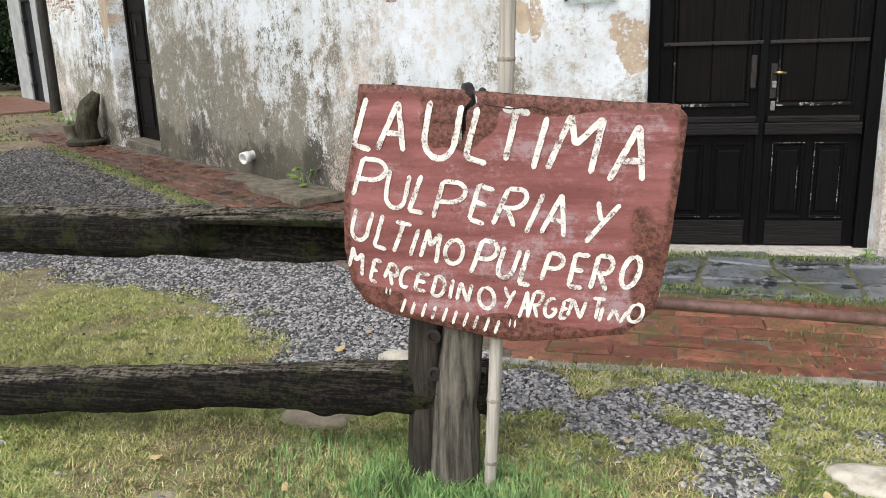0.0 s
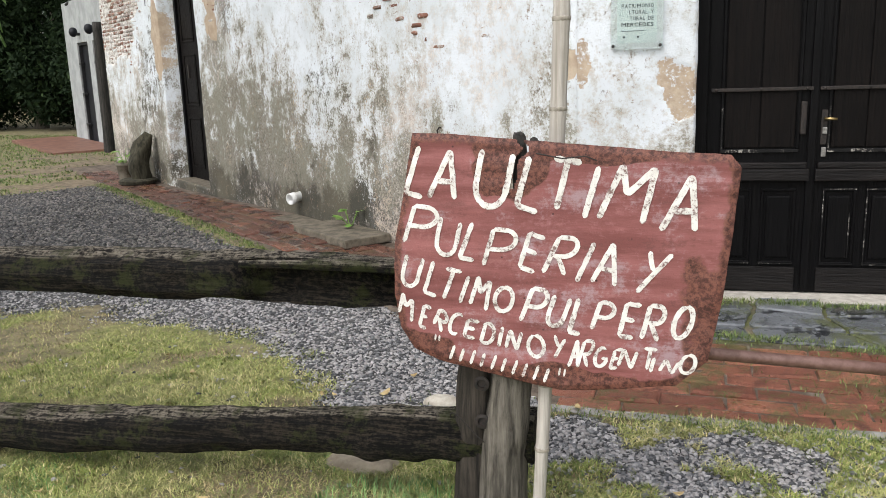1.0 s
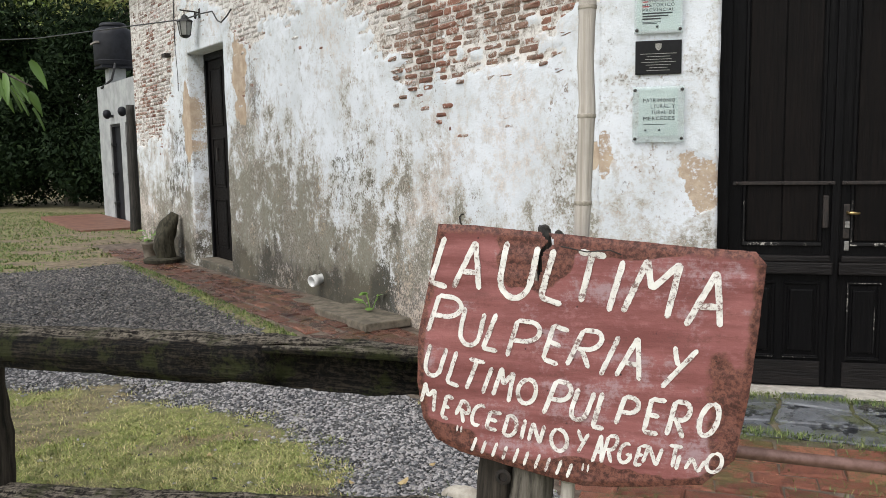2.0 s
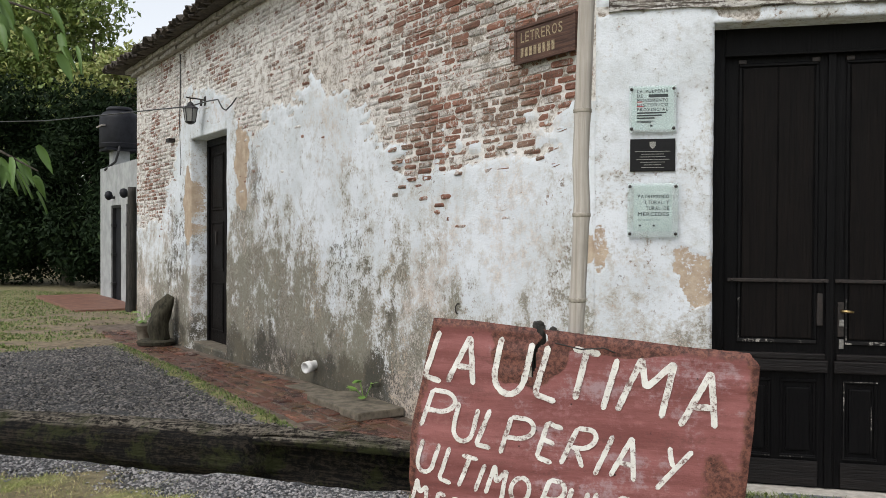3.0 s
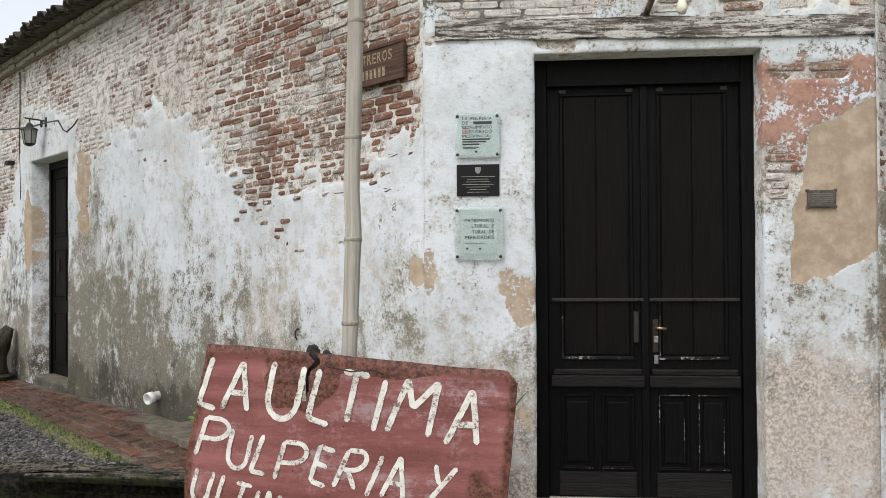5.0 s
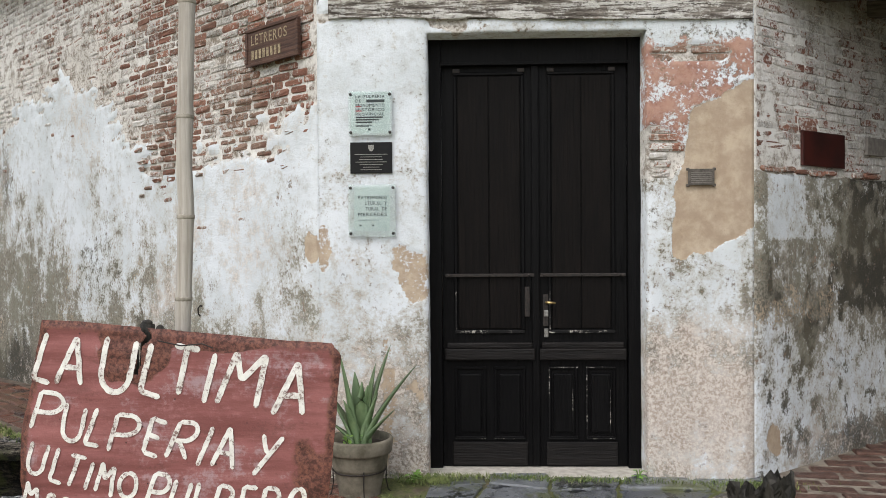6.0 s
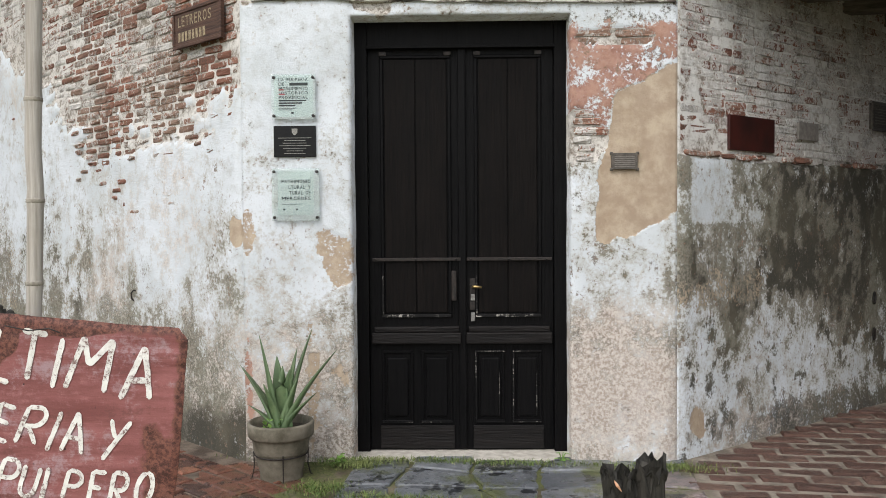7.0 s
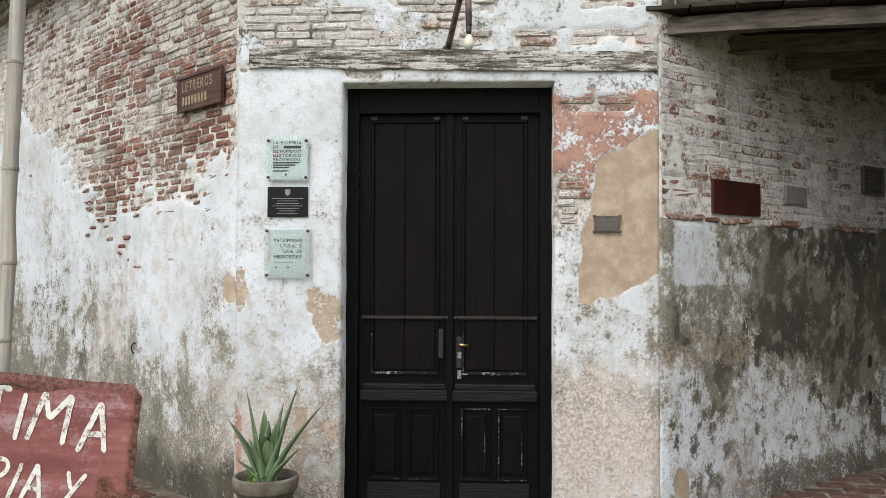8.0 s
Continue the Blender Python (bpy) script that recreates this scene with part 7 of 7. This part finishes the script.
M_STONES = stone_material("pale_crushed_stone", (0.035, 0.036, 0.04), (0.62, 0.62, 0.63), (0.27, 0.235, 0.215))
# wet stones, with the trees' shade on the drive put into their colour
M_STONES_DARK = stone_material("shaded_wet_stone", (0.025, 0.024, 0.024), (0.32, 0.305, 0.29), (0.18, 0.152, 0.13))
gravel("gravel", 32000, 401, lambda a, b: (ground_fields(a, b)["gravel"] ** 1.5 + (0.010 + 0.11 * (a > -0.7) * (b > 2.35)) * ground_fields(a, b)["grass"]) * step(4.9, 4.4, b + 0.5 * (fbm(a * 2 + 30, b * 2, 404, 2) - 0.5)), (-6.0, 1.6, 1.9, 5.0), 0.0048, 0.0145, M_STONES, "pale grey crushed stone scattered beside the lawn")
gravel("gravel", 26000, 402, lambda a, b: ground_fields(a, b)["gravel"] ** 1.5 * step(4.4, 4.9, b), (-9.5, -1.0, 4.3, 9.8), 0.008, 0.021, M_STONES_DARK, "wet gravel covering the drive, coloured darker for tree shade")


# ---- grass ----
def grass_material(name, a, b, c):
    g = Graph(name)
    r = g.chance(True)
    colour = g.mix(r, a, b)
    colour = g.mix(g.span(r, 0.74, 0.95), colour, c)
    colour = g.mix(g.span(g.noise(1.6, 3), 0.45, 0.68, 0, 0.5), colour, c)
    colour = g.mix(g.span(g.noise(11, 4, 0.65), 0.47, 0.62, 0, 0.7), colour, tuple(0.45 * v for v in a))
    return g.finish(colour, 0.6, spec=0.25)


def grass(name, x, y, length, material, seed, label, lean=0.9, width=0.0022, raise_by=0.0):
    r = np.random.RandomState(seed)
    n = len(x)
    a = r.rand(n) * 2 * math.pi
    h = length * (0.5 + 0.9 * r.rand(n))
    bend = lean * (0.3 + r.rand(n))
    z = ground_level(x, y) - 0.006 + raise_by
    side = np.stack([-np.sin(a), np.cos(a), np.zeros(n)], -1) * (width * (0.7 + 0.8 * r.rand(n)))[:, None]
    foot = np.stack([x, y, z], -1)
    out = np.stack([np.cos(a), np.sin(a), np.zeros(n)], -1) * (h * bend)[:, None]
    up = np.stack([np.zeros(n), np.zeros(n), h], -1)
    mid, tip = foot + out * 0.35 + up * 0.62, foot + out + up * 0.92
    verts = np.stack([foot - side, foot + side, mid + side * 0.8, mid - side * 0.8, tip + side * 0.15, tip - side * 0.15], 1).reshape(-1, 3)
    k = 6 * np.arange(n)[:, None]
    faces = np.concatenate([k + np.array([[0, 1, 2, 3]]), k + np.array([[3, 2, 4, 5]])])
    ob = raw_mesh(name, verts, faces, material)
    return tagged(ob, label, "grass", kind="stuff")


M_GRASS = grass_material("short_lawn", (0.165, 0.225, 0.055), (0.40, 0.41, 0.13), (0.64, 0.54, 0.30))
M_GRASS_LONG = grass_material("long_grass", (0.080, 0.185, 0.055), (0.185, 0.335, 0.105), (0.30, 0.40, 0.16))
M_WEED = grass_material("joint_weed", (0.07, 0.12, 0.028), (0.16, 0.215, 0.06), (0.26, 0.27, 0.11))
gx, gy = scatter(lambda a, b: ground_fields(a, b)["grass"] * (b < 4.4), 210000, -5.2, 2.0, 1.75, 4.4, 411, 1.5)
grass("lawn", gx, gy, 0.019, M_GRASS, 412, "short yellow-green trampled lawn with bare patches", 1.3, 0.0016)
gx, gy = scatter(lambda a, b: np.clip(ground_fields(a, b)["grass"] + 0.02, 0, 1) * step(2.75, 2.2, b + 0.5 * (fbm(a * 2 + 9, b * 2, 415, 3) - 0.5)) * step(0.36, 0.55, fbm(a * 3 + 70, b * 3, 416, 3)), 17000, -3.2, 1.6, 1.75, 2.8, 413, 1.0)
grass("tufts", gx, gy, 0.018, M_GRASS_LONG, 414, "longer green grass tufts along the fence", 0.9, 0.0014)


M_STRAW = grass_material("dry_straw", (0.26, 0.19, 0.10), (0.56, 0.44, 0.26), (0.26, 0.25, 0.09))
gx, gy = scatter(lambda a, b: np.clip(1 - ground_fields(a, b)["grass"] - ground_fields(a, b)["gravel"] - ground_fields(a, b)["mortar"], 0, 1) * (b < 4.3) + 0.10 * ground_fields(a, b)["grass"], 34000, -4.8, 1.6, 1.8, 4.3, 422, 1.5)
grass("dry_grass", gx, gy, 0.012, M_STRAW, 423, "dry straw and dead grass on the bare earth", 1.9, 0.0022)
gx, gy = scatter(lambda a, b: np.clip(ground_fields(a, b)["grass"], 0, 1) * (b > -a * 0.55 + 2), 45000, -19, -7.5, 7.0, 19, 424, 0.0)
grass("far_grass", gx, gy, 0.035, M_WEED, 425, "green grass beyond the gravel drive", 1.2, 0.008)


def ring_of_grass(x, y, spread_by, n, length, seed):
    r = np.random.RandomState(seed)
    a, d = r.rand(n) * 2 * math.pi, spread_by * np.sqrt(r.rand(n))
    return x + d * np.cos(a) * 1.4, y + d * np.sin(a)


parts = [ring_of_grass(x, y, s, n, 0, k) for k, (x, y, s, n) in enumerate(((-0.60, 2.20, 0.20, 3000), (-0.44, 2.2, 0.15, 1300), (-0.90, 2.25, 0.25, 1000), (-0.3, 2.25, 0.2, 700)))]
grass("post_grass", np.concatenate([p[0] for p in parts]), np.concatenate([p[1] for p in parts]), 0.047, M_GRASS_LONG, 417, "tall green grass round the foot of the post", 0.8, 0.0016)
# weeds in the joints by the door, along the apron's edge and on the path's verge
r = np.random.RandomState(419)
wx, wy = [], []
for x, y, sx, sy, n in ((0.62, 5.01, 0.75, 0.040, 1500), (-0.02, 4.92, 0.12, 0.07, 900), (-0.12, 4.45, 0.12, 0.08, 700), (1.85, 4.98, 0.18, 0.07, 900),
                        (0.25, 4.33, 0.35, 0.04, 500), (0.2, 3.20, 0.8, 0.05, 900), (1.0, 4.25, 0.6, 0.06, 700), (0.75, 3.7, 0.4, 0.3, 260)):
    wx.append(x + sx * r.randn(n) * 0.7)
    wy.append(y + sy * r.randn(n) * 0.7)
grass("joint_weeds", np.concatenate(wx), np.concatenate(wy), 0.020, M_WEED, 420, "green weeds growing in the paving joints", 1.1, 0.0019, 0.01)
s = 2.2 + 6.4 * r.rand(2600)
o = np.interp(s, [0, 2, 6, 10, 11], [1.0, 0.92, 0.74, 0.66, 0.6]) + 0.12 * np.abs(r.randn(2600)) * np.interp(s, [2.2, 4, 9], [0.5, 1.0, 0.7])
grass("verge_grass", -0.70 - 0.788 * s - 0.616 * o, 4.988 + 0.616 * s - 0.788 * o, 0.026, M_WEED, 421, "strip of green grass between path and gravel", 0.8, 0.0035)


# ---- leafy weeds ----
def weed(x, y, z, n, size, seed, label):
    w = thing("weed", Matrix.Translation((x, y, z)), label, "weed", "weeds by the walls")
    rnd = random.Random(seed)
    for k in range(n):
        a, h = rnd.uniform(0, 6.28), rnd.uniform(0.3, 1.0) * size * 2.2
        top = Vector((math.cos(a) * size * 0.9, math.sin(a) * size * 0.9, h))
        part("stem", tube([(0, 0, -0.01), top * 0.6 + Vector((0, 0, 0.01)), top], 0.0022, 5), M_SPROUT, w)
        d = Vector((math.cos(a), math.sin(a), rnd.uniform(-0.4, 0.3))).normalized() * size
        e = d.cross(Vector((0, 0, 1))).normalized() * size * 0.42
        bm = bmesh.new()
        bm.faces.new([bm.verts.new(top + v) for v in (-d * 0.2, d * 0.25 + e, d * 0.7 + e * 0.7, d, d * 0.7 - e * 0.7, d * 0.25 - e)])
        part("leaf", bm, M_SPROUT, w)


lm = LEFT @ Vector((-2.62, -0.11, 0.17))
weed(lm.x, lm.y, lm.z, 10, 0.085, 431, "broad-leaved green weed beside the drain cover")
cm = CORNER @ Vector((0.58, -0.10, 0.09))
weed(cm.x, cm.y, cm.z, 12, 0.035, 432, "small leafy weed at the foot of the door jamb")
cm = CORNER @ Vector((1.93, -0.04, 0.10))
weed(cm.x, cm.y, cm.z, 9, 0.03, 433, "small green weed at the threshold")
lm = LEFT @ Vector((-8.85, -0.30, 0.27))
weed(lm.x, lm.y, lm.z, 12, 0.10, 434, "spiky weed beside the stump")


# ---- single rocks ----
def rock(name, x, y, z, rx, ry, rz, seed, material, label, cut=0.85):
    bm = bmesh.new()
    bmesh.ops.create_icosphere(bm, subdivisions=4, radius=1)
    for v in bm.verts:
        n = 1 + 0.45 * (noise.fractal(v.co * 1.3 + Vector((seed, 0, 0)), 1.0, 2.0, 4)) * 0.5
        v.co *= n
        v.co.z = min(v.co.z, cut + 0.08 * noise.noise(v.co * 3 + Vector((0, seed, 0))))
        v.co = Vector((v.co.x * rx, v.co.y * ry, v.co.z * rz))
    ob = mesh_object(name, bm, material, True)
    ob.location = (x, y, z)
    return tagged(ob, label, "rock")


M_ROCK_PALE = plain_material("pale_limestone", (0.28, 0.25, 0.20), (0.50, 0.46, 0.39), 14, 0.85, 0, 0.7)
M_ROCK_BROWN = plain_material("muddy_stone", (0.19, 0.155, 0.11), (0.33, 0.28, 0.21), 14, 0.9, 0, 0.7)
rock("rock", 0.78, 2.50, 0.09, 0.23, 0.12, 0.07, 3, M_ROCK_PALE, "pale flat-topped stone lying in the grass")
rock("rock", -1.16, 2.60, 0.085, 0.16, 0.075, 0.06, 5, M_ROCK_BROWN, "muddy brown stone half sunk in the lawn")
rock("rock", -0.82, 2.78, 0.09, 0.10, 0.05, 0.04, 6, M_ROCK_BROWN, "small brown stone behind the post")
rock("rock", -1.45, 2.02, 0.085, 0.09, 0.06, 0.03, 8, M_ROCK_BROWN, "flat brown stone in the grass")
rock("rock", -0.95, 3.45, 0.10, 0.10, 0.05, 0.06, 9, M_ROCK_PALE, "pale stone beside the gravel")
rock("rock", -1.02, 3.20, 0.10, 0.09, 0.05, 0.05, 11, M_ROCK_PALE, "pale rough stone at the gravel's edge")


# fallen leaves on the lawn
M_FALLEN = plain_material("fallen_leaf", (0.32, 0.22, 0.10), (0.5, 0.4, 0.2), 40, 0.7)
rnd = random.Random(441)
for k in range(26):
    x, y = rnd.uniform(-3.0, 0.9), rnd.uniform(2.0, 3.6)
    l = rnd.uniform(0.012, 0.028)
    bm = bmesh.new()
    ring = [bm.verts.new((l * math.cos(a), 0.55 * l * math.sin(a), 0.006 * math.cos(2 * a))) for a in np.linspace(0, 2 * math.pi, 9)[:-1]]
    bm.faces.new(ring)
    ob = mesh_object("fallen_leaf", bm, M_FALLEN)
    ob.matrix_world = pose(x, y, float(ground_level(x, y)) + 0.022, rnd.uniform(-25, 25), rnd.uniform(-25, 25), rnd.uniform(0, 360))
    tagged(ob, "dry yellow-brown fallen leaf on the grass", "leaf", "fallen leaves")


# ---- paving, laid piece by piece ----
def paver_material(name, a, b, c, rough, moss=0.0, puddle=0.0):
    g = Graph(name)
    r = g.chance()
    fine, mid, big = g.noise(60, 6, 0.75), g.noise(12, 6, 0.7), g.noise(1.5, 3, 0.6)
    colour = g.mix(r, a, b)
    colour = g.mix(g.span(r, 0.78, 0.95, 0, 0.8), colour, c)
    colour = g.mix(g.span(mid, 0.46, 0.66, 0, 0.8), colour, tuple(0.45 * v for v in a))
    colour = g.mix(g.span(fine, 0.55, 0.72, 0, 0.5), colour, c)
    colour = g.mix(g.span(big, 0.45, 0.65, 0, 0.4), colour, tuple(0.7 * v for v in b))
    if moss:
        green = g.calc("ADD", g.noise(3.2, 6, 0.72), g.calc("MULTIPLY", g.calc("SUBTRACT", fine, 0.5), 0.5))
        colour = g.mix(g.span(green, 0.50, 0.62, 0, moss), colour, (0.085, 0.095, 0.03))
    wet = g.span(g.noise(2.4, 4, 0.6), 0.42, 0.62, rough, rough * 0.45)
    if puddle:
        pool = g.span(g.noise(4.5, 4, 0.6), 0.54, 0.60, 0, puddle)
        colour = g.mix(pool, colour, (0.012, 0.013, 0.016))
        wet = g.calc("MULTIPLY", wet, g.calc("SUBTRACT", 1.0, g.calc("MULTIPLY", pool, 0.8)))
    return g.finish(colour, wet, g.calc("ADD", fine, g.calc("MULTIPLY", mid, 2)), 0.4 if puddle else 1.0, 0.012, spec=0.4)


M_PAVER = paver_material("wet_red_paver", (0.17, 0.058, 0.037), (0.30, 0.112, 0.070), (0.36, 0.15, 0.09), 0.6, 0.75)
M_PAVER_PATH = paver_material("soaked_red_paver", (0.090, 0.040, 0.029), (0.17, 0.072, 0.048), (0.22, 0.095, 0.06), 0.45, 0.3, 0.6)
M_PAVER_DULL = paver_material("dull_red_paver", (0.075, 0.042, 0.033), (0.14, 0.074, 0.056), (0.15, 0.097, 0.075), 0.65)
M_KERB = plain_material("grey_mortar_kerb", (0.16, 0.155, 0.155), (0.34, 0.32, 0.31), 14, 0.8, 0, 0.6)
M_SLATE = paver_material("wet_slate", (0.085, 0.092, 0.105), (0.19, 0.20, 0.215), (0.28, 0.19, 0.175), 0.4, 0.8, 0.9)


def paver_mesh(l, w, h, seed):
    rnd = random.Random(seed)
    j = lambda a: rnd.uniform(-a, a)
    corners = ((-1, -1), (1, -1), (1, 1), (-1, 1))
    low = [(sx * l / 2, sy * w / 2, -h) for sx, sy in corners]
    up = [(sx * l / 2 + j(0.004), sy * w / 2 + j(0.004), -0.008) for sx, sy in corners]
    top = [(sx * (l / 2 - 0.012) + j(0.008), sy * (w / 2 - 0.012) + j(0.006), j(0.004)) for sx, sy in corners]
    me = bpy.data.meshes.new("paver")
    me.from_pydata(low + up + top, [], [(a, (a + 1) % 4, 4 + (a + 1) % 4, 4 + a) for a in range(4)] + [(4 + a, 4 + (a + 1) % 4, 8 + (a + 1) % 4, 8 + a) for a in range(4)] + [(8, 9, 10, 11)])
    return me


def pave(name, label, spots, material, l, w, seed, lift=0.0):
    """Paving bricks at spots (x, y, turn), each an object of its own under one pavement."""
    rnd = random.Random(seed)
    floor = thing(name, pose(0, 0, 0), label, "pavement", kind="structure")
    shared = []
    for k in range(6):
        me = paver_mesh(l, w, 0.05, seed + k)
        me.materials.append(material)
        shared.append(me)
    for x, y, turn in spots[:300]:
        ob = new("paver", rnd.choice(shared))
        ob.parent = floor
        ob.matrix_basis = pose(x, y, float(ground_level(x, y)) + lift + rnd.uniform(-0.011, 0.004), rnd.uniform(-2, 2), rnd.uniform(-2, 2), turn + rnd.uniform(-3, 3))


def house_side(x, y):
    """Distance in front of the walls: under 0 is inside them."""
    inv = [m.inverted() @ Vector((x, y, 0)) for m in (LEFT, CORNER, RIGHT)]
    return max(-v.y for v in inv)


apron, row, y = [], 0, 3.335
while y < 4.30:
    x = -2.6 + (row % 2) * 0.15
    while x < 3.2:
        if (x + 0.60) * 0.732 + (y - 3.27) * 0.681 > 0.10:
            apron.append((x, y, 0))
        x += 0.272
    y += 0.138
    row += 1
pave("pavement_apron", "apron of wet worn red bricks with mossy joints", apron, M_PAVER, 0.266, 0.132, 451)

path = []
for row in range(7):
    o = 0.075 + 0.135 * row
    s = -0.66 + (row % 2) * 0.14
    while s < 10.6:
        if o < np.interp(s, [0, 2, 6, 10, 11], [1.0, 0.92, 0.74, 0.66, 0.6]) - 0.02:
            x, y = -0.70 - 0.788 * s - 0.616 * o, 4.988 + 0.616 * s - 0.788 * o
            if house_side(x, y) > 0.09 and x < -0.20 + 0.3 * (4.9 - y):
                path.append((x, y, -38))
        s += 0.278
pave("pavement_path", "narrow wet red brick path along the wall", path, M_PAVER_PATH, 0.270, 0.129, 461)
rows_east = []
for i in range(40):
    for k in range(40):
        x, y = 2.03 + 0.285 * i + 0.14 * (k % 2), 4.40 + 0.150 * k
        if house_side(x, y) > 0.09 and x < 4.46:
            rows_east.append((x, y, -4))
rows_east.sort(key=lambda p: math.hypot(p[0] - 1.5, p[1] - 4.5))
pave("pavement_east", "dull red brick paving with wide pale joints under the porch", rows_east, M_PAVER_DULL, 0.25, 0.105, 471)


kerb = weather_board("kerb", -0.62, 4.4, -0.03, 0.03, 0.02, 0.112, pose(0, 3.245, 0), M_KERB, "narrow grey mortar kerb along the brick apron", "kerb", 80, 491, 0.008)


def flagstones():
    floor = thing("pavement_door", pose(0, 0, 0), "dark wet slate flagstones with weeds in the joints before the door", "pavement", kind="structure")
    rnd = random.Random(481)
    nx, ny = 5, 3
    grid = {}
    for i in range(nx + 1):
        for k in range(ny + 1):
            x, y = -0.02 + 2.0 * i / nx, 4.34 + 0.72 * k / ny
            grid[i, k] = (x + rnd.uniform(-0.15, 0.15) * (0 < i < nx), y + 0.0754 * (x + 0.7) * (k / ny) + rnd.uniform(-0.08, 0.08) * (0 < k < ny) - 0.02)
    for i in range(nx):
        for k in range(ny):
            quad = [grid[i, k], grid[i + 1, k], grid[i + 1, k + 1], grid[i, k + 1]]
            cx, cy = sum(p[0] for p in quad) / 4, sum(p[1] for p in quad) / 4
            ring = []
            for (x0, y0), (x1, y1) in zip(quad, quad[1:] + quad[:1]):
                for u in (0.06, 0.2, 0.4, 0.6, 0.8, 0.94):
                    x, y = x0 + (x1 - x0) * u, y0 + (y1 - y0) * u
                    q = rnd.uniform(0.89, 0.97)
                    ring.append((cx + (x - cx) * q, cy + (y - cy) * q))
            bm = bmesh.new()
            z = float(ground_level(cx, cy)) + rnd.uniform(-0.006, 0.008)
            low = [bm.verts.new((x, y, z - 0.05)) for x, y in ring]
            up = [bm.verts.new((x, y, z - 0.006)) for x, y in ring]
            top = [bm.verts.new((cx + (x - cx) * 0.94, cy + (y - cy) * 0.94, z + rnd.uniform(-0.002, 0.003))) for x, y in ring]
            n = len(ring)
            for a in range(n):
                bm.faces.new((low[a], low[(a + 1) % n], up[(a + 1) % n], up[a]))
                bm.faces.new((up[a], up[(a + 1) % n], top[(a + 1) % n], top[a]))
            bm.faces.new(top)
            part("flagstone", bm, M_SLATE, floor)


flagstones()
# red tiled patio before the outbuilding
M_PATIO = plain_material("worn_red_tile", (0.12, 0.055, 0.038), (0.22, 0.11, 0.075), 5, 0.55, 0, 0.4)
ob = mesh_object("patio", boxes((-19.3, -14.4, -0.20, 1.19, -0.35, 0.055), bevel=0.01), M_PATIO)
ob.matrix_world = LEFT
tagged(ob, "low worn red tiled patio before the outbuilding", "patio", kind="structure")
